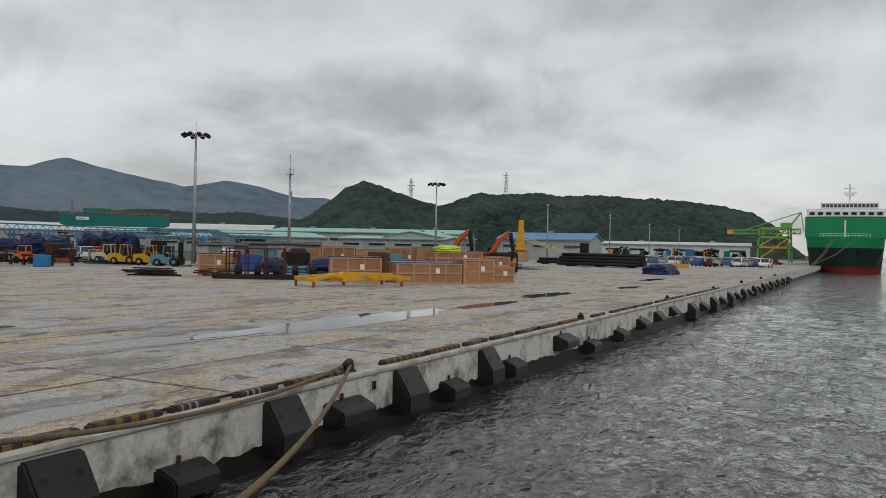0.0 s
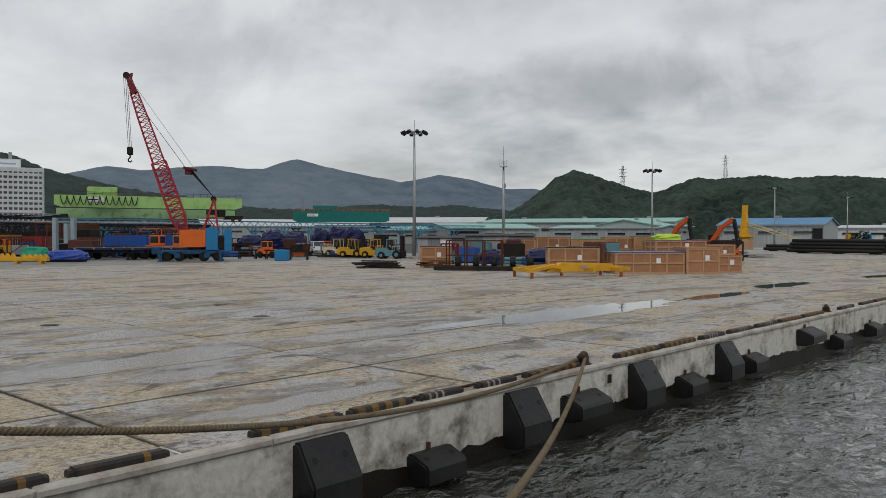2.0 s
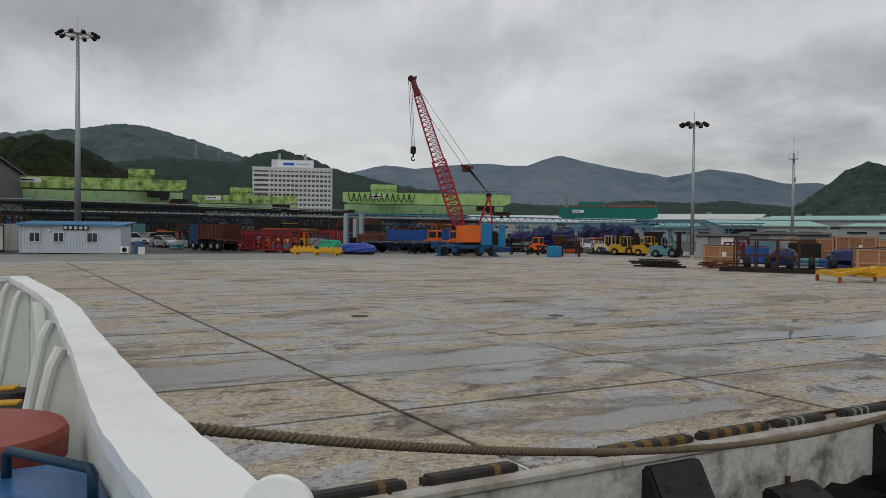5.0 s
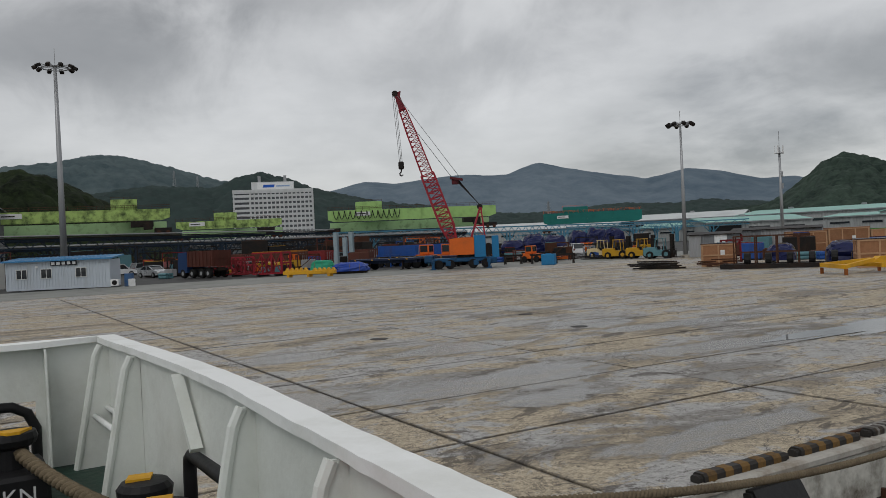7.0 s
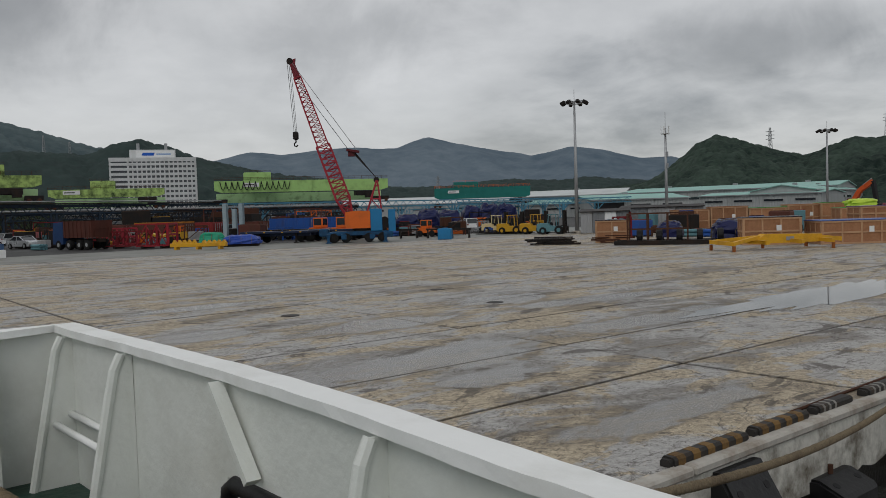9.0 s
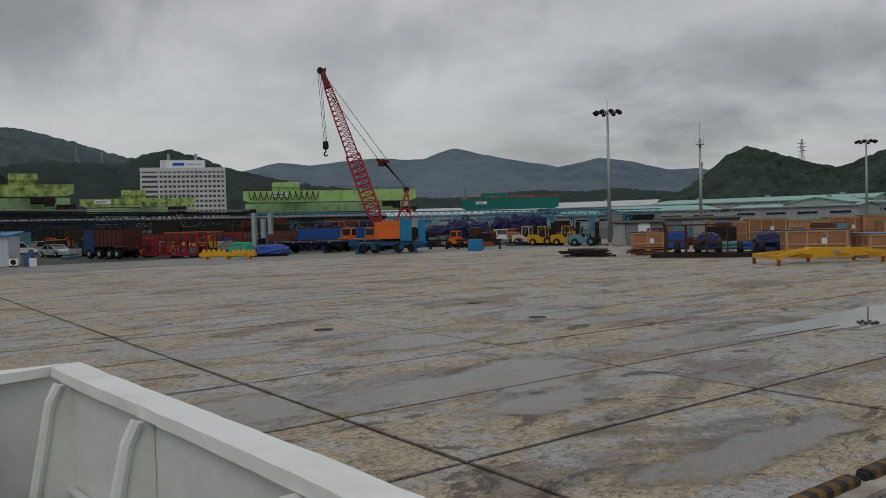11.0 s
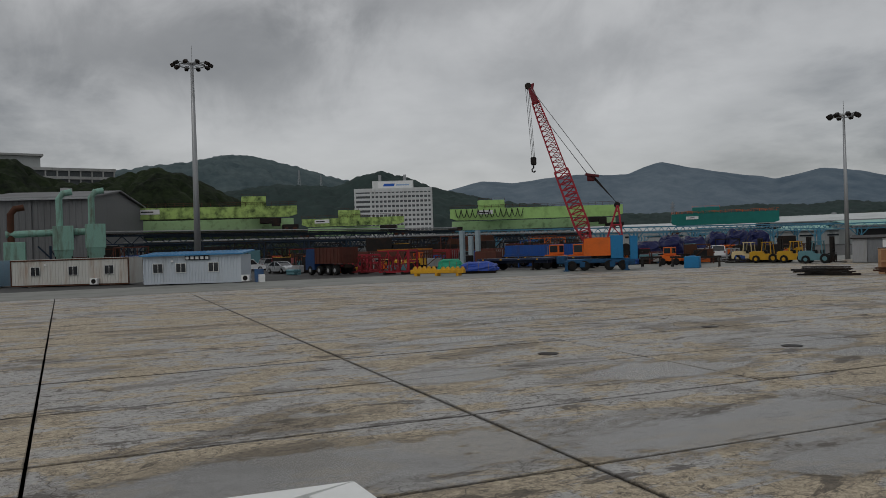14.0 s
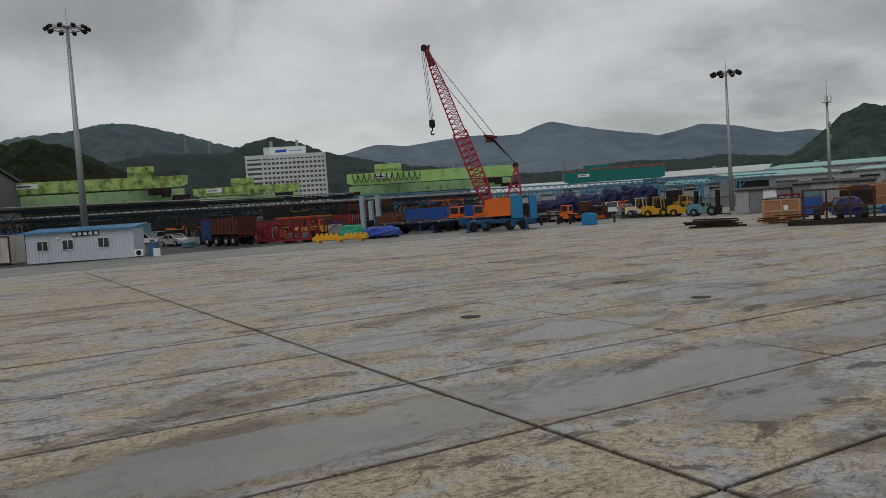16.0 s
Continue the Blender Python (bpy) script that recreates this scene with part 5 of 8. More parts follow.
def car(x, y, rz, paint, label, kind="suv", cat="car"):
    """A parked car, nose to local +x."""
    t = thing("car" if kind != "pickup" else "pickup_truck", label, cat, pose(x, y, 0, 0, 0, rz))
    L = {"suv": 4.7, "sedan": 4.6, "pickup": 5.0}[kind]
    h = {"suv": 1.68, "sedan": 1.45, "pickup": 1.75}[kind]
    a = L / 2
    low = [(-a, 0.42), (-a + 0.08, 0.30), (a - 0.1, 0.30), (a, 0.5), (a - 0.05, 0.78), (a - 1.0, 0.98), (-a + 0.05, 1.0)]
    b = Mesh().prism(low, -0.9, 0.9)
    b.v = [(x0, y0 * (1 - 0.10 * max(0, abs(x0) / a - 0.8) / 0.2), z0) for x0, y0, z0 in b.v]
    part("body", b, paint, t)
    if kind == "suv":
        top = [(-a + 0.12, 0.98), (a - 1.15, 0.98), (a - 1.85, h - 0.04), (-a + 0.9, h), (-a + 0.45, h - 0.08)]
    elif kind == "sedan":
        top = [(-a + 0.55, 0.98), (a - 1.15, 0.98), (a - 1.95, h - 0.03), (-a + 1.5, h)]
    else:
        top = [(-0.5, 0.98), (a - 1.2, 0.98), (a - 1.9, h - 0.04), (-0.3, h)]
    g = Mesh().prism([(x0, z0 - 0.0) for x0, z0 in top], -0.78, 0.78)
    part("window_glazing", g, GLASS, t, "dark window glass")
    r = Mesh()
    zt = h + 0.01
    xr = [p[0] for p in top if p[1] > h - 0.1]
    r.box(((min(xr) + max(xr)) / 2, 0, zt), (max(xr) - min(xr) + 0.15, 1.5, 0.07), bev=0.03)
    for s in (-0.78, 0.78):
        for (x0, z0), (x1, z1) in zip(top, top[1:] + top[:1]):
            if abs(z0 - z1) > 0.2:
                r.bar((x0, s, z0), (x1, s, z1), 0.09, 0.07)
        r.bar(((min(xr) + max(xr)) / 2, s, 0.98), ((min(xr) + max(xr)) / 2, s, h), 0.08)
    part("roof", r, paint, t)
    for wx in (-a + 0.85, a - 0.9):
        for s in (-0.82, 0.82):
            wh = part("wheel", Mesh().wheel((wx, s, 0.34), 0.34, 0.22), TYRE, t)
            part("rim", Mesh().wheel((wx, s + math.copysign(0.05, s), 0.34), 0.21, 0.14, 12), GALV, wh)
    for s in (-0.62, 0.62):
        part("headlight", Mesh().box((a - 0.04, s, 0.68), (0.08, 0.36, 0.16), bev=0.02), WHITE, t)
        part("tail_light", Mesh().box((-a + 0.02, s * 1.1, 0.85), (0.06, 0.22, 0.2), bev=0.01), RED, t)
    return t


CAR_WHITE = mat("white_car_paint", (0.75, 0.76, 0.77), 0.22, var=0.02, dirt_amt=0.1, bump=0)
CAR_BLACK = mat("black_car_paint", (0.015, 0.016, 0.018), 0.2, bump=0)
CAR_SILVER = mat("silver_car_paint", (0.45, 0.47, 0.49), 0.25, 0.4, var=0.04, bump=0)
car(*polar(48.8, 116), 150, CAR_WHITE, "white sport utility car parked behind the forklifts")
car(*polar(47.1, 110), 155, CAR_BLACK, "black pickup truck parked beside a white car", "pickup", "truck")
car(*polar(78.7, 104), 20, CAR_SILVER, "silver saloon car parked in the yard", "sedan")
car(*polar(80.9, 122), 100, CAR_WHITE, "white sport utility car parked behind the huts")
car(*polar(79.2, 128), 110, CAR_SILVER, "silver van parked behind the huts", "suv")
car(*polar(36.8, 100, SHIP_MID), 130, CAR_WHITE, "white car parked behind the crates")


def lattice(m, a, b, w0, w1, bays, chord=0.10, lace=0.05, side=(0.0, 1.0, 0.0), flat=1.0):
    """A four-chord laced boom from a to b, w0 wide at a and w1 at b."""
    a, b = Vector(a), Vector(b)
    d = (b - a).normalized()
    s = Vector(side)
    s = (s - d * s.dot(d)).normalized()
    u = s.cross(d)

    def corner(t, i):
        w = w0 + (w1 - w0) * t
        sx, ux = ((-1, -1), (1, -1), (1, 1), (-1, 1))[i]
        return a.lerp(b, t) + s * sx * w / 2 * flat + u * ux * w / 2

    for i in range(4):
        m.bar(corner(0, i), corner(1, i), chord)
        for k in range(bays):
            t0, t1 = k / bays, (k + 1) / bays
            m.bar(corner(t0, i), corner(t1, (i + 1) % 4), lace)
            m.bar(corner(t1, i), corner(t1, (i + 1) % 4), lace)
    return m


def mobile_crane(x, y, rz):
    """A lattice-boom crane; the boom swings out along local +x."""
    t = thing("lattice_boom_crane", "old red lattice-boom crane with orange and blue house", "crane", pose(x, y, 0, 0, 0, rz))
    part("carrier", Mesh().box((-0.3, 0, 0.90), (6.0, 2.3, 0.40), bev=0.05).box((2.3, 0, 0.75), (0.9, 2.4, 0.6), bev=0.05).box((-3.2, 0, 0.75), (1.0, 2.6, 0.6), bev=0.05).box((1.2, 0, 0.6), (0.5, 3.0, 0.5)).box((-1.6, 0, 0.6), (0.5, 3.0, 0.5)), mat("dull_blue_carrier", (0.012, 0.07, 0.16), 0.5, dirt=(0.015, 0.02, 0.03), dirt_amt=0.8, dirt_scale=1.2), t, "grimy blue carrier frame")
    part("carrier_cab", Mesh().box((3.2, -0.4, 1.05), (1.0, 1.4, 0.8), bev=0.12), MATS["dull_blue_carrier"], t)
    for wx in (-2.6, -1.3, 1.0, 2.2):
        for s in (-1.15, 1.15):
            w = part("wheel", Mesh().wheel((wx, s, 0.48), 0.48, 0.42), TYRE, t)
            part("hub", Mesh().wheel((wx, s + math.copysign(0.12, s), 0.48), 0.2, 0.2, 10), DARK_STEEL, w)
    for sx in (-2.9, 2.7):
        for s in (-1.5, 1.5):
            part("outrigger", Mesh().box((sx, s, 0.75), (0.35, 1.0, 0.35), bev=0.03).box((sx, s * 1.25, 0.35), (0.25, 0.25, 0.7)).box((sx, s * 1.25, 0.05), (0.55, 0.55, 0.1)), MATS["dull_blue_carrier"], t)
    part("slew_ring", Mesh().lathe([(1.0, 1.15), (1.0, 1.4)], 24, (-0.6, 0, 0)), DARK_STEEL, t)
    part("house", Mesh().prism([(-1.45, 1.4), (1.0, 1.4), (1.0, 3.05), (-0.2, 3.15), (-1.45, 3.1)], -1.25, 1.25), ORANGE, t, "orange engine house")
    cab = part("operator_cab", Mesh().box((0.55, -1.0, 2.25), (1.2, 1.0, 1.6), bev=0.06), ORANGE, t)
    part("cab_window", Mesh().box((0.62, -1.51, 2.55), (0.8, 0.02, 0.75)), GLASS, cab, "dark cab window")
    part("cab_window", Mesh().box((1.155, -1.0, 2.55), (0.02, 0.75, 0.8)), GLASS, cab, "dark cab window")
    part("side_door", Mesh().box((-2.05, -1.0, 2.2), (1.15, 0.5, 2.2), bev=0.03), BLUE, t, "light blue engine cover")
    part("side_door", Mesh().box((-2.05, 1.0, 2.2), (1.15, 0.5, 2.2), bev=0.03), BLUE, t, "light blue engine cover")
    part("counterweight", Mesh().box((-3.6, 0, 2.1), (0.7, 2.6, 2.2), bev=0.05), BLUE, t, "light blue counterweight")
    part("winch_frame", Mesh().box((-2.9, 0, 1.6), (0.9, 2.0, 0.5)).tube([(-2.9, -0.8, 2.1), (-2.9, 0.8, 2.1)], 0.4, 14), DARK_STEEL, t)
    # boom in pin-jointed lengths
    foot, tip = Vector((0.6, 0, 2.6)), Vector((5.8, 0, 18.1))
    d = tip - foot
    part("boom", lattice(Mesh(), foot + d * 0.0, foot + d * 0.12, 0.6, 1.35, 3, 0.16, 0.09), CRANE_RED, t, "red lattice boom foot")
    part("boom", lattice(Mesh(), foot + d * 0.12, foot + d * 0.46, 1.35, 1.3, 9, 0.16, 0.09), CRANE_RED, t, "red lattice boom length")
    part("boom", lattice(Mesh(), foot + d * 0.46, foot + d * 0.72, 1.1, 0.95, 8, 0.10, 0.055), CRANE_RED, t, "slender red lattice boom length")
    part("boom", lattice(Mesh(), foot + d * 0.72, foot + d * 0.90, 0.95, 0.68, 6, 0.10, 0.055), CRANE_RED, t, "slender red lattice boom length")
    part("boom_head", Mesh().prism([(-0.35, 0), (0.35, 0), (0.24, 1.6), (0.4, 1.9), (-0.5, 1.95), (-0.26, 1.5)], -0.22, 0.22), mat("dark_red_head", (0.16, 0.02, 0.03), 0.5), t, "dark red plated boom head", at=Matrix.Translation(foot + d * 0.89) @ pose(0, 0, 0, 0, 18.5, 0))
    part("head_sheave", Mesh().wheel((5.95, 0, 18.15), 0.32, 0.5, 16), DARK_STEEL, t)
    # gantry behind the house
    gx, gz = -2.2, 6.1
    g = Mesh()
    for s in (-0.8, 0.8):
        g.bar((-1.2, s, 3.1), (gx, s * 0.7, gz), 0.15)
        g.bar((-2.6, s, 3.1), (gx - 0.1, s * 0.7, gz), 0.15)
        g.bar((-1.55, s * 0.9, 4.3), (-2.5, s * 0.9, 4.3), 0.1)
        g.bar((-2.0, s * 0.8, 5.6), (-2.35, s * 0.8, 5.6), 0.09)
        g.bar((-1.6, s, 4.3), (-2.6, s, 3.1), 0.08)
    for x0, z0 in ((gx, gz), (-1.6, 4.3), (-2.5, 4.3)):
        g.bar((x0, -0.7, z0), (x0, 0.7, z0), 0.12)
    part("gantry", g, CRANE_RED, t, "red back gantry frame")
    part("gantry_sheave", Mesh().wheel((gx, 0, gz + 0.1), 0.3, 0.9, 14), DARK_STEEL, t)
    part("bridle_block", Mesh().box((0.05, 0, 9.15), (1.3, 0.8, 0.22), ry=-10).box((0.2, 0, 8.85), (0.7, 0.5, 0.5), bev=0.05), mat("dark_red_block", (0.10, 0.015, 0.02), 0.5), t, "dark red pendant block")
    for s in (-0.45, 0.45):
        part("pendant_rope", Mesh().tube([(5.9, s * 0.5, 18.2), (-0.3, s, 9.3)], 0.020, 5), GALV, t)
        part("pendant_rope", Mesh().tube([(5.0, s * 0.4, 15.7), (0.5, s * 0.7, 9.3)], 0.022, 5), DARK_STEEL, t)
    for k in range(5):
        part("luffing_rope", Mesh().tube([(-0.1 + k * 0.08, -0.3 + 0.15 * k, 9.1), (gx, -0.3 + 0.15 * k, gz + 0.3)], 0.03, 5), DARK_STEEL, t)
    for s in (-0.22, 0.0, 0.25):
        part("hoist_rope", Mesh().tube([(6.05 + s * 0.6, s, 18.1), (5.65 + s * 0.5, s, 11.1)], 0.022, 5), DARK_STEEL, t)
    hook = part("hook_block", Mesh().box((5.65, 0, 10.8), (0.55, 0.45, 0.8), bev=0.1), DARK_STEEL, t, "black hook block")
    part("hook", Mesh().tube([(5.65, 0, 10.45), (5.65, 0, 10.15), (5.82, 0, 10.0), (5.8, 0, 9.8), (5.62, 0, 9.72), (5.47, 0, 9.85)], 0.07, 8), DARK_STEEL, hook, "steel crane hook", smooth=True)
    return t


mobile_crane(*polar(56.75, 79.5), -124.0)


def forklift(x, y, rz, paint, label, dark=None):
    """A heavy counterbalance forklift, forks to local +x."""
    t = thing("forklift", label, "forklift", pose(x, y, 0, 0, 0, rz) @ Matrix.Scale(0.76, 4), group="heavy forklifts parked in a row")
    dark = dark or DARK_STEEL
    part("chassis", Mesh().prism([(-2.0, 0.55), (-1.85, 0.4), (1.4, 0.4), (1.5, 1.0), (0.9, 1.15), (-0.2, 1.25), (-0.3, 1.55), (-1.7, 1.6), (-2.05, 1.3)], -0.95, 0.95), paint, t)
    part("counterweight", Mesh().box((-1.75, 0, 1.0), (0.75, 1.95, 1.1), bev=0.15), paint, t)
    for wx, r in ((1.15, 0.62), (-1.15, 0.52)):
        for s in (-0.95, 0.95):
            w = part("wheel", Mesh().wheel((wx, s, r), r, 0.42), TYRE, t)
            part("hub", Mesh().wheel((wx, s + math.copysign(0.1, s), r), r * 0.5, 0.26, 10), paint, w)
    cab = Mesh()
    for px in (-0.55, 0.75):
        for s in (-0.62, 0.62):
            cab.bar((px, s, 1.2), (px * 0.8 + 0.05, s, 2.75), 0.10)
    cab.box((0.12, 0, 2.80), (1.35, 1.4, 0.10), bev=0.03)
    part("cab_frame", cab, paint, t)
    part("cab_glass", Mesh().box((-0.5, 0, 2.0), (0.03, 1.1, 1.2)), GLASS, t, "dark rear cab glass")
    part("dashboard", Mesh().box((0.6, 0, 1.45), (0.25, 1.1, 0.5), bev=0.05), BLACK, t)
    part("seat", Mesh().box((-0.2, 0, 1.45), (0.5, 0.5, 0.5), bev=0.08), BLACK, t)
    mast = Mesh()
    for s in (-0.5, 0.5):
        mast.box((1.75, s, 1.75), (0.3, 0.2, 3.2)).box((1.9, s * 0.8, 1.75), (0.14, 0.12, 3.2))
    for z in (0.6, 1.7, 3.25):
        mast.box((1.8, 0, z), (0.16, 1.1, 0.16))
    part("mast", mast, dark, t, "black lifting mast")
    part("carriage", Mesh().box((2.05, 0, 0.75), (0.10, 1.8, 0.7)).box((2.05, 0, 1.25), (0.08, 1.8, 0.1)), dark, t)
    for s in (-0.45, 0.45):
        part("fork", Mesh().box((2.75, s, 0.16), (1.5, 0.18, 0.07)).box((2.12, s, 0.5), (0.08, 0.18, 0.75)), dark, t)
    for s in (-0.8, 0.8):
        part("rear_light", Mesh().box((-2.13, s, 1.35), (0.05, 0.22, 0.14)), RED, t)
    return t


CREAM = mat("cream_paint", (0.62, 0.50, 0.28), 0.5, dirt=(0.3, 0.22, 0.1), dirt_amt=0.4)
TEAL_GREY = mat("teal_grey_paint", (0.10, 0.22, 0.25), 0.5, dirt=(0.05, 0.1, 0.1), dirt_amt=0.4)
FORK_YELLOW = mat("forklift_yellow", (0.50, 0.28, 0.02), 0.5, dirt=(0.25, 0.14, 0.03), dirt_amt=0.4)
forklift(*polar(46.75, 94), 24, CREAM, "cream heavy forklift parked with mast facing the shed")
forklift(*polar(45.6, 91), 26, FORK_YELLOW, "yellow heavy forklift with closed cab")
forklift(*polar(43.9, 89), 26, FORK_YELLOW, "yellow heavy forklift with black mast")
forklift(*polar(42.6, 86), 28, TEAL_GREY, "grey and teal heavy forklift beside the shed")


def shed(x, y, rz, w, d, h, label, mats, roof_mat):
    t = thing("storage_shed", label, "shed", pose(x, y, 0, 0, 0, rz))
    n = len(mats)
    for i, m in enumerate(mats):
        part("wall_panel", corrugated(Mesh().box((w * (i + 0.5) / n, d / 2 + 0.06, h / 2), (w / n - 0.02, d - 0.1, h)), w * i / n + 0.03, w * (i + 1) / n - 0.03, 0.05, h - 0.02, -0.02, 0.3), m, t)
    part("roof", Mesh().prism([(-0.2, h), (d + 0.2, h + 0.25), (d + 0.2, h + 0.33), (-0.2, h + 0.08)], -0.15, w + 0.15, axis="x"), roof_mat, t, "dark sheet roof")
    return t


DOOR_GREY = mat("roller_door_grey", (0.17, 0.18, 0.19), 0.5)
shed(*polar(40.6, 85), 37, 5.0, 3.0, 2.25, "low grey shed with roller doors beside the forklifts", [GREY, DOOR_GREY, WHITE, DOOR_GREY], DARK_STEEL)
shed(*polar(37.9, 92), 35, 9.0, 4.0, 2.5, "long dark sheet-metal shed behind the parked forklifts", [DOOR_GREY, GREY, DOOR_GREY], DARK_STEEL)


def crate(x, y, rz, w, d, h, label, z=0.0, cover=None, group="timber crates stacked on the apron", bays=None, stamp=True):
    """A plywood shipping crate with battens; its front faces local -y."""
    t = thing("shipping_crate", label, "crate", pose(x, y, z, 0, 0, rz), group=group)
    part("panel", Mesh().box((0, 0, h / 2 + 0.04), (w, d, h - 0.08)), PLY, t)
    bays = bays or max(2, int(round(w / 1.1)))
    for k in range(bays + 1):
        xx = -w / 2 + 0.06 + (w - 0.12) * k / bays
        part("batten", Mesh().box((xx, -d / 2 - 0.02, h / 2 + 0.04), (0.11, 0.05, h - 0.1), bev=0.008), PLY_PALE, t)
    nb = max(2, int(round(d / 1.1)))
    for k in range(nb + 1):
        yy = -d / 2 + 0.06 + (d - 0.12) * k / nb
        part("batten", Mesh().box((w / 2 + 0.02, yy, h / 2 + 0.04), (0.05, 0.11, h - 0.1), bev=0.008), PLY_PALE, t)
        part("batten", Mesh().box((-w / 2 - 0.02, yy, h / 2 + 0.04), (0.05, 0.11, h - 0.1), bev=0.008), PLY_PALE, t)
    for zz in (0.06, h / 2, h - 0.06):
        part("rail", Mesh().box((0, -d / 2 - 0.026, zz), (w + 0.08, 0.045, 0.11)), PLY_PALE, t)
        part("rail", Mesh().box((w / 2 + 0.026, 0, zz), (0.045, d + 0.08, 0.11)), PLY_PALE, t)
        part("rail", Mesh().box((-w / 2 - 0.026, 0, zz), (0.045, d + 0.08, 0.11)), PLY_PALE, t)
    part("skid", Mesh().box((0, 0, 0.03), (w, d, 0.10)), DARK_STEEL, t)
    part("lid", Mesh().box((0, 0, h + 0.02), (w + 0.14, d + 0.14, 0.06), bev=0.01), cover or PLY, t, "covered lid" if cover else "")
    if stamp:
        part("shipping_label", Mesh().box((w * 0.12, -d / 2 - 0.052, h * 0.62), (0.30, 0.01, 0.36)), WHITE, t, "pale paper label")
    return t


BLUE_SHEET = mat("blue_plastic_sheet", (0.04, 0.09, 0.30), 0.35, dirt=(0.15, 0.2, 0.35), dirt_amt=0.5)
BLACK_SHEET = mat("black_plastic_sheet", (0.025, 0.022, 0.03), 0.35)
LIME_SHEET = mat("lime_plastic_sheet", (0.45, 0.62, 0.06), 0.4)
GREEN_SHEET = mat("green_plastic_sheet", (0.05, 0.25, 0.05), 0.4)
# front group, set square to the quay
crate(-28.0, 49.3, 38, 3.5, 2.4, 1.75, "brown plywood crate with black cover and dark base", cover=BLACK_SHEET)
crate(-23.9, 52.0, 47, 4.8, 2.8, 1.45, "long plywood crate with blue sheet lid", cover=BLUE_SHEET)
crate(-21.1, 54.4, 47, 2.3, 2.3, 1.75, "plywood crate standing beside stacked crates")
crate(-20.3, 56.9, 47, 1.9, 2.0, 1.2, "square plywood crate at the end of the row")
crate(-25.6, 60.2, 47, 4.2, 2.4, 1.15, "plywood crate stacked behind", z=0.0)
crate(-25.4, 60.0, 47, 4.0, 2.2, 1.0, "plywood crate with purple-grey cover stacked on another", z=1.22, cover=mat("mauve_sheet", (0.18, 0.12, 0.2), 0.4))
# rows behind
for k in range(4):
    crate(-47.5 + 3.2 * k * 0.82, 69.0 + 3.2 * k * 0.75, 42, 3.4, 2.6, 2.2 + 0.2 * (k % 2), "tall reddish plywood crate in a row behind", group="tall crates in the back row", cover=GREEN_SHEET if k == 2 else None)
crate(-37.0, 77.5, 40, 3.4, 2.6, 2.5, "tall reddish plywood crate with green lid", group="tall crates in the back row", cover=GREEN_SHEET)
crate(-33.5, 74.5, 42, 4.0, 2.6, 2.0, "plywood crate under a green sheet", group="tall crates in the back row", cover=GREEN_SHEET)
single("tarpaulin", Mesh().lumpy((0, 0, 0), (2.6, 2.0, 0.7), 3), LIME_SHEET, "bright lime plastic sheet heaped on a crate", "tarpaulin", pose(-33.5, 74.6, 2.08, 0, 0, 42))
crate(-30.0, 78.5, 42, 2.6, 2.4, 1.7, "pale new timber crate in the back row", group="tall crates in the back row")


def covered_machine(name, x, y, rz, s, seed, material, label, z=0.0, skid=True):
    t = thing(name, label, "covered cargo", pose(x, y, z, 0, 0, rz))
    part("cover", Mesh().lumpy((0, 0, 0.25 if skid else 0.0), s, seed, 12, 0.22), material, t)
    if skid:
        part("skid", Mesh().box((0, -s[1] * 0.3, 0.12), (s[0] * 0.95, 0.25, 0.24)).box((0, s[1] * 0.3, 0.12), (s[0] * 0.95, 0.25, 0.24)), DARK_STEEL, t)
    for k in (-0.28, 0.02, 0.3):
        pts = [(s[0] * k, s[1] * 0.53 * math.cos(a), 0.27 + (s[2] + 0.04) * max(0.0, math.sin(a)) ** 0.6) for a in (math.pi * i / 12 for i in range(13))]
        part("lashing", Mesh().tube(pts, 0.02, 5), ROPE, t, "thin lashing rope")
    return t


for k, (yaw, d, w, h) in enumerate(((53.2, 104, 4.2, 2.3), (51.7, 106, 5.0, 2.9), (50.2, 108, 4.6, 2.6), (48.7, 128, 5.0, 3.3), (47.4, 126, 5.2, 3.4), (46.2, 122, 4.4, 3.2))):
    covered_machine("covered_machine", *polar(yaw, d), 145, (w, 3.2, h), k, TARP_BLUE, "large machine wrapped in dark blue tarpaulin", 0.0)
covered_machine("covered_cargo", *polar(35.6, 63, SHIP_MID), 125, (3.6, 2.2, 1.3), 11, TARP_BLUE, "low cargo under dark blue tarpaulin behind the frame")
covered_machine("covered_cargo", *polar(34.2, 62, SHIP_MID), 125, (3.0, 2.2, 1.2), 12, TARP_BLUE, "low cargo under dark blue tarpaulin beside a crate")
covered_machine("covered_cargo", *polar(39.0, 68, SHIP_MID), 125, (3.2, 2.0, 1.2), 13, TARP_BLUE, "bundle under blue tarpaulin behind the rusty frame")
covered_machine("covered_cargo", *polar(12.2, 97, SHIP_MID), 80, (5.2, 3.0, 1.15), 14, TARP_BLUE, "low heap under dark blue tarpaulin on the open apron", 0, False)
covered_machine("covered_cargo", *polar(64.9, 80), 60, (3.6, 2.2, 0.85), 15, TARP_BRIGHT, "cargo under bright blue tarpaulin", 0, True)
covered_machine("covered_cargo", *polar(66.9, 83), 60, (2.6, 2.0, 1.15), 16, TARP_GREEN, "cargo under a sea-green tarpaulin", 0, True)


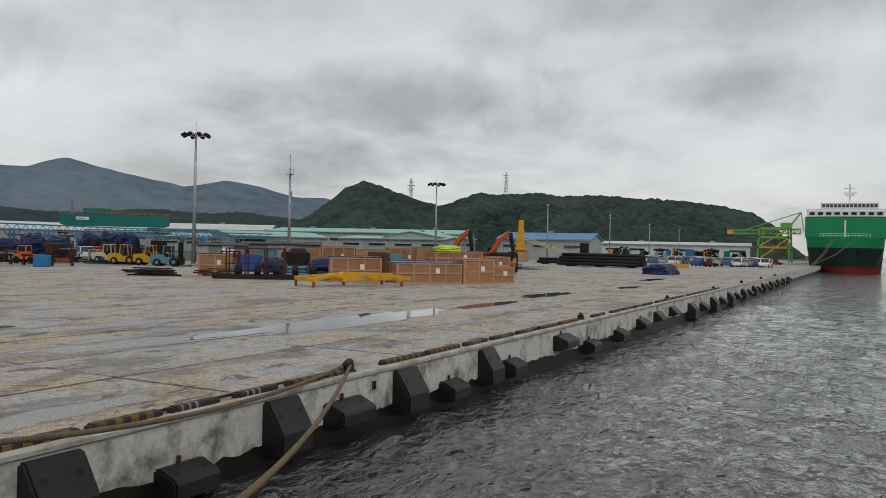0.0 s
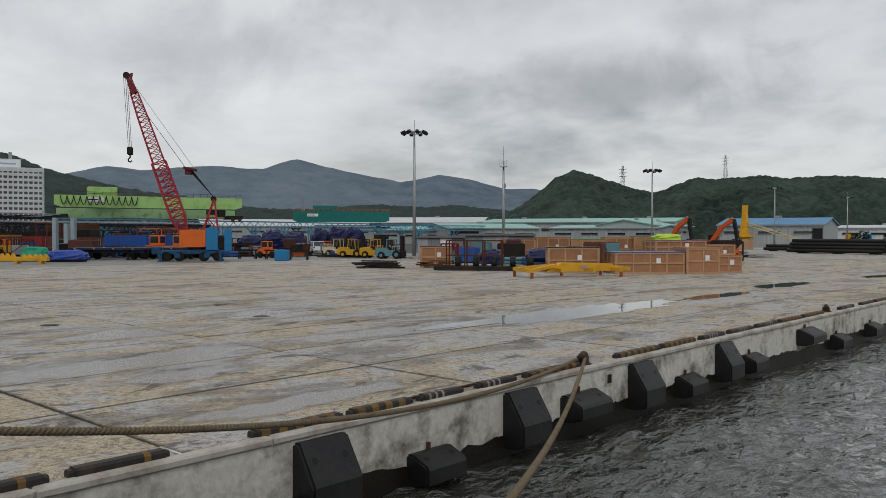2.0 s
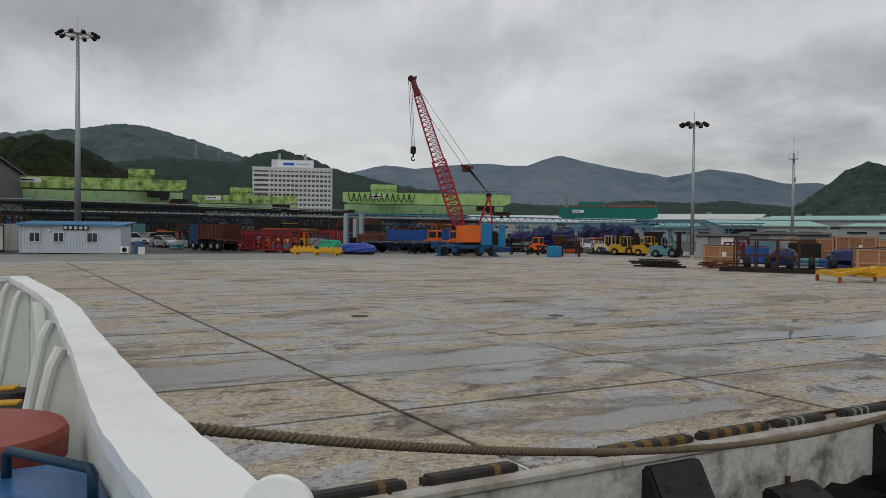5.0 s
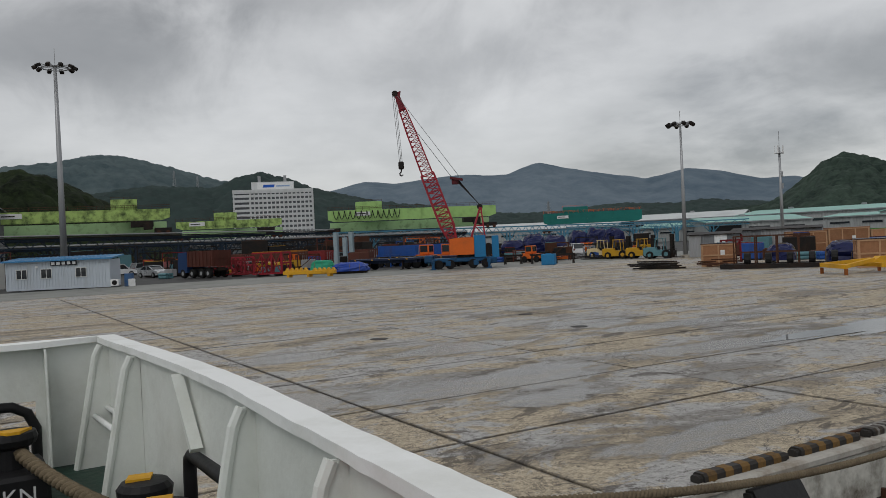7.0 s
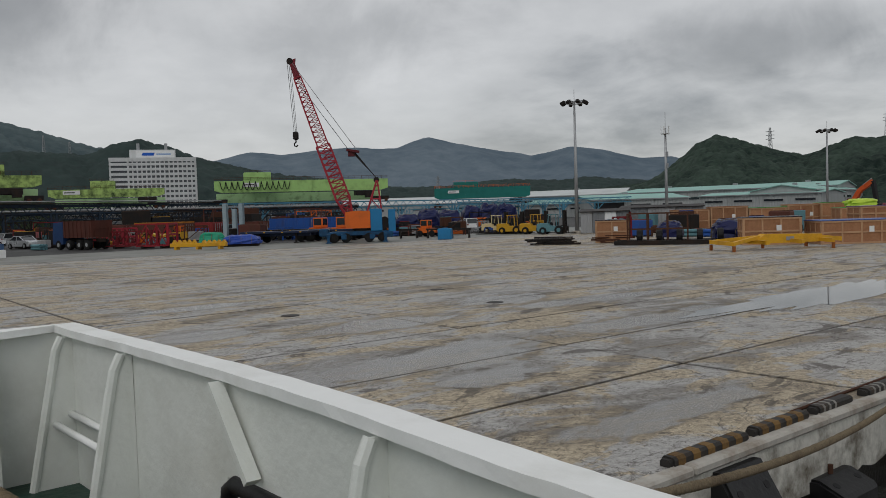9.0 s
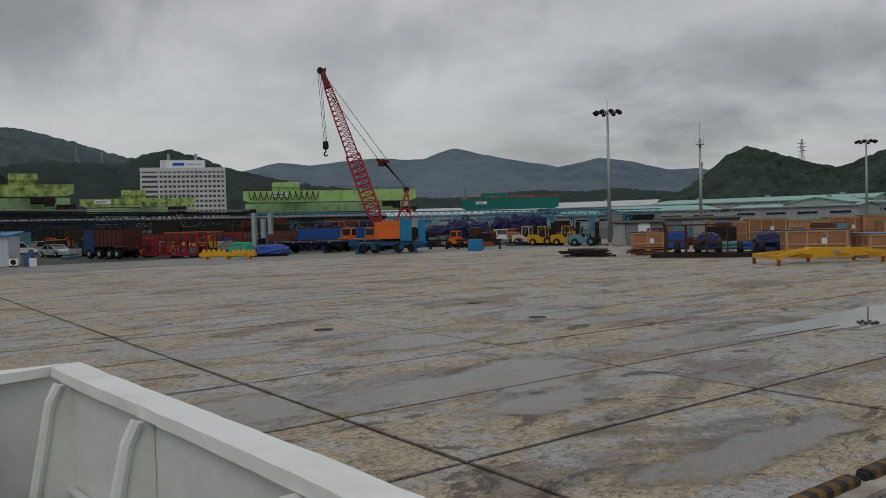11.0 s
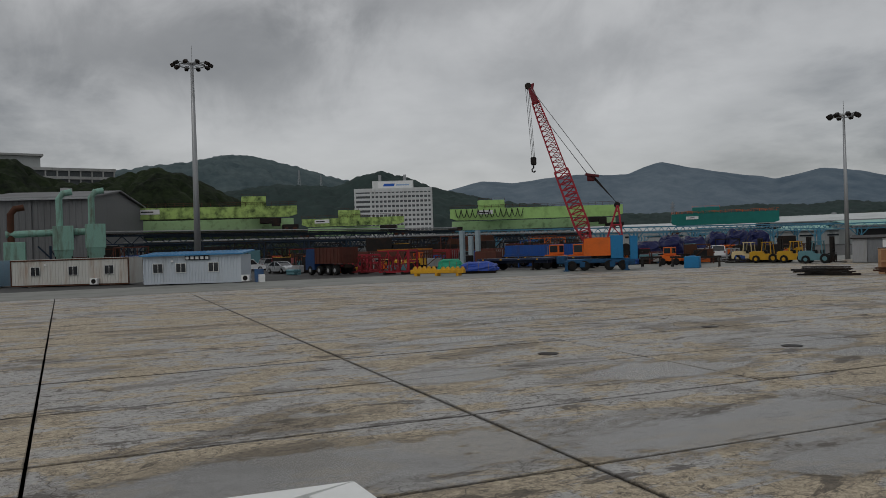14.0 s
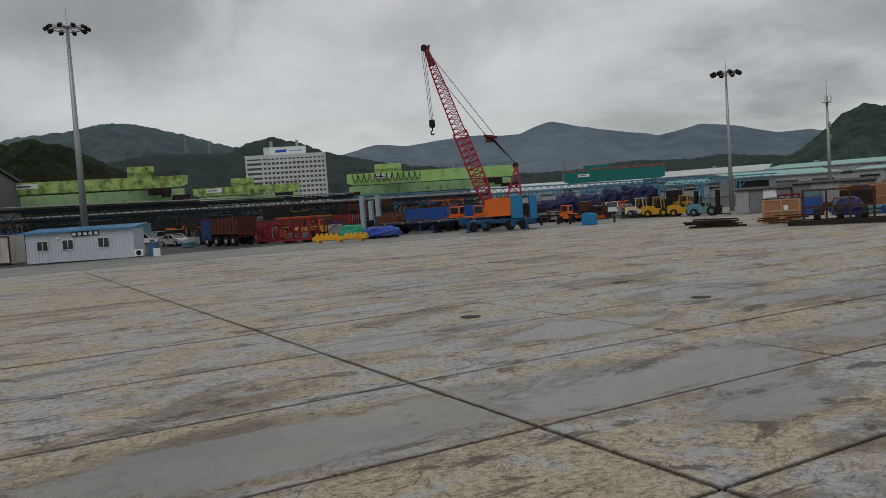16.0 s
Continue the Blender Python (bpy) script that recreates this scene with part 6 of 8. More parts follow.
def spreader(x, y, rz):
    """A yellow lifting spreader: boxed main beam with splayed end frames."""
    t = thing("lifting_spreader", "yellow painted steel lifting spreader frame lying on the apron", "spreader frame", pose(x, y, 0, 0, 0, rz))
    part("main_beam", Mesh().prism([(-1.5, 0.35), (3.0, 0.35), (3.0, 0.80), (-0.7, 0.90)], -0.2, 0.35), YELLOW, t)
    part("main_beam", Mesh().bar((-3.4, 1.2, 0.5), (-1.0, 0.3, 0.72), 0.2, 0.2).bar((-3.4, -1.3, 0.45), (-1.0, 0.0, 0.72), 0.2, 0.2), YELLOW, t)
    for k in (-3.3, -1.2, 1.0, 2.9):
        part("cross_beam", Mesh().bar((k, -1.3, 0.45), (k, 1.2, 0.5), 0.22, 0.22), YELLOW, t)
        part("brace", Mesh().bar((-3.3, 1.2, 0.45), (-1.2, -1.2, 0.5), 0.15), YELLOW, t)
    part("end_arm", Mesh().bar((3.0, 0.1, 0.6), (4.4, 0.1, 0.45), 0.25, 0.25), YELLOW, t)
    for k, s in ((-3.3, -1.3), (-3.3, 1.2), (2.9, -1.3), (2.9, 1.2), (0, 1.15)):
        part("foot", Mesh().box((k, s, 0.16), (0.14, 0.14, 0.34)), mat("rusty_foot", (0.25, 0.08, 0.02), 0.7), t, "rust-stained foot")
    part("data_plate", Mesh().box((0.9, -0.215, 0.6), (0.5, 0.02, 0.22)), GREY, t, "grey data plate")
    return t


spreader(-24.7, 44.0, 62)


def pipe_rack(x, y, rz):
    t = thing("steel_rack", "rusty open steel rack with black flanges on a long skid", "rack", pose(x, y, 0, 0, 0, rz))
    m = Mesh()
    for k in range(4):
        for s in (0, 1.6):
            m.bar((k * 1.35, s, 0.3), (k * 1.35, s, 2.2), 0.10)
        m.bar((k * 1.35, 0, 2.2), (k * 1.35, 1.6, 2.2), 0.08)
    for s in (0, 1.6):
        m.bar((0, s, 2.2), (4.05, s, 2.2), 0.09)
        m.bar((0, s, 1.1), (4.05, s, 1.1), 0.07)
    part("frame", m, RUST, t)
    part("skid", Mesh().box((3.2, -0.2, 0.18), (8.2, 0.4, 0.30)).box((3.2, 1.6, 0.18), (8.2, 0.4, 0.30)), DARK_STEEL, t, "oily black skid beams")
    for k in range(5):
        part("flange", Mesh().wheel((0.8 + 1.35 * k, 0.6, 0.62), 0.48 - 0.03 * (k % 2), 0.4, 14, "x"), BLACK, t, "black coated flange")
    return t


pipe_rack(*polar(42.2, 60, SHIP_MID), 34)
crate(*polar(42.9, 66, SHIP_MID), 40, 2.4, 2.0, 1.7, "dark brown timber box beside the rusty rack", cover=BLACK_SHEET)


def timber_pile(x, y, rz, n, L, label, material):
    t = thing("timber_pile", label, "pile", pose(x, y, 0, 0, 0, rz))
    rnd = random.Random(n)
    for i in range(n):
        z = 0.09 + 0.16 * (i // max(1, n // 3))
        part("beam", Mesh().box((rnd.uniform(-0.8, 0.8), -1 + 2.2 * (i % max(1, n // 3)) / max(1, n // 3), z), (L * rnd.uniform(0.45, 1.0), rnd.uniform(0.10, 0.20), rnd.uniform(0.08, 0.14)), rnd.uniform(-28, 28), 0.01), material, t)


timber_pile(*polar(46.8, 65, SHIP_MID), 38, 20, 3.6, "low pile of oily black beams on the ground", DARK_STEEL)
timber_pile(*polar(42.9, 65, SHIP_MID), 50, 7, 3.0, "small pile of rusty steel offcuts", RUST)
timber_pile(*polar(47.0, 92), 60, 6, 6.0, "black beams lying on the ground", DARK_STEEL)
timber_pile(*polar(25.0, 92, SHIP_MID), 60, 16, 5.0, "low stack of grey-black steel frames", GREY)
timber_pile(*polar(23.2, 98, SHIP_MID), 60, 16, 5.0, "low stack of grey-black steel frames", DARK_STEEL)
timber_pile(*polar(21.2, 104, SHIP_MID), 60, 12, 5.0, "low stack of dark steel frames", GREY)


def truck(x, y, rz, body, cab_mat, label, L=7.0, H=2.0):
    """A tipper lorry, cab to local +x."""
    t = thing("tipper_truck", label, "truck", pose(x, y, 0, 0, 0, rz))
    part("tub", Mesh().prism([(-L / 2, 1.25), (L / 2 - 1.6, 1.25), (L / 2 - 1.6, 1.25 + H), (-L / 2 - 0.1, 1.25 + H)], -1.22, 1.22), body, t, "rust-brown tipper body")
    for k in range(7):
        for s in (-1.25, 1.25):
            part("rib", Mesh().box((-L / 2 + 0.3 + k * (L - 2.2) / 6, s, 1.25 + H / 2), (0.12, 0.08, H)), body, t)
    part("tail_rib", Mesh().box((-L / 2 - 0.08, 0, 1.25 + H * 0.55), (0.08, 2.4, 0.12)).box((-L / 2 - 0.08, -0.8, 1.25 + H * 0.5), (0.08, 0.12, H)).box((-L / 2 - 0.08, 0.8, 1.25 + H * 0.5), (0.08, 0.12, H)), body, t)
    part("chassis", Mesh().box((0, 0, 0.95), (L, 0.9, 0.35)), DARK_STEEL, t)
    c = part("cab", Mesh().prism([(L / 2 - 1.5, 0.6), (L / 2 + 0.35, 0.6), (L / 2 + 0.35, 1.8), (L / 2 + 0.15, 2.9), (L / 2 - 1.5, 2.95)], -1.2, 1.2), cab_mat, t)
    part("windscreen", Mesh().box((L / 2 + 0.28, 0, 2.3), (0.05, 2.1, 0.8), ry=-10), GLASS, c, "dark windscreen")
    part("side_window", Mesh().box((L / 2 - 0.5, -1.21, 2.3), (0.9, 0.03, 0.7)), GLASS, c)
    for wx in (-L / 2 + 0.9, -L / 2 + 2.2, L / 2 - 2.4, L / 2 - 0.6):
        for s in (-1.0, 1.0):
            w = part("wheel", Mesh().wheel((wx, s, 0.52), 0.52, 0.45), TYRE, t)
            part("hub", Mesh().wheel((wx, s + math.copysign(0.13, s), 0.52), 0.24, 0.2, 10), GREY, w)
    part("rear_lamp", Mesh().box((-L / 2 - 0.05, -0.9, 1.0), (0.06, 0.3, 0.14)).box((-L / 2 - 0.05, 0.9, 1.0), (0.06, 0.3, 0.14)), RED, t)
    return t


CONT_BLUE = mat("container_blue", (0.02, 0.08, 0.30), 0.5, dirt=(0.06, 0.05, 0.06), dirt_amt=0.4, streak=True)
RUST_TUB = mat("rust_brown_tub", (0.085, 0.028, 0.02), 0.7, var=0.2, dirt=(0.04, 0.02, 0.015), dirt_amt=0.5, streak=True)
truck(*polar(75.2, 91), 199, RUST_TUB, mat("navy_cab_paint", (0.012, 0.04, 0.12), 0.4), "rust-brown tipper lorry with blue cab", 6.4, 1.75)


def lattice_section(x, y, rz, L, w, material, label, z=0.25):
    t = thing("lattice_section", label, "steel frame", pose(x, y, z, 0, 0, rz))
    part("lattice", lattice(Mesh(), (0, 0, w / 2), (L, 0, w / 2), w, w, max(3, int(L / w * 1.2)), 0.13, 0.08), material, t)
    part("end_frame", Mesh().box((L, 0, w / 2), (0.16, w + 0.25, 0.2)).box((L, -w / 2, w / 2), (0.18, 0.22, w)).box((L, w / 2, w / 2), (0.18, 0.22, w)).box((L, 0, w), (0.18, w, 0.2)).box((L, 0, 0.1), (0.18, w, 0.2)), material, t)
    for k in (0.2, 0.8):
        part("bearer", Mesh().box((L * k, 0, -0.13), (0.25, w * 1.2, 0.26)), DARK_STEEL, t)


lattice_section(*polar(73.6, 90), 42, 5.2, 1.5, RED, "red painted lattice boom section stored on bearers")
lattice_section(*polar(71.6, 86), 46, 3.4, 2.2, RED_BRIGHT, "bright red lattice frame stored on bearers")
lattice_section(*polar(74.8, 98), 20, 7.0, 1.8, CRANE_RED, "dull red lattice section behind other frames")


def yellow_saddle(x, y, rz):
    t = thing("pipe_saddle", "low yellow steel beam with a toothed upper edge", "steel beam", pose(x, y, 0, 0, 0, rz))
    part("beam", Mesh().box((0, 0, 0.42), (5.6, 0.5, 0.34), bev=0.02), YELLOW, t)
    for k in range(5):
        part("saddle", Mesh().prism([(-2.4 + k * 0.5 - 0.2, 0.59), (-2.4 + k * 0.5 + 0.2, 0.59), (-2.4 + k * 0.5, 0.92)], -0.2, 0.2), YELLOW, t)
        part("saddle", Mesh().prism([(0.6 + k * 0.5 - 0.2, 0.59), (0.6 + k * 0.5 + 0.2, 0.59), (0.6 + k * 0.5, 0.85)], -0.2, 0.2), YELLOW, t)
    for k in (-2.2, 0, 2.2):
        part("leg", Mesh().box((k, 0, 0.13), (0.25, 0.7, 0.26)), YELLOW, t)


yellow_saddle(*polar(67.8, 76), 40)


def flatbed(x, y, rz, L, deck_mat, label, load=None):
    t = thing("flatbed_trailer", label, "trailer", pose(x, y, 0, 0, 0, rz))
    part("bed", Mesh().box((0, 0, 1.15), (L, 2.5, 0.22), bev=0.02).box((0, -0.5, 0.9), (L, 0.16, 0.35)).box((0, 0.5, 0.9), (L, 0.16, 0.35)), deck_mat, t)
    for wx in (-L / 2 + 0.8, -L / 2 + 2.0):
        for s in (-0.95, 0.95):
            part("wheel", Mesh().wheel((wx, s, 0.48), 0.48, 0.42), TYRE, t)
    for s in (-0.7, 0.7):
        part("landing_leg", Mesh().box((L / 2 - 1.6, s, 0.5), (0.16, 0.16, 1.0)).box((L / 2 - 1.6, s, 0.04), (0.4, 0.4, 0.08)), DARK_STEEL, t)
    for s in (-1.27, 1.27):
        for k in range(4):
            part("side_marker", Mesh().box((-L / 2 + 0.8 + k * (L - 1.6) / 3, s, 1.15), (0.2, 0.02, 0.1)), YELLOW, t)
    return t


DARK_BLUE = mat("dark_blue_bed", (0.015, 0.025, 0.06), 0.5, dirt=(0.03, 0.03, 0.03), dirt_amt=0.5)
flatbed(*polar(62.3, 86), 34, 8.0, DARK_BLUE, "dark blue flatbed trailer on its landing legs")
flatbed(*polar(58.6, 87), 36, 8.0, DARK_BLUE, "dark blue flatbed trailer parked by the crane")
flatbed(*polar(60.6, 96), 36, 9.0, DARK_STEEL, "black flatbed trailer behind")


def box_container(x, y, rz, L, H, material, label, z=0.0, W=2.4):
    t = thing("shipping_container", label, "container", pose(x, y, z, 0, 0, rz))
    m = Mesh().box((L / 2, W / 2, H / 2), (L - 0.04, W - 0.08, H - 0.04))
    corrugated(m, 0.1, L - 0.1, 0.1, H - 0.1, -0.005)
    part("body", m, material, t)
    for xx in (0.06, L - 0.06):
        for yy in (0.04, W - 0.04):
            part("corner_post", Mesh().box((xx, yy, H / 2), (0.14, 0.14, H)), material, t)
    part("door", Mesh().box((L + 0.02, W / 2, H / 2), (0.05, W - 0.2, H - 0.2), bev=0.01), material, t)
    for k in (0.5, 1.0, 1.4, 1.9):
        part("lock_bar", Mesh().tube([(L + 0.07, k, 0.2), (L + 0.07, k, H - 0.2)], 0.025, 6), GALV, t)


CONT_RED = mat("container_red", (0.22, 0.03, 0.03), 0.55, dirt=(0.1, 0.03, 0.02), dirt_amt=0.5, streak=True)
CONT_BROWN = mat("container_brown", (0.10, 0.035, 0.025), 0.6, dirt=(0.05, 0.03, 0.02), dirt_amt=0.5, streak=True)
for yaw, d, L, H, m, lab, z in ((63.0, 102, 6, 2.6, CONT_BLUE, "blue shipping container among parked trailers", 0), (60.6, 104, 5, 2.6, CONT_BLUE, "blue shipping container behind the flatbeds", 0), (72.2, 112, 8, 2.4, CONT_BROWN, "brown container behind the red frames", 0), (75.5, 116, 7, 2.4, CONT_BROWN, "brown container in the yard", 0), (72.0, 112, 7.5, 2.6, mat("container_orange", (0.34, 0.13, 0.015), 0.55, dirt=(0.2, 0.08, 0.03), dirt_amt=0.5, streak=True), "orange-yellow steel container behind the red frames", 0), (69.2, 112, 5.5, 2.4, CONT_RED, "dark red container behind the frames", 0), (66.3, 112, 6, 2.3, CONT_BROWN, "brown container behind the covered cargo", 0), (82.0, 150, 12, 1.6, mat("pink_red_plate", (0.42, 0.12, 0.12), 0.6, dirt=(0.2, 0.06, 0.05), dirt_amt=0.4), "faded red steel pontoon in the back of the yard", 0), (78.8, 150, 9, 1.6, mat("pink_red_plate", (0.42, 0.12, 0.12)), "faded red steel pontoon behind the lorry", 0)):
    x, y = polar(yaw, d)
    box_container(x, y, yaw - 38, L, H, m, lab, z)


def machine(x, y, rz, paint, label, cab=True, name="site_machine", scale=1.0):
    """A small wheeled yard machine with an open cab."""
    t = thing(name, label, "machine", pose(x, y, 0, 0, 0, rz) @ Matrix.Scale(scale, 4))
    part("body", Mesh().prism([(-1.6, 0.6), (1.7, 0.6), (1.8, 1.1), (0.7, 1.3), (-1.5, 1.4)], -0.8, 0.8), paint, t)
    if cab:
        c = part("cab", Mesh().box((-0.4, 0, 1.95), (1.3, 1.3, 1.2), bev=0.06), paint, t)
        part("cab_window", Mesh().box((-0.4, -0.66, 2.05), (1.0, 0.02, 0.75)), GLASS, c)
        part("cab_window", Mesh().box((0.255, 0, 2.05), (0.02, 1.0, 0.75)), GLASS, c)
    part("arm", Mesh().bar((1.2, 0, 1.1), (2.6, 0, 0.7), 0.22, 0.3), paint, t)
    part("blade", Mesh().box((2.75, 0, 0.55), (0.2, 1.9, 0.7), bev=0.04), DARK_STEEL, t)
    for wx in (-1.05, 1.1):
        for s in (-0.8, 0.8):
            part("wheel", Mesh().wheel((wx, s, 0.5), 0.5, 0.36), TYRE, t)
    return t


machine(*polar(51.6, 90), 20, ORANGE, "orange wheeled loader parked near the crane", scale=0.75)
machine(*polar(59.2, 95), 30, ORANGE, "orange machine with square cab behind the flatbed")
machine(*polar(57.5, 90), 30, ORANGE, "orange lorry-mounted machine beside the crane")
machine(*polar(61.9, 112), 30, FORK_YELLOW, "yellow machine among the stored gear")
machine(*polar(71.0, 98), 30, FORK_YELLOW, "orange-yellow machine behind the red frames", False)
machine(*polar(69.4, 99), 210, FORK_YELLOW, "yellow machine beside brown containers", False)
single("steel_tank", Mesh().box((0, 0, 0.55), (1.35, 1.0, 1.1), bev=0.05).box((0, 0, 1.13), (0.5, 0.5, 0.08)), BLUE, "small light blue steel tank on the apron", "tank", pose(*polar(50.3, 79), 0, 0, 0, 40))
for k, (yaw, d) in enumerate(((53.0, 86), (51.0, 84), (49.2, 82))):
    t = thing("steel_trestle", "black steel trestle standing in the yard", "trestle", pose(*polar(yaw, d), 0, 0, 0, 40), group="steel trestles near the crane")
    part("top_beam", Mesh().box((0, 0, 0.95), (2.2, 0.2, 0.2)), DARK_STEEL, t)
    for s in (-0.9, 0.9):
        part("leg", Mesh().bar((s, -0.35, 0), (s, 0, 0.9), 0.12).bar((s, 0.35, 0), (s, 0, 0.9), 0.12), DARK_STEEL, t)
for yaw, d, h in ((66.0, 100, 4.6), (64.9, 101, 4.6), (65.4, 106, 4.0)):
    t = thing("steel_column", "pale blue-grey steel column stored upright", "column", pose(*polar(yaw, d), 0, 0, 0, 40), group="upright steel columns")
    part("shaft", Mesh().box((0, 0, h / 2), (0.5, 0.12, h)).box((0, 0.25, h / 2), (0.5, 0.06, h)).box((0, -0.25, h / 2), (0.5, 0.06, h)), mat("column_paint", (0.30, 0.38, 0.42), 0.5), t)
    part("base_plate", Mesh().box((0, 0, 0.04), (0.9, 0.9, 0.08)), DARK_STEEL, t)


def clutter(n, yaw0, yaw1, d0, d1, seed, o=(-2.7, 0.25), tall=1.0, dark=False):
    """Stored gear too far and mixed to name: boxes, frames, coils, bundles."""
    rnd = random.Random(seed)
    paints = [DARK_STEEL, RUST, BLACK, CONT_BROWN, DARK_STEEL, RED, CONT_BLUE, TEAL_GREY, RUST, FORK_YELLOW, GREY, ORANGE]
    for i in range(n):
        yaw, d = rnd.uniform(yaw0, yaw1), rnd.uniform(d0, d1)
        m = paints[min(len(paints) - 1, int(rnd.random() ** (4.0 if dark else 1.5) * len(paints)))]
        kind = rnd.choice(("steel_box", "steel_stand", "pipe_bundle"))
        lab = {"steel_box": "painted steel box among the stored gear", "steel_stand": "open steel stand among the stored gear", "pipe_bundle": "bundle of short pipes stored in the yard"}[kind]
        t = thing(kind, lab, "stored gear", pose(*polar(yaw, d, o), 0, 0, 0, rnd.uniform(0, 90)))
        w, h = rnd.uniform(1.0, 2.8) * tall, rnd.uniform(0.6, 2.1) * tall
        if kind == "steel_box":
            part("body", Mesh().box((0, 0, h / 2 + 0.1), (w, w * 0.6, h), bev=0.05), m, t)
            part("skid", Mesh().box((0, 0, 0.05), (w, w * 0.5, 0.1)), DARK_STEEL, t)
            part("lid", Mesh().box((0, 0, h + 0.12), (w * 0.9, w * 0.5, 0.08)), rnd.choice(paints), t)
        elif kind == "steel_stand":
            q = Mesh()
            for a in (-1, 1):
                for b in (-1, 1):
                    q.bar((a * w / 2, b * w / 3, 0), (a * w / 2, b * w / 3, h), 0.13)
                q.bar((a * w / 2, -w / 3, h), (a * w / 2, w / 3, h), 0.12)
                q.bar((-w / 2, a * w / 3, h), (w / 2, a * w / 3, h), 0.12)
                q.bar((-w / 2, a * w / 3, 0.3), (w / 2, a * w / 3, h), 0.08)
            part("frame", q, m, t)
            part("load", Mesh().box((0, 0, h * 0.45), (w * 0.7, w * 0.4, h * 0.5), bev=0.04), rnd.choice(paints), t)
        else:
            for k in range(6):
                r = 0.16
                part("pipe", Mesh().tube([(-w * 0.7, (k % 3 - 1) * 0.34, r + (k // 3) * 0.32), (w * 0.7, (k % 3 - 1) * 0.34, r + (k // 3) * 0.32)], r, 10), m, t)


clutter(110, 56, 78, 94, 135, 5)
clutter(40, 45, 57, 92, 104, 6)
clutter(46, 29, 42, 72, 100, 7, SHIP_MID)
clutter(18, 22, 30, 84, 110, 8, SHIP_MID)
clutter(30, 78, 90, 96, 125, 9)
clutter(120, 56, 93, 126, 172, 10, tall=2.1, dark=True)
clutter(30, 44, 57, 110, 150, 11, tall=1.3, dark=True)


def excavator(x, y, rz, label, lift=1.0):
    t = thing("excavator", label, "excavator", pose(x, y, 0, 0, 0, rz), group="red excavators")
    for s in (-1.1, 1.1):
        part("track", Mesh().prism([(-1.9, 0.15), (-1.6, 0.0), (1.6, 0.0), (1.9, 0.15), (1.9, 0.65), (1.6, 0.85), (-1.6, 0.85), (-1.9, 0.65)], s - 0.28, s + 0.28), DARK_STEEL, t, "black crawler track")
    part("house", Mesh().prism([(-2.2, 1.0), (1.3, 1.0), (1.3, 1.6), (0.2, 2.0), (-2.2, 2.1)], -1.25, 1.25), RED, t, "red engine house")
    c = part("cab", Mesh().box((0.6, 0.75, 2.1), (1.4, 0.95, 1.5), bev=0.1), RED, t)
    part("cab_window", Mesh().box((0.6, 0.26, 2.3), (1.1, 0.02, 0.85)), GLASS, c)
    part("cab_window", Mesh().box((1.31, 0.75, 2.3), (0.02, 0.75, 0.9)), GLASS, c)
    EX = mat("excavator_orange", (0.55, 0.09, 0.02), 0.5, dirt=(0.2, 0.04, 0.02), dirt_amt=0.4)
    part("boom", Mesh().bar((0.9, -0.2, 1.7), (2.6, -0.2, 3.9), 0.45, 0.6).bar((2.6, -0.2, 3.9), (4.4, -0.2, 4.9 * lift), 0.42, 0.55), EX, t, "orange bent boom")
    part("stick", Mesh().bar((4.5, -0.2, 5.0 * lift), (5.1, -0.2, 2.2), 0.38, 0.5), BLACK, t, "black dipper arm")
    part("bucket", Mesh().prism([(4.6, 2.2), (5.5, 2.1), (5.3, 1.3), (4.7, 1.1), (4.2, 1.5)], -0.75, 0.35), BLACK, t, "black bucket")
    part("ram", Mesh().tube([(1.6, -0.2, 1.5), (2.9, -0.2, 3.4)], 0.09, 8).tube([(3.0, -0.2, 4.5), (4.3, -0.2, 5.3 * lift)], 0.08, 8), GALV, t, "hydraulic rams")
    return t


excavator(*polar(26.9, 120, SHIP_MID), -18, "red excavator with raised orange boom and black arm")
excavator(*polar(24.2, 126, SHIP_MID), -10, "red excavator parked with its arm folded")


def tower_jib(x, y):
    t = thing("pedestal_crane", "yellow pedestal crane with a folded pale jib", "crane", pose(x, y, 0))
    part("base_hut", Mesh().box((0, 0, 1.0), (2.6, 2.4, 2.0), bev=0.05), PLY_PALE, t, "pale base cabin")
    part("column", Mesh().prism([(-0.9, 2.0), (0.9, 2.0), (0.45, 6.8), (0.5, 8.6), (-0.3, 8.6), (-0.35, 6.8)], -0.5, 0.5), YELLOW, t)
    part("gallery", Mesh().box((0, 0, 2.6), (3.0, 2.4, 0.5), bev=0.05), YELLOW, t)
    part("jib", lattice(Mesh(), (0.5, 0, 5.0), (13.0, -2.0, 1.2), 0.6, 0.4, 14, 0.10, 0.06), mat("pale_jib_paint", (0.55, 0.47, 0.28), 0.5), t, "pale lattice jib")
    return t


tower_jib(*polar(21.8, 168, SHIP_MID))


def pipe_stack(x, y, rz, L, cols, rows, r):
    t = thing("pipe_stack", "stack of long black coated steel pipes", "pipe stack", pose(x, y, 0, 0, 0, rz))
    for j in range(rows):
        for i in range(cols - j):
            part("pipe", Mesh().tube([(0.15 * ((i * 7 + j * 3) % 5), (i + j * 0.5) * 2 * r, r + 0.15 + j * r * 1.74), (L + 0.15 * ((i * 5 + j) % 4), (i + j * 0.5) * 2 * r, r + 0.15 + j * r * 1.74)], r, 12), BLACK, t, smooth=True)
    for k in (0.12, 0.5, 0.88):
        part("bearer", Mesh().box((L * k, cols * r, 0.08), (0.3, cols * 2 * r, 0.16)), DARK_STEEL, t)


pipe_stack(*polar(19.2, 134, SHIP_MID), -6, 13.5, 7, 4, 0.28)
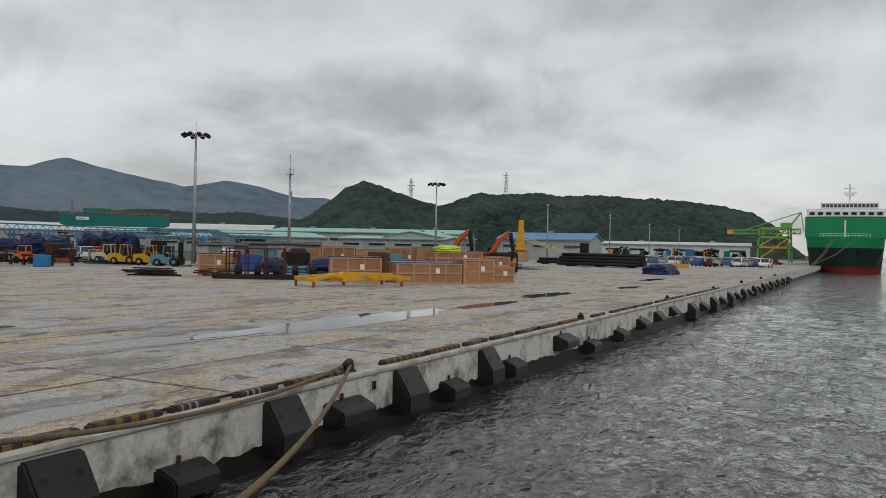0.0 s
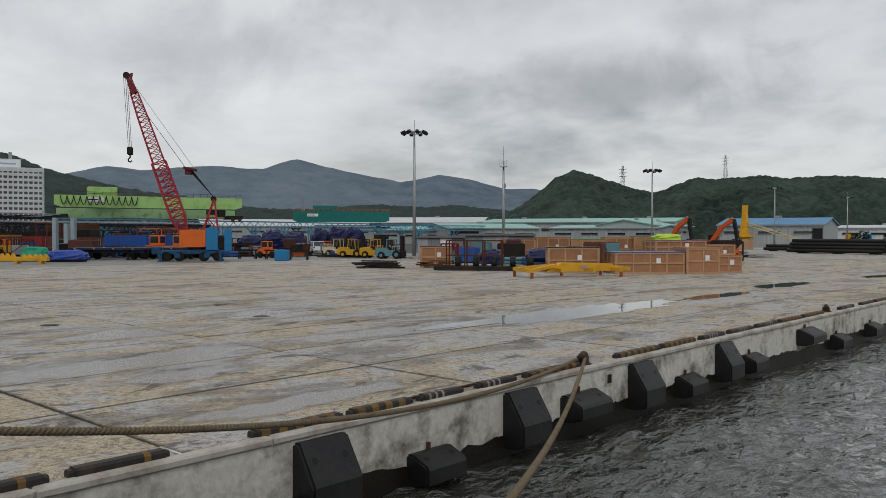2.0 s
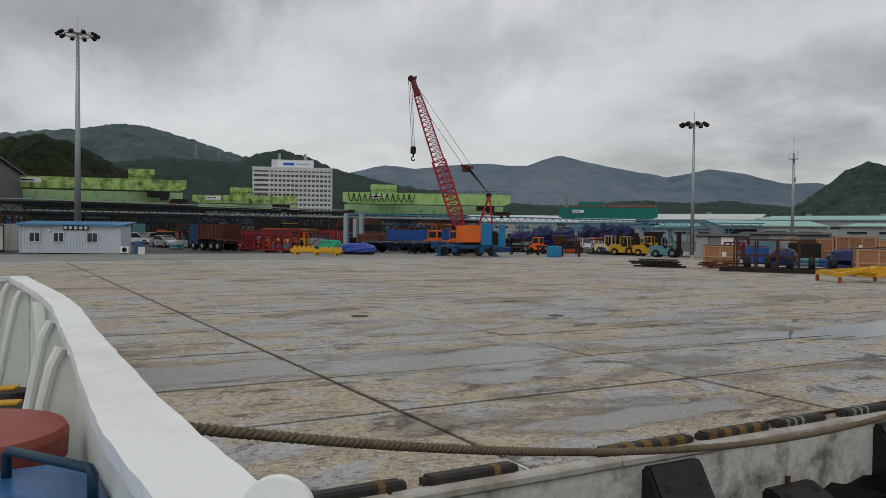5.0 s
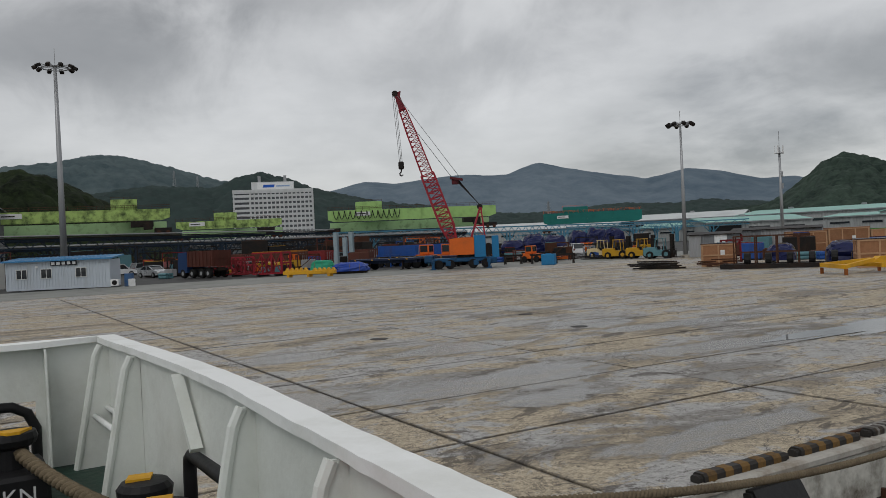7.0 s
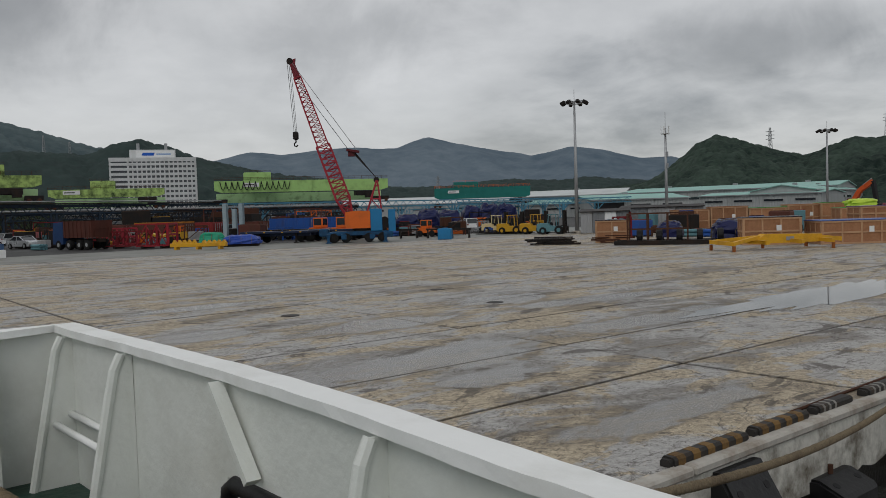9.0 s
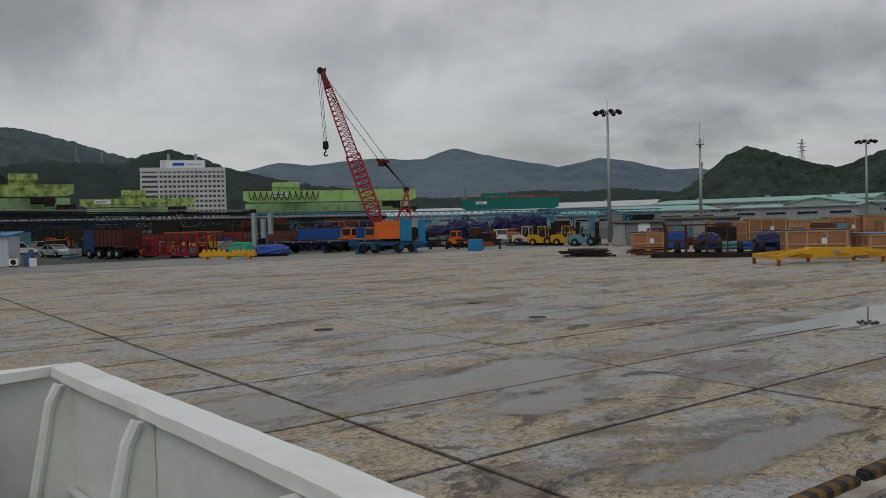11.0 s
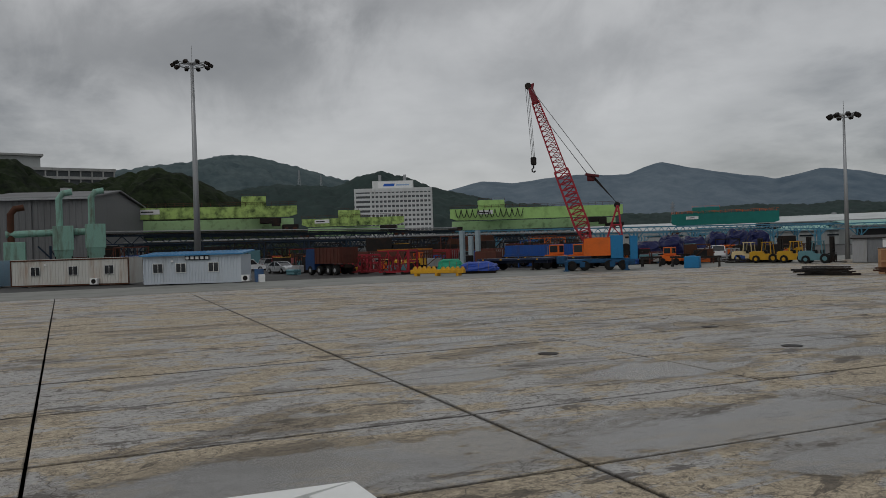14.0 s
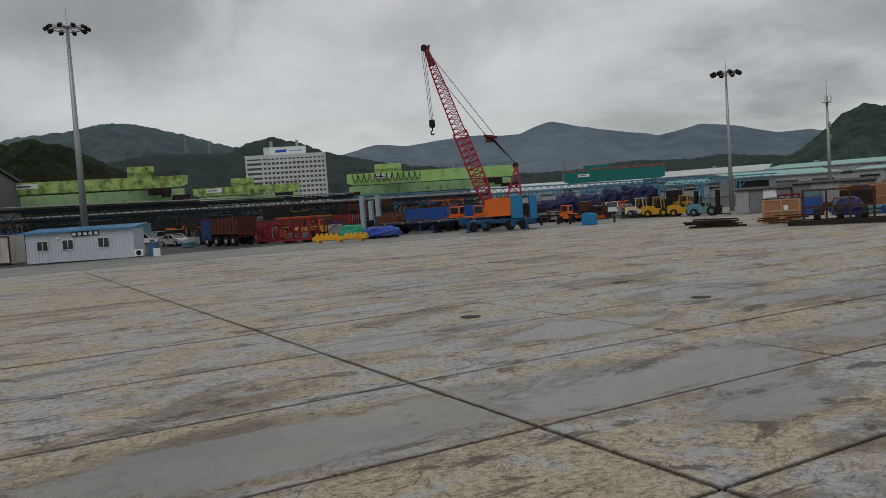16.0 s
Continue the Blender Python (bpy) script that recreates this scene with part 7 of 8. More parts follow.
pipe_stack(*polar(20.6, 150, SHIP_MID), -6, 8.0, 5, 2, 0.28)

rnd = random.Random(21)
proto = {}
for i in range(120):
    yaw, d = rnd.uniform(5.5, 16.5), rnd.uniform(165, 245)
    c = i % 3
    m = pose(*polar(yaw, d, SHIP_MID), 0, 0, 0, rnd.choice((85, 95, 265)))
    if c not in proto:
        x, y = polar(yaw, d, SHIP_MID)
        proto[c] = car(x, y, 90, (CAR_WHITE, mat("blue_car_paint", (0.03, 0.10, 0.30), 0.25, bump=0), CAR_SILVER)[c], ("white new car in a rank on the far apron", "blue new car in a rank on the far apron", "silver new car in a rank on the far apron")[c], ("suv", "sedan", "sedan")[c])
        proto[c]["group"] = "ranks of new cars on the far apron"
    else:
        copy_thing(proto[c], m)
single("steel_beam", Mesh().box((0, 0, 0.35), (9.5, 0.5, 0.7), bev=0.03), YELLOW, "long yellow steel beam on the far apron", "beam", pose(*polar(12.3, 140, SHIP_MID), 0, 0, 0, 5))
machine(*polar(9.0, 160, SHIP_MID), 60, RED, "red wheeled loader on the far apron", scale=0.6)
machine(*polar(4.9, 215, SHIP_MID), 60, RED, "red yard machine near the moored ship", scale=0.6)


# ---------- buildings ----------
def ribbed_hall(name, label, p0, p1, depth, h, wall, roof, roof_h=1.6, doors=(), windows=True, z0=0.0, lip=0.4, bay=8.0):
    """A long shed between two plan points; local x runs along its front, which faces local -y."""
    (x0, y0), (x1, y1) = p0, p1
    L = math.hypot(x1 - x0, y1 - y0)
    t = thing(name, label, "building", pose(x0, y0, z0, 0, 0, math.degrees(math.atan2(y1 - y0, x1 - x0))))
    part("wall", corrugated(Mesh().box((L / 2, depth / 2 + 0.1, h / 2), (L, depth, h)), 0, L, 0.0, h, -0.05, 0.9, 0.08), wall, t)
    part("roof", Mesh().prism([(-lip, h), (depth / 2, h + roof_h), (depth + lip, h), (depth + lip, h + 0.25), (depth / 2, h + roof_h + 0.25), (-lip, h + 0.25)], -0.5, L + 0.5, axis="x"), roof, t)
    part("gable", Mesh().prism([(0.0, h), (depth / 2, h + roof_h), (depth, h)], 0.05, L - 0.05, axis="x"), wall, t)
    part("eaves_gutter", Mesh().box((L / 2, -lip - 0.1, h + 0.05), (L + 1, 0.25, 0.3)), GALV, t)
    n = int(L / bay)
    for k in range(n):
        cx = (k + 0.5) * L / n
        if windows:
            w = part("window", Mesh().box((cx, -0.12, h * 0.66), (L / n * 0.66, 0.1, h * 0.16)), mat("hall_window_frame", (0.35, 0.36, 0.36), 0.5), t)
            part("pane", Mesh().box((cx, -0.18, h * 0.66), (L / n * 0.62, 0.04, h * 0.12)), GLASS, w)
        part("pilaster", Mesh().box((k * L / n, -0.12, h / 2), (0.35, 0.2, h)), wall, t)
    for a, b, top in doors:
        part("doorway", Mesh().box((L * (a + b) / 2, -0.10, top / 2), (L * (b - a), 0.25, top)), BLACK, t, "dark open doorway")
    for k in range(max(1, n // 3)):
        part("roof_vent", Mesh().box((L * (k + 0.5) / max(1, n // 3), depth / 2, h + roof_h + 0.5), (1.6, 1.0, 0.7)), GALV, t)
    return t


HALL_GREY = mat("hall_wall_grey", (0.36, 0.38, 0.38), 0.6, var=0.06, scale=0.2, dirt=(0.22, 0.22, 0.2), dirt_amt=0.5, dirt_scale=0.15, streak=True, bump=0)
HALL_DARK = mat("hall_wall_dark", (0.15, 0.155, 0.16), 0.6, var=0.06, scale=0.2, dirt=(0.09, 0.09, 0.09), dirt_amt=0.5, dirt_scale=0.15, streak=True, bump=0)
ROOF_TEAL = mat("teal_roof_sheet", (0.25, 0.47, 0.42), 0.5, var=0.06, scale=0.2, dirt=(0.30, 0.40, 0.36), dirt_amt=0.5, dirt_scale=0.1, bump=0)
ROOF_PALE = mat("pale_roof_sheet", (0.52, 0.55, 0.55), 0.5, var=0.06, scale=0.2, dirt=(0.36, 0.38, 0.38), dirt_amt=0.5, dirt_scale=0.1, bump=0)
WALL_WHITE = mat("white_wall_sheet", (0.58, 0.60, 0.60), 0.6, var=0.05, scale=0.2, dirt=(0.38, 0.38, 0.36), dirt_amt=0.4, dirt_scale=0.15, streak=True, bump=0)
B0 = SHIP_MID
ribbed_hall("warehouse", "long grey warehouse with pale teal roof", polar(39.8, 305, B0), polar(26.2, 285, B0), 40, 7.3, HALL_GREY, ROOF_TEAL, 1.7)
ribbed_hall("warehouse", "grey warehouse with teal roof and a dark open doorway", polar(41.8, 240, B0), polar(35.4, 250, B0), 26, 4.7, HALL_GREY, ROOF_TEAL, 1.5, doors=((0.02, 0.33, 3.9),))
ribbed_hall("warehouse", "low grey shed with teal roof beside a larger hall", polar(46.6, 262, B0), polar(41.9, 250, B0), 20, 4.0, HALL_GREY, ROOF_TEAL, 1.6)
ribbed_hall("warehouse", "low grey warehouse with gabled teal roof", polar(34.6, 262, B0), polar(27.2, 250, B0), 22, 4.9, HALL_GREY, ROOF_TEAL, 0.9)
ribbed_hall("warehouse", "grey hall with its gable end to the yard", polar(27.6, 252, B0), polar(25.0, 300, B0), 18, 5.8, HALL_GREY, ROOF_TEAL, 1.6)
ribbed_hall("warehouse", "wide warehouse with pale arched roof", polar(58.0, 330), polar(43.5, 345), 36, 6.2, HALL_GREY, ROOF_PALE, 3.0)
ribbed_hall("warehouse", "grey warehouse with pale sheet roof behind the girder", polar(46.5, 330, B0), polar(39.4, 322, B0), 30, 7.6, HALL_GREY, ROOF_PALE, 2.4)
ribbed_hall("warehouse", "grey shed with blue sheet roof", polar(23.4, 232, B0), polar(17.0, 226, B0), 20, 5.4, HALL_GREY, ROOF_BLUE, 1.9, doors=((0.90, 0.99, 4.6),))
white_shed = ribbed_hall("warehouse", "long low white port shed with coloured panels", polar(16.2, 300, B0), polar(6.5, 296, B0), 24, 5.2, WALL_WHITE, ROOF_PALE, 1.0, doors=((0.62, 0.70, 3.2),))
for lx, lw, paint in ((3.5, 2.2, YELLOW), (9.0, 2.6, BLUE), (23.5, 1.8, BLUE), (31.0, 3.4, BLUE), (36.5, 2.2, YELLOW), (43.0, 2.0, TEAL)):
    part("wall_panel", Mesh().box((lx, -0.2, 2.4), (lw, 0.12, 2.0)), paint, white_shed, "coloured sheet panel")
ribbed_hall("warehouse", "distant low hall behind the yard cranes", polar(78.0, 260), polar(58.0, 260), 30, 5.2, HALL_DARK, HALL_DARK, 1.5)
ribbed_hall("factory", "large dark grey sheet-clad factory hall", polar(97.5, 138), polar(90.9, 132), 30, 11.6, HALL_DARK, HALL_DARK, 2.0, windows=False)
t = thing("dust_collector", "pale teal dust collectors and ducts beside the factory", "ducting", pose(*polar(92.3, 118), 0, 0, 0, 2))
DUCT = mat("pale_teal_duct", (0.20, 0.36, 0.30), 0.55, dirt=(0.09, 0.07, 0.045), dirt_amt=0.85, dirt_scale=1.4, streak=True)
for k, (ly, h) in enumerate(((-6.0, 5.0), (-0.3, 7.0), (3.6, 7.2))):
    part("hopper", Mesh().box((0, ly, h - 1.6), (2.4, 2.5, 3.2), bev=0.06).prism([(-1.2, h - 3.2), (1.2, h - 3.2), (0.5, 1.2), (-0.5, 1.2)], ly - 1.1, ly + 1.1), DUCT, t)
    part("exhaust_duct", Mesh().tube([(0, ly - 0.4, h), (0, ly - 0.4, h + 3.6), (0, ly + 0.1, h + 4.3), (0, ly + 1.2, h + 4.5)], 0.42, 12), DUCT if k else RUST, t, "bent vent stack")
    part("support", Mesh().bar((-1, ly - 1, 0), (-1, ly - 1, 3), 0.15).bar((1, ly - 1, 0), (1, ly - 1, 3), 0.15).bar((-1, ly + 1, 0), (-1, ly + 1, 3), 0.15).bar((1, ly + 1, 0), (1, ly + 1, 3), 0.15), DARK_STEEL, t)
part("duct", Mesh().tube([(0, -7, 6.0), (0, 4.5, 6.3)], 0.45, 12), DUCT, t)


def girder(name, p0, p1, z0, z1, material, label, cab_at=0.7, cab_len=5.0, festoon=None, lower=True, rail_mat=RUST, end_mat=None, low_mat=None):
    """An overhead crane bridge: box girder with walkway rail, machinery house, end trucks."""
    (x0, y0), (x1, y1) = p0, p1
    L = math.hypot(x1 - x0, y1 - y0)
    t = thing(name, label, "overhead crane", pose(x0, y0, 0, 0, 0, math.degrees(math.atan2(y1 - y0, x1 - x0))))
    part("box_girder", Mesh().prism([(0, z0 + 0.5), (1.5, z0), (L - 1.5, z0), (L, z0 + 0.5), (L, z1), (0, z1)], 0, 1.6), material, t)
    for k in range(int(L / 4)):
        part("web_stiffener", Mesh().box((2 + k * 4, -0.04, (z0 + z1) / 2), (0.12, 0.1, z1 - z0 - 0.2)), material, t)
    if lower:
        part("rear_girder", Mesh().box((L * 0.5, 5.5, z0 - 1.15), (L * 0.97, 1.4, 2.1)), low_mat or material, t)
    r = Mesh()
    for k in range(int(L / 1.6) + 1):
        r.bar((min(L, k * 1.6), -0.1, z1), (min(L, k * 1.6), -0.1, z1 + 0.75), 0.06)
    r.bar((0, -0.1, z1 + 0.75), (L, -0.1, z1 + 0.75), 0.06)
    r.bar((0, -0.1, z1 + 0.4), (L, -0.1, z1 + 0.4), 0.05)
    part("walkway_rail", r, rail_mat, t, "rusty walkway rail")
    part("machinery_house", Mesh().box((L * cab_at, 1.6, z1 + 0.95), (cab_len, 3.0, 1.9), bev=0.05), material, t)
    part("house_rail", Mesh().box((L * cab_at, 0.1, z1 + 2.3), (cab_len, 0.05, 0.05)).box((L * cab_at - cab_len / 2, 0.1, z1 + 2.1), (0.06, 0.06, 0.5)).box((L * cab_at, 0.1, z1 + 2.1), (0.06, 0.06, 0.5)).box((L * cab_at + cab_len / 2, 0.1, z1 + 2.1), (0.06, 0.06, 0.5)), rail_mat, t)
    part("name_board", Mesh().box((L * 0.20, -0.09, z0 * 0.35 + z1 * 0.65), (3.6, 0.06, 0.9)), WHITE, t, "small white board with unreadable marks")
    part("mark", Mesh().box((L * 0.20 - 0.4, -0.13, z0 * 0.35 + z1 * 0.65), (2.2, 0.02, 0.22)), DARK_STEEL, t)
    for k in (0.03, 0.96):
        e = part("end_truck", Mesh().box((L * k, 2.5, z0 - 1.9), (3.0, 7.0, 0.8), bev=0.05), end_mat or DARK_STEEL, t, "dark end truck")
        for s in (-0.8, 0.8):
            part("truck_wheel", Mesh().wheel((L * k + s, -1.0, z0 - 2.4), 0.4, 0.3, 12), RUST, e)
    part("trolley", Mesh().box((L * 0.85, 0.5, z0 - 0.7), (4.0, 2.5, 1.1), bev=0.08).box((L * 0.85 + 1, -0.8, z0 - 1.2), (1.6, 1.4, 1.2), bev=0.05), DARK_STEEL, t)
    if festoon:
        a, b, n = festoon
        for k in range(n):
            xa, xb = L * (a + (b - a) * k / n), L * (a + (b - a) * (k + 1) / n)
            pts = [(xa + (xb - xa) * u, -0.35, z1 - 0.15 - 1.9 * math.sin(math.pi * u) ** 0.8) for u in (i / 8 for i in range(9))]
            part("festoon_cable", Mesh().tube(pts, 0.09, 5), BLACK, t, "looped black festoon cable")
    return t


girder("overhead_crane", polar(89.6, 160), polar(77.5, 158), 9.4, 11.5, LIME_ALGAE, "grimy lime-green overhead crane bridge", 0.76, 4.6, low_mat=LIME_PALE)
girder("overhead_crane", polar(77.2, 200), polar(70.1, 196), 8.5, 10.4, LIME_ALGAE, "mossy lime-green overhead crane bridge behind", 0.46, 5.0, low_mat=LIME_PALE)
girder("overhead_crane", polar(66.8, 186), polar(54.8, 192), 8.6, 11.2, LIME, "bright lime-green overhead crane bridge with looped cables", 0.24, 6.0, festoon=(0.03, 0.42, 12), low_mat=LIME_PALE)
girder("overhead_crane", polar(51.6, 262), polar(44.8, 262), 6.9, 10.4, TEAL, "dark teal overhead crane bridge", 0.33, 8.0, lower=False, rail_mat=ORANGE)


def runway(points, z, material, post_mat, label, bay=9.0, depth=1.5, pipes=True):
    """A raised crane runway on laced posts."""
    t = thing("crane_runway", label, "runway", kind="")
    for (x0, y0), (x1, y1) in zip(points, points[1:]):
        L = math.hypot(x1 - x0, y1 - y0)
        n = max(1, int(L / bay))
        a = math.degrees(math.atan2(y1 - y0, x1 - x0))
        part("runway_girder", Mesh().box((L / 2, 0, z - 0.15), (L, 0.4, 0.30)).box((L / 2, 0, z - depth), (L, 0.25, 0.22)), material, t, at=pose(x0, y0, 0, 0, 0, a))
        for k in range(n):
            q = Mesh()
            c0, c1 = L * k / n, L * (k + 1) / n
            m4 = 4
            for j in range(m4):
                u0, u1 = c0 + (c1 - c0) * j / m4, c0 + (c1 - c0) * (j + 1) / m4
                q.bar((u0, 0, z - depth), ((u0 + u1) / 2, 0, z - 0.25), 0.12).bar(((u0 + u1) / 2, 0, z - 0.25), (u1, 0, z - depth), 0.12)
            part("lacing", q, material, t, at=pose(x0, y0, 0, 0, 0, a))["kind"] = "stuff"
            p = Mesh().bar((c0 - 0.5, 0, 0), (c0 - 0.5, 0, z - depth), 0.3).bar((c0 + 0.5, 0, 0), (c0 + 0.5, 0, z - depth), 0.3)
            p.bar((c0 - 0.5, 0, 0.3), (c0 + 0.5, 0, z * 0.35), 0.12).bar((c0 + 0.5, 0, z * 0.35), (c0 - 0.5, 0, z * 0.7), 0.12)
            p.bar((c0 + 0.5, 0, z - depth - 1.8), (c0 + 2.2, 0, z - depth), 0.2).bar((c0 - 0.5, 0, z - depth - 1.8), (c0 - 2.2, 0, z - depth), 0.2)
            part("post", p, post_mat, t, at=pose(x0, y0, 0, 0, 0, a))
        if pipes:
            for dz in (0.12, 0.5):
                part("service_pipe", Mesh().tube([(0, -0.5, z + dz), (L, -0.5, z + dz)], 0.10, 8), DARK_STEEL if dz < 0.3 else GREY, t, at=pose(x0, y0, 0, 0, 0, a))
    return t


runway([polar(93, 132), polar(80, 145), polar(66.5, 172)], 6.1, RUNWAY_DARK, RUNWAY_DARK, "dark blue-grey crane runway on laced posts")
runway([polar(66.5, 172), polar(54, 196), polar(41.2, 250)], 6.0, RUNWAY_BLUE, RUNWAY_BLUE, "pale blue crane runway on laced posts", pipes=False)
runway([polar(88, 172), polar(70, 205), polar(58, 225)], 6.6, RUNWAY_DARK, RUNWAY_DARK, "dark steel crane runway behind the first")
runway([polar(93, 148), polar(74, 160), polar(57, 186)], 4.6, RUNWAY_DARK, DARK_STEEL, "dark pipe rack below the crane runway", bay=6.0, depth=1.1)
runway([polar(91, 166), polar(72, 184), polar(57, 206)], 5.0, DARK_STEEL, RUNWAY_DARK, "black steel pipe rack behind the crane runway", bay=6.0, depth=1.8)
runway([polar(50, 232), polar(37.8, 238)], 5.6, RUNWAY_BLUE, RUNWAY_BLUE, "pale blue runway before the warehouses", pipes=False)


runway([polar(53.5, 265), polar(43.6, 265)], 5.42, RUNWAY_BLUE, RUNWAY_BLUE, "pale blue runway carrying the teal crane bridge", pipes=False)


def office_block():
    """Twelve-storey white office block with bands of windows and a roof sign."""
    d = 900
    x0, y0 = polar(73.5, d)
    x1, y1 = polar(68.08, d * 1.0)
    L = math.hypot(x1 - x0, y1 - y0)
    a = math.degrees(math.atan2(y1 - y0, x1 - x0))
    t = thing("office_block", "white twelve-storey office block with window bands and a roof sign", "building", pose(x0, y0, 0, 0, 0, a))
    H, D, n, floors = 67.5, 40.0, 15, 13
    part("wall", Mesh().box((L / 2, D / 2 + 0.6, H / 2), (L - 0.4, D, H - 1)), mat("office_shadow_wall", (0.10, 0.11, 0.12), 0.4), t, "dark recessed glazing wall")
    step = H / floors
    for k in range(floors + 1):
        part("floor_band", Mesh().box((L / 2, D / 2, min(H - 1.0, k * step)), (L + 0.8, D + 0.8, step * 0.52)), WALL_WHITE, t)
    for k in range(n + 1):
        part("pier", Mesh().box((0.21 * L + 0.79 * L * k / n, 0.15, H / 2), (1.4, 0.9, H)), WALL_WHITE, t)
    for cx, cw in ((0.21 * L, 2.0), (0.6, 1.6), (L - 0.6, 1.6)):
        part("corner_wall", Mesh().box((cx, 0.4, H / 2), (cw, 1.6, H)), WALL_WHITE, t)
    part("parapet", Mesh().box((L / 2, D / 2, H + 0.5), (L + 1, D + 1, 2.4)), WALL_WHITE, t)
    part("plant_room", Mesh().box((L * 0.50, D / 2, H + 6), (L * 0.54, 16, 9.5)), WALL_WHITE, t)
    s = part("sign_panel", Mesh().box((L * 0.53, D / 2 - 8.3, H + 6), (L * 0.45, 0.5, 7.5)), WHITE, t, "white roof sign with blue lettering blocks")
    part("sign_mark", Mesh().prism([(L * 0.37, H + 4.6), (L * 0.51, H + 4.6), (L * 0.525, H + 7.6), (L * 0.385, H + 7.6)], D / 2 - 8.8, D / 2 - 8.6), mat("sign_blue", (0.02, 0.10, 0.45), 0.5), s)
    part("sign_mark", Mesh().box((L * 0.63, D / 2 - 8.7, H + 6), (L * 0.17, 0.1, 1.6)), mat("sign_pale_blue", (0.30, 0.42, 0.62), 0.5), s)
    for k in (0.33, 0.66):
        part("antenna_drum", Mesh().box((L * k, D / 2, H + 14), (3.2, 3.2, 8)), GALV, t)
    return t


office_block()


HOTEL_PALE = mat("weathered_pale_render", (0.34, 0.345, 0.34), 0.7, var=0.08, scale=0.3, dirt=(0.16, 0.16, 0.15), dirt_amt=0.6, dirt_scale=0.3, streak=True)


def hotel():
    x0, y0 = polar(97.5, 345)
    x1, y1 = polar(89.3, 352)
    L = math.hypot(x1 - x0, y1 - y0)
    t = thing("hillside_hotel", "long pale three-storey building on the wooded knoll", "building", pose(x0, y0, 26.5, 0, 0, math.degrees(math.atan2(y1 - y0, x1 - x0))))
    part("wall", Mesh().box((L / 2, 6, 5.2), (L, 11, 10.4)), mat("hotel_glazing", (0.07, 0.08, 0.085), 0.25), t, "dark glazing wall")
    for z in (1.0, 4.4, 7.7, 11.0):
        part("floor_band", Mesh().box((L / 2, 6, z), (L + 1.2, 12.6, 1.1)), HOTEL_PALE, t)
    for k in range(13):
        part("pier", Mesh().box((L * k / 12, 0.2, 5.5), (0.5, 0.8, 10.5)), HOTEL_PALE, t)
    part("upper_block", Mesh().box((L * 0.30, 6, 13.6), (L * 0.34, 10, 5)), HALL_GREY, t)
    part("roof_slab", Mesh().box((L * 0.30, 6, 16.3), (L * 0.38, 12, 0.8)), HOTEL_PALE, t)
    return t


hotel()


def pylon(yaw, d, h, z, o=(-2.7, 0.25)):
    t = thing("lattice_pylon", "distant lattice power pylon on the ridge", "pylon", pose(*polar(yaw, d, o), z), group="power pylons on the ridges")
    part("tower", lattice(Mesh(), (0, 0, 0), (0, 0, h), h * 0.14, h * 0.03, 9, h * 0.007, h * 0.004), GALV, t)
    for k in (0.7, 0.8, 0.9):
        part("cross_arm", Mesh().bar((-h * 0.12, 0, h * k), (h * 0.12, 0, h * k), h * 0.015), GALV, t)


pylon(29.6, 800, 34, 36, B0)
pylon(22.9, 800, 28, 50, B0)
pylon(51.5, 700, 24, 10)
pylon(77.3, 1480, 52, 96)
pylon(75.8, 1480, 46, 92)


PORT_GREEN = mat("port_crane_green", (0.16, 0.36, 0.10), 0.55, dirt=(0.1, 0.2, 0.06), dirt_amt=0.4)


def port_crane():
    x, y = polar(5.0, 300, B0)
    t = thing("quay_crane", "lime-green and yellow portal crane on the far quay", "crane", pose(x, y, 0))
    for sx in (-5.0, 5.0):
        for sy in (-6, 6):
            part("leg", Mesh().bar((sx, sy, 0), (sx * 0.9, sy, 11.5), 0.6), PORT_GREEN, t)
    for z in (5.0, 8.5, 11.5):
        part("tie_beam", Mesh().bar((-5, -6, z), (5, -6, z), 0.6).bar((-5, 6, z), (5, 6, z), 0.6).bar((-4.6, -6, z), (-4.6, 6, z), 0.5).bar((4.6, -6, z), (4.6, 6, z), 0.5), PORT_GREEN if z != 5.0 else YELLOW, t)
    part("brace", Mesh().bar((-5, -6, 5.0), (5, -6, 11.5), 0.4).bar((-5, -6, 0.5), (5, -6, 8.5), 0.4), YELLOW, t)
    part("boom", lattice(Mesh(), (-15, 0, 10.2), (8, 0, 10.6), 1.3, 1.6, 12, 0.35, 0.2), PORT_GREEN, t, "lime-green lattice boom")
    part("boom_tip", Mesh().box((-14.6, 0, 10.2), (2.0, 2.0, 1.6), bev=0.1), YELLOW, t, "yellow boom end")
    part("machine_house", Mesh().box((3.5, 0, 12.6), (3.5, 3, 1.8), bev=0.1), PORT_GREEN, t)
    part("stay", Mesh().bar((8, 0, 17), (-10, 0, 11.0), 0.3).bar((8, 0, 17), (9, 0, 10.5), 0.3).bar((4, 0, 11.5), (8, 0, 17), 0.5), PORT_GREEN, t)


port_crane()


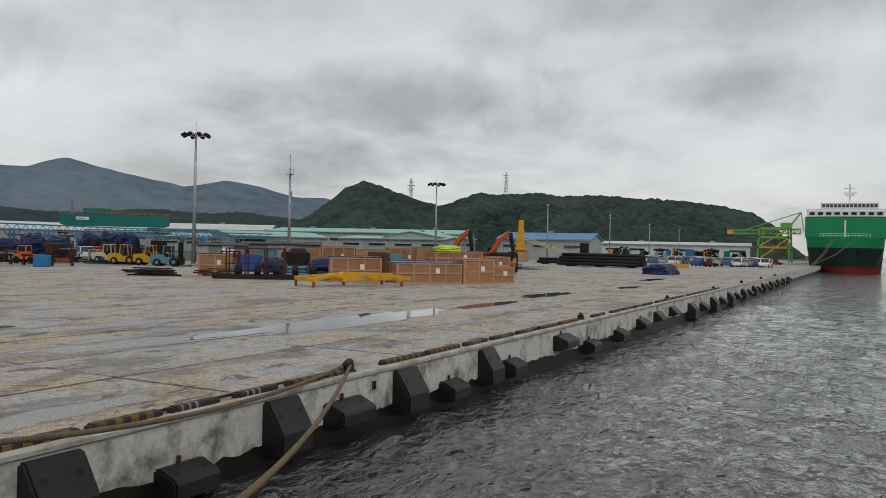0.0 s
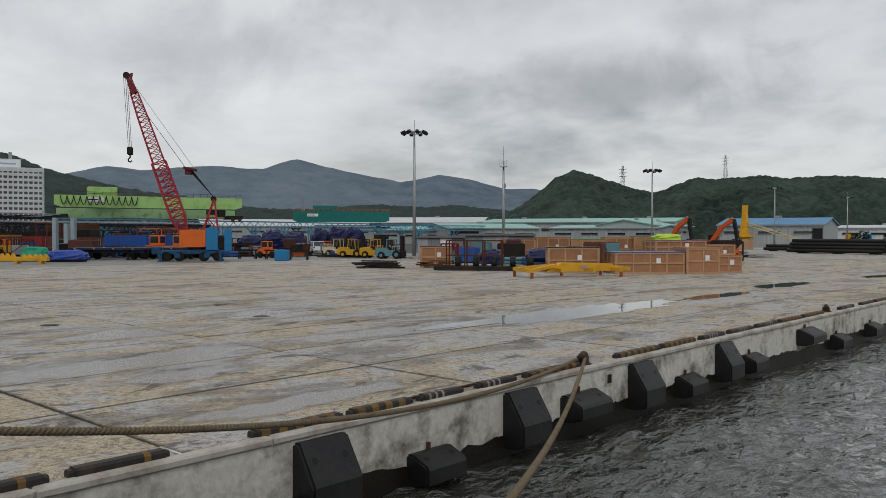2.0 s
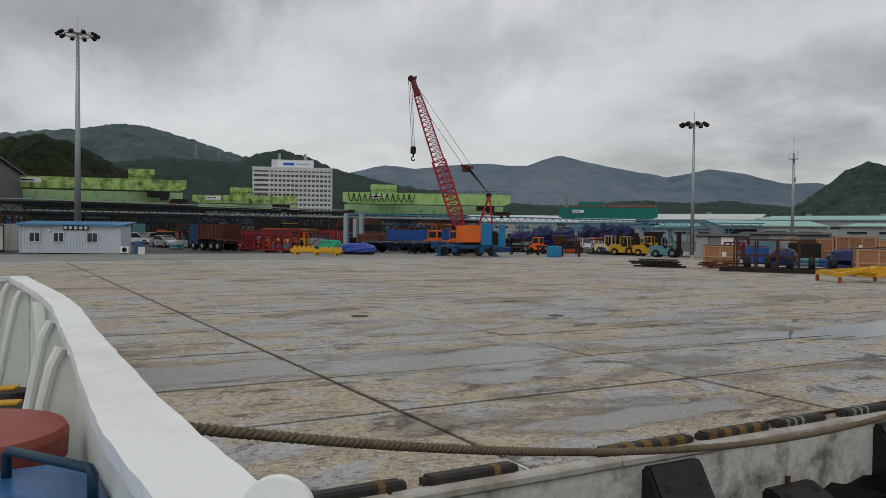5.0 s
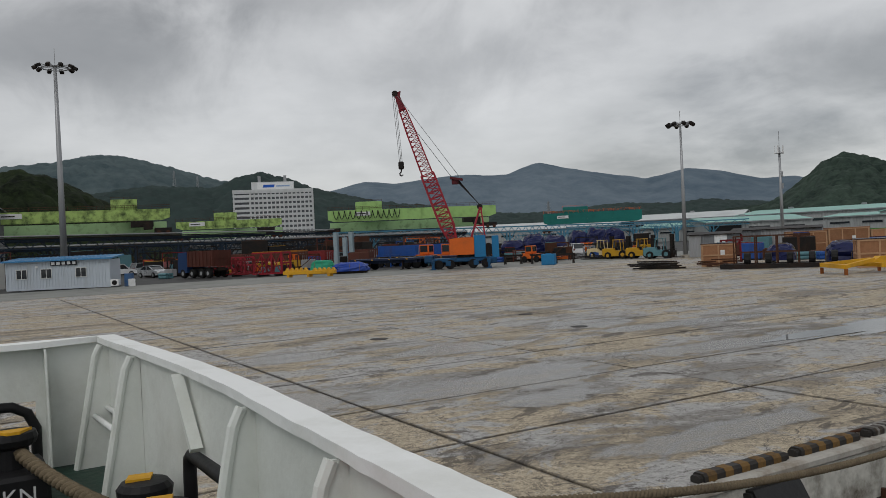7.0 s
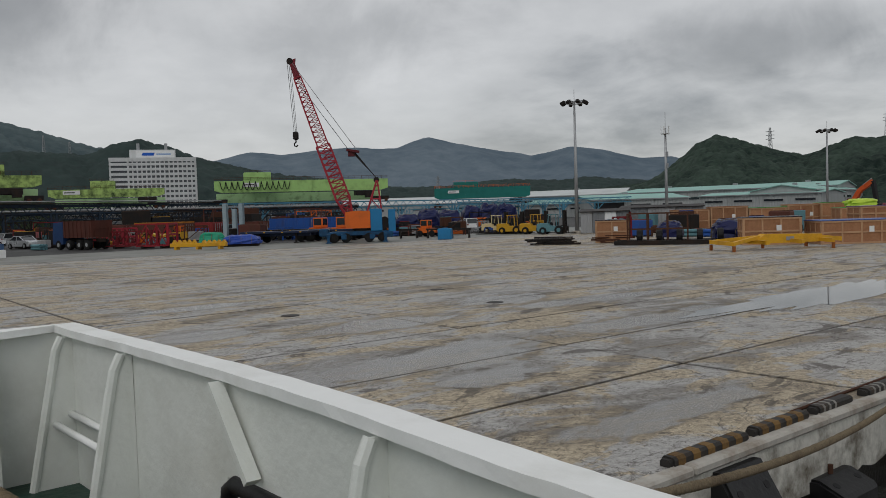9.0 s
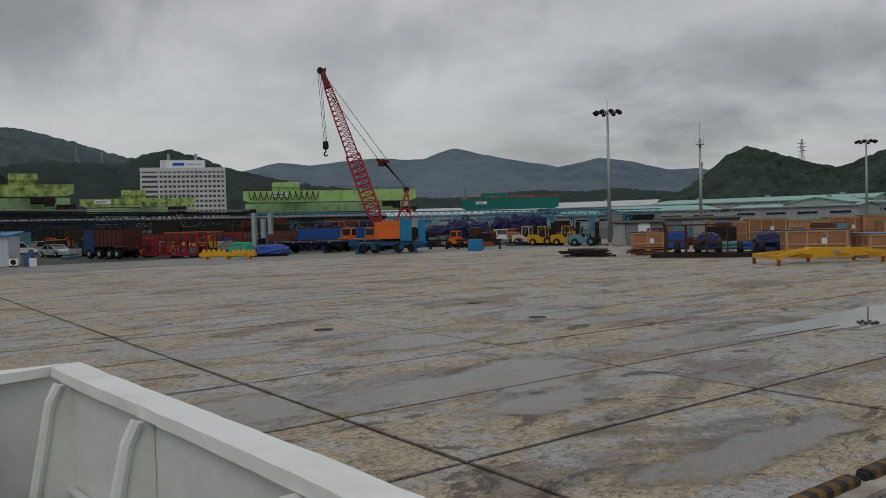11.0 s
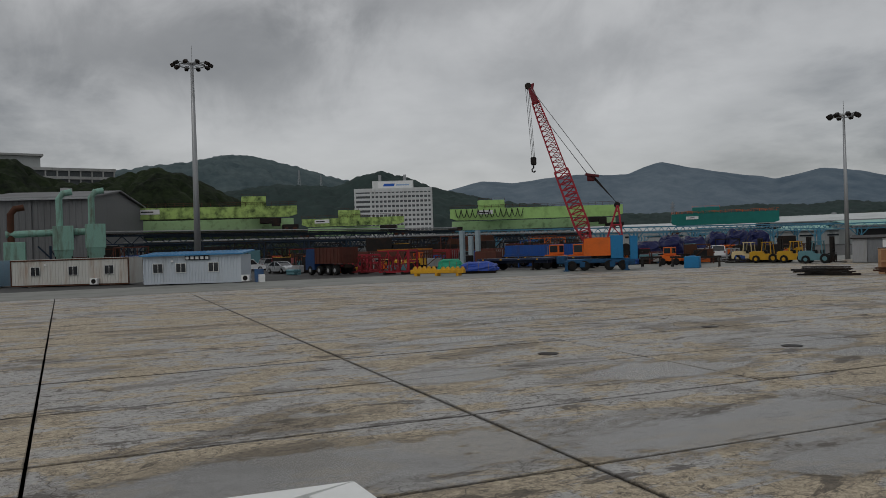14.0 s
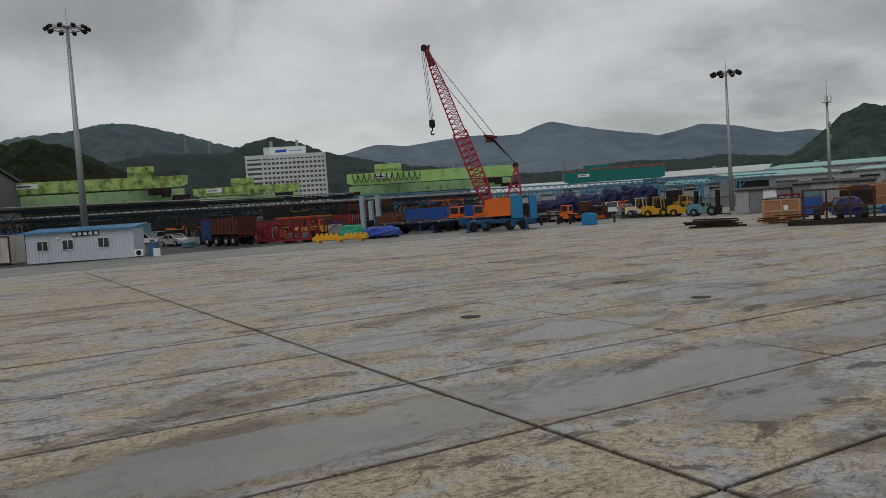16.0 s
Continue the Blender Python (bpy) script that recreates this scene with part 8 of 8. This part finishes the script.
def carrier_ship():
    """A tall green vehicle carrier seen from the bow, moored along the quay."""
    t = thing("carrier_ship", "tall green vehicle carrier ship moored at the quay", "ship", pose(0.4, 224, 0))
    GREENH = mat("green_hull_paint", (0.015, 0.26, 0.10), 0.4, var=0.05, scale=0.1, dirt=(0.01, 0.12, 0.06), dirt_amt=0.4, dirt_scale=0.1, streak=True, bump=0)
    DARKH = mat("dark_hull_band", (0.012, 0.03, 0.022), 0.35, var=0.1, scale=0.1, dirt=(0.04, 0.035, 0.03), dirt_amt=0.4, dirt_scale=0.2, bump=0)
    BOOT = mat("red_boot_top", (0.20, 0.018, 0.02), 0.45, dirt=(0.08, 0.02, 0.02), dirt_amt=0.4)

    def half(z, s):
        """Half-breadth at height z, s metres behind the stem."""
        flare = min(1.0, max(0.0, (z + 1.5) / 11.0))
        ent = 3.0 + 5 * (1 - flare) ** 1.3
        full = 8.3 + 0.9 * flare ** 1.4
        return full * min(1.0, (s / ent)) ** (0.62 - 0.25 * flare)

    ss = [0, 0.15, 0.5, 1.2, 2.2, 3.5, 5, 7, 9.5, 13, 18, 26, 60, 120]

    def shell(zs, material, name, label=""):
        vs, fs = [], []
        for z in zs:
            rake = -0.16 * max(0, z + 1.5)
            for sg in (-1, 1):
                for s in ss:
                    vs.append((sg * half(z, s), rake + s if s < 30 else s, z))
        n = len(ss)
        for i in range(len(zs) - 1):
            for sg in range(2):
                for k in range(n - 1):
                    a = i * 2 * n + sg * n + k
                    fs.append((a, a + 1, a + 2 * n + 1, a + 2 * n) if sg else (a + 1, a, a + 2 * n, a + 2 * n + 1))
        part(name, Mesh().add(vs, fs), material, t, label)

    shell([-1.6, -1.0, -0.1], BOOT, "boot_top", "dark red boot top")
    shell([-0.1, 1.5, 3.0, 4.6], DARKH, "lower_hull", "weathered dark green lower hull")
    shell([4.6, 6.0, 7.2], GREENH, "upper_hull")
    part("garage_block", Mesh().prism([(-9.2, 7.2), (9.2, 7.2), (9.2, 12.4), (-9.2, 12.4)], 3.2, 120), GREENH, t, "green vehicle deck block")
    part("forecastle_deck", Mesh().add([(-6, 1, 7.15), (6, 1, 7.15), (9.1, 5, 7.15), (-9.1, 5, 7.15)], [(0, 1, 2, 3)]), DARKH, t)
    r = Mesh()
    for k in range(15):
        r.bar((-5.6 + 0.8 * k, 0.4, 7.2), (-5.6 + 0.8 * k, 0.4, 8.1), 0.07)
    for z in (7.65, 8.1):
        r.bar((-5.6, 0.4, z), (5.6, 0.4, z), 0.07)
    part("bow_rail", r, WHITE, t)
    part("foremast", Mesh().tube([(0, 1.5, 7.2), (0, 1.5, 11.5)], 0.22, 8), WHITE, t)
    part("superstructure", Mesh().box((0, 8, 13.2), (17.6, 10, 1.6), bev=0.1), WHITE, t, "white deck house")
    b = part("bridge", Mesh().box((0.8, 7.5, 14.9), (13.0, 8, 2.2), bev=0.15), WHITE, t, "white wheelhouse")
    for k in range(14):
        part("bridge_window", Mesh().box((-5.0 + 0.9 * k, 3.46, 15.2), (0.66, 0.06, 0.75)), GLASS, b)
    for k in range(9):
        part("deck_opening", Mesh().box((-7.6 + 1.9 * k, 2.98, 13.2), (1.2, 0.06, 0.7)), DARKH, t)
    part("wing", Mesh().box((0.4, 6.5, 14.2), (19.0, 3, 0.7), bev=0.05), WHITE, t)
    m = Mesh()
    for k in range(20):
        m.bar((-9 + 0.95 * k, 3.3, 12.4), (-9 + 0.95 * k, 3.3, 13.4), 0.07)
    m.bar((-9, 3.3, 13.4), (9, 3.3, 13.4), 0.08)
    part("upper_rail", m, WHITE, t)
    part("radar_mast", Mesh().bar((0.8, 7, 16), (0.8, 7, 21), 0.4).bar((-0.8, 7, 18.6), (2.4, 7, 18.6), 0.25).bar((-0.4, 7, 19.8), (2.0, 7, 19.8), 0.2).box((0.8, 6.6, 18.0), (2.2, 0.4, 0.5)), WHITE, t)
    for sx, px in ((-2.5, -6.6), (3.0, -6.4), (-2.0, -6.2)):
        part("mooring_line", Mesh().tube([(sx, 0.2, 7.2), ((sx + px) / 2, -9, 2.9), (px, -20, 0.25)], 0.08, 6), ROPE, t, "thick mooring line to the quay")
    part("anchor", Mesh().box((-3.2, -0.4, 3.6), (0.9, 0.6, 1.4), bev=0.15), BLACK, t, "black stowed anchor")
    part("anchor", Mesh().box((3.2, -0.4, 3.6), (0.9, 0.6, 1.4), bev=0.15), BLACK, t, "black stowed anchor")


carrier_ship()


def small_tree(x, y, h, seed):
    """A roadside tree: trunk, limbs and a ragged crown of leaf clumps."""
    rnd = random.Random(seed)
    t = thing("tree", "small dark green roadside tree before the white shed", "tree", pose(x, y, 0), group="trees before the white shed")
    tr = Mesh().tube([(0, 0, 0), (0.1, 0, h * 0.3), (0, 0.1, h * 0.6)], 0.16, 7, r1=0.06)
    for k in range(4):
        a = rnd.uniform(0, 6.28)
        tr.tube([(0.05, 0, h * 0.35), (math.cos(a) * h * 0.2, math.sin(a) * h * 0.2, h * 0.65)], 0.06, 5, r1=0.02)
    part("trunk", tr, RUST, t)
    cr = Mesh()
    for k in range(160):
        a, u, v = rnd.uniform(0, 6.28), rnd.random() ** 0.5, rnd.uniform(0.3, 1.0)
        r = h * 0.36 * u * (1.15 - 0.6 * abs(v - 0.55))
        c = Vector((math.cos(a) * r, math.sin(a) * r, h * v))
        s = rnd.uniform(0.18, 0.42)
        e = Euler((rnd.uniform(0, 3), rnd.uniform(0, 3), rnd.uniform(0, 3))).to_matrix()
        cr.add([c + e @ Vector(p) * s for p in ((-1, 0, 0), (0, -0.6, 0.15), (1, 0, 0), (0, 0.6, 0.15))], [(0, 1, 2, 3)])
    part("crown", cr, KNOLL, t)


for k in range(12):
    small_tree(*polar(15.2 - k * 0.75 + 0.3 * math.sin(k * 2.3), 288, B0), 3.4 + 0.9 * math.sin(k * 1.7), k)


apron()
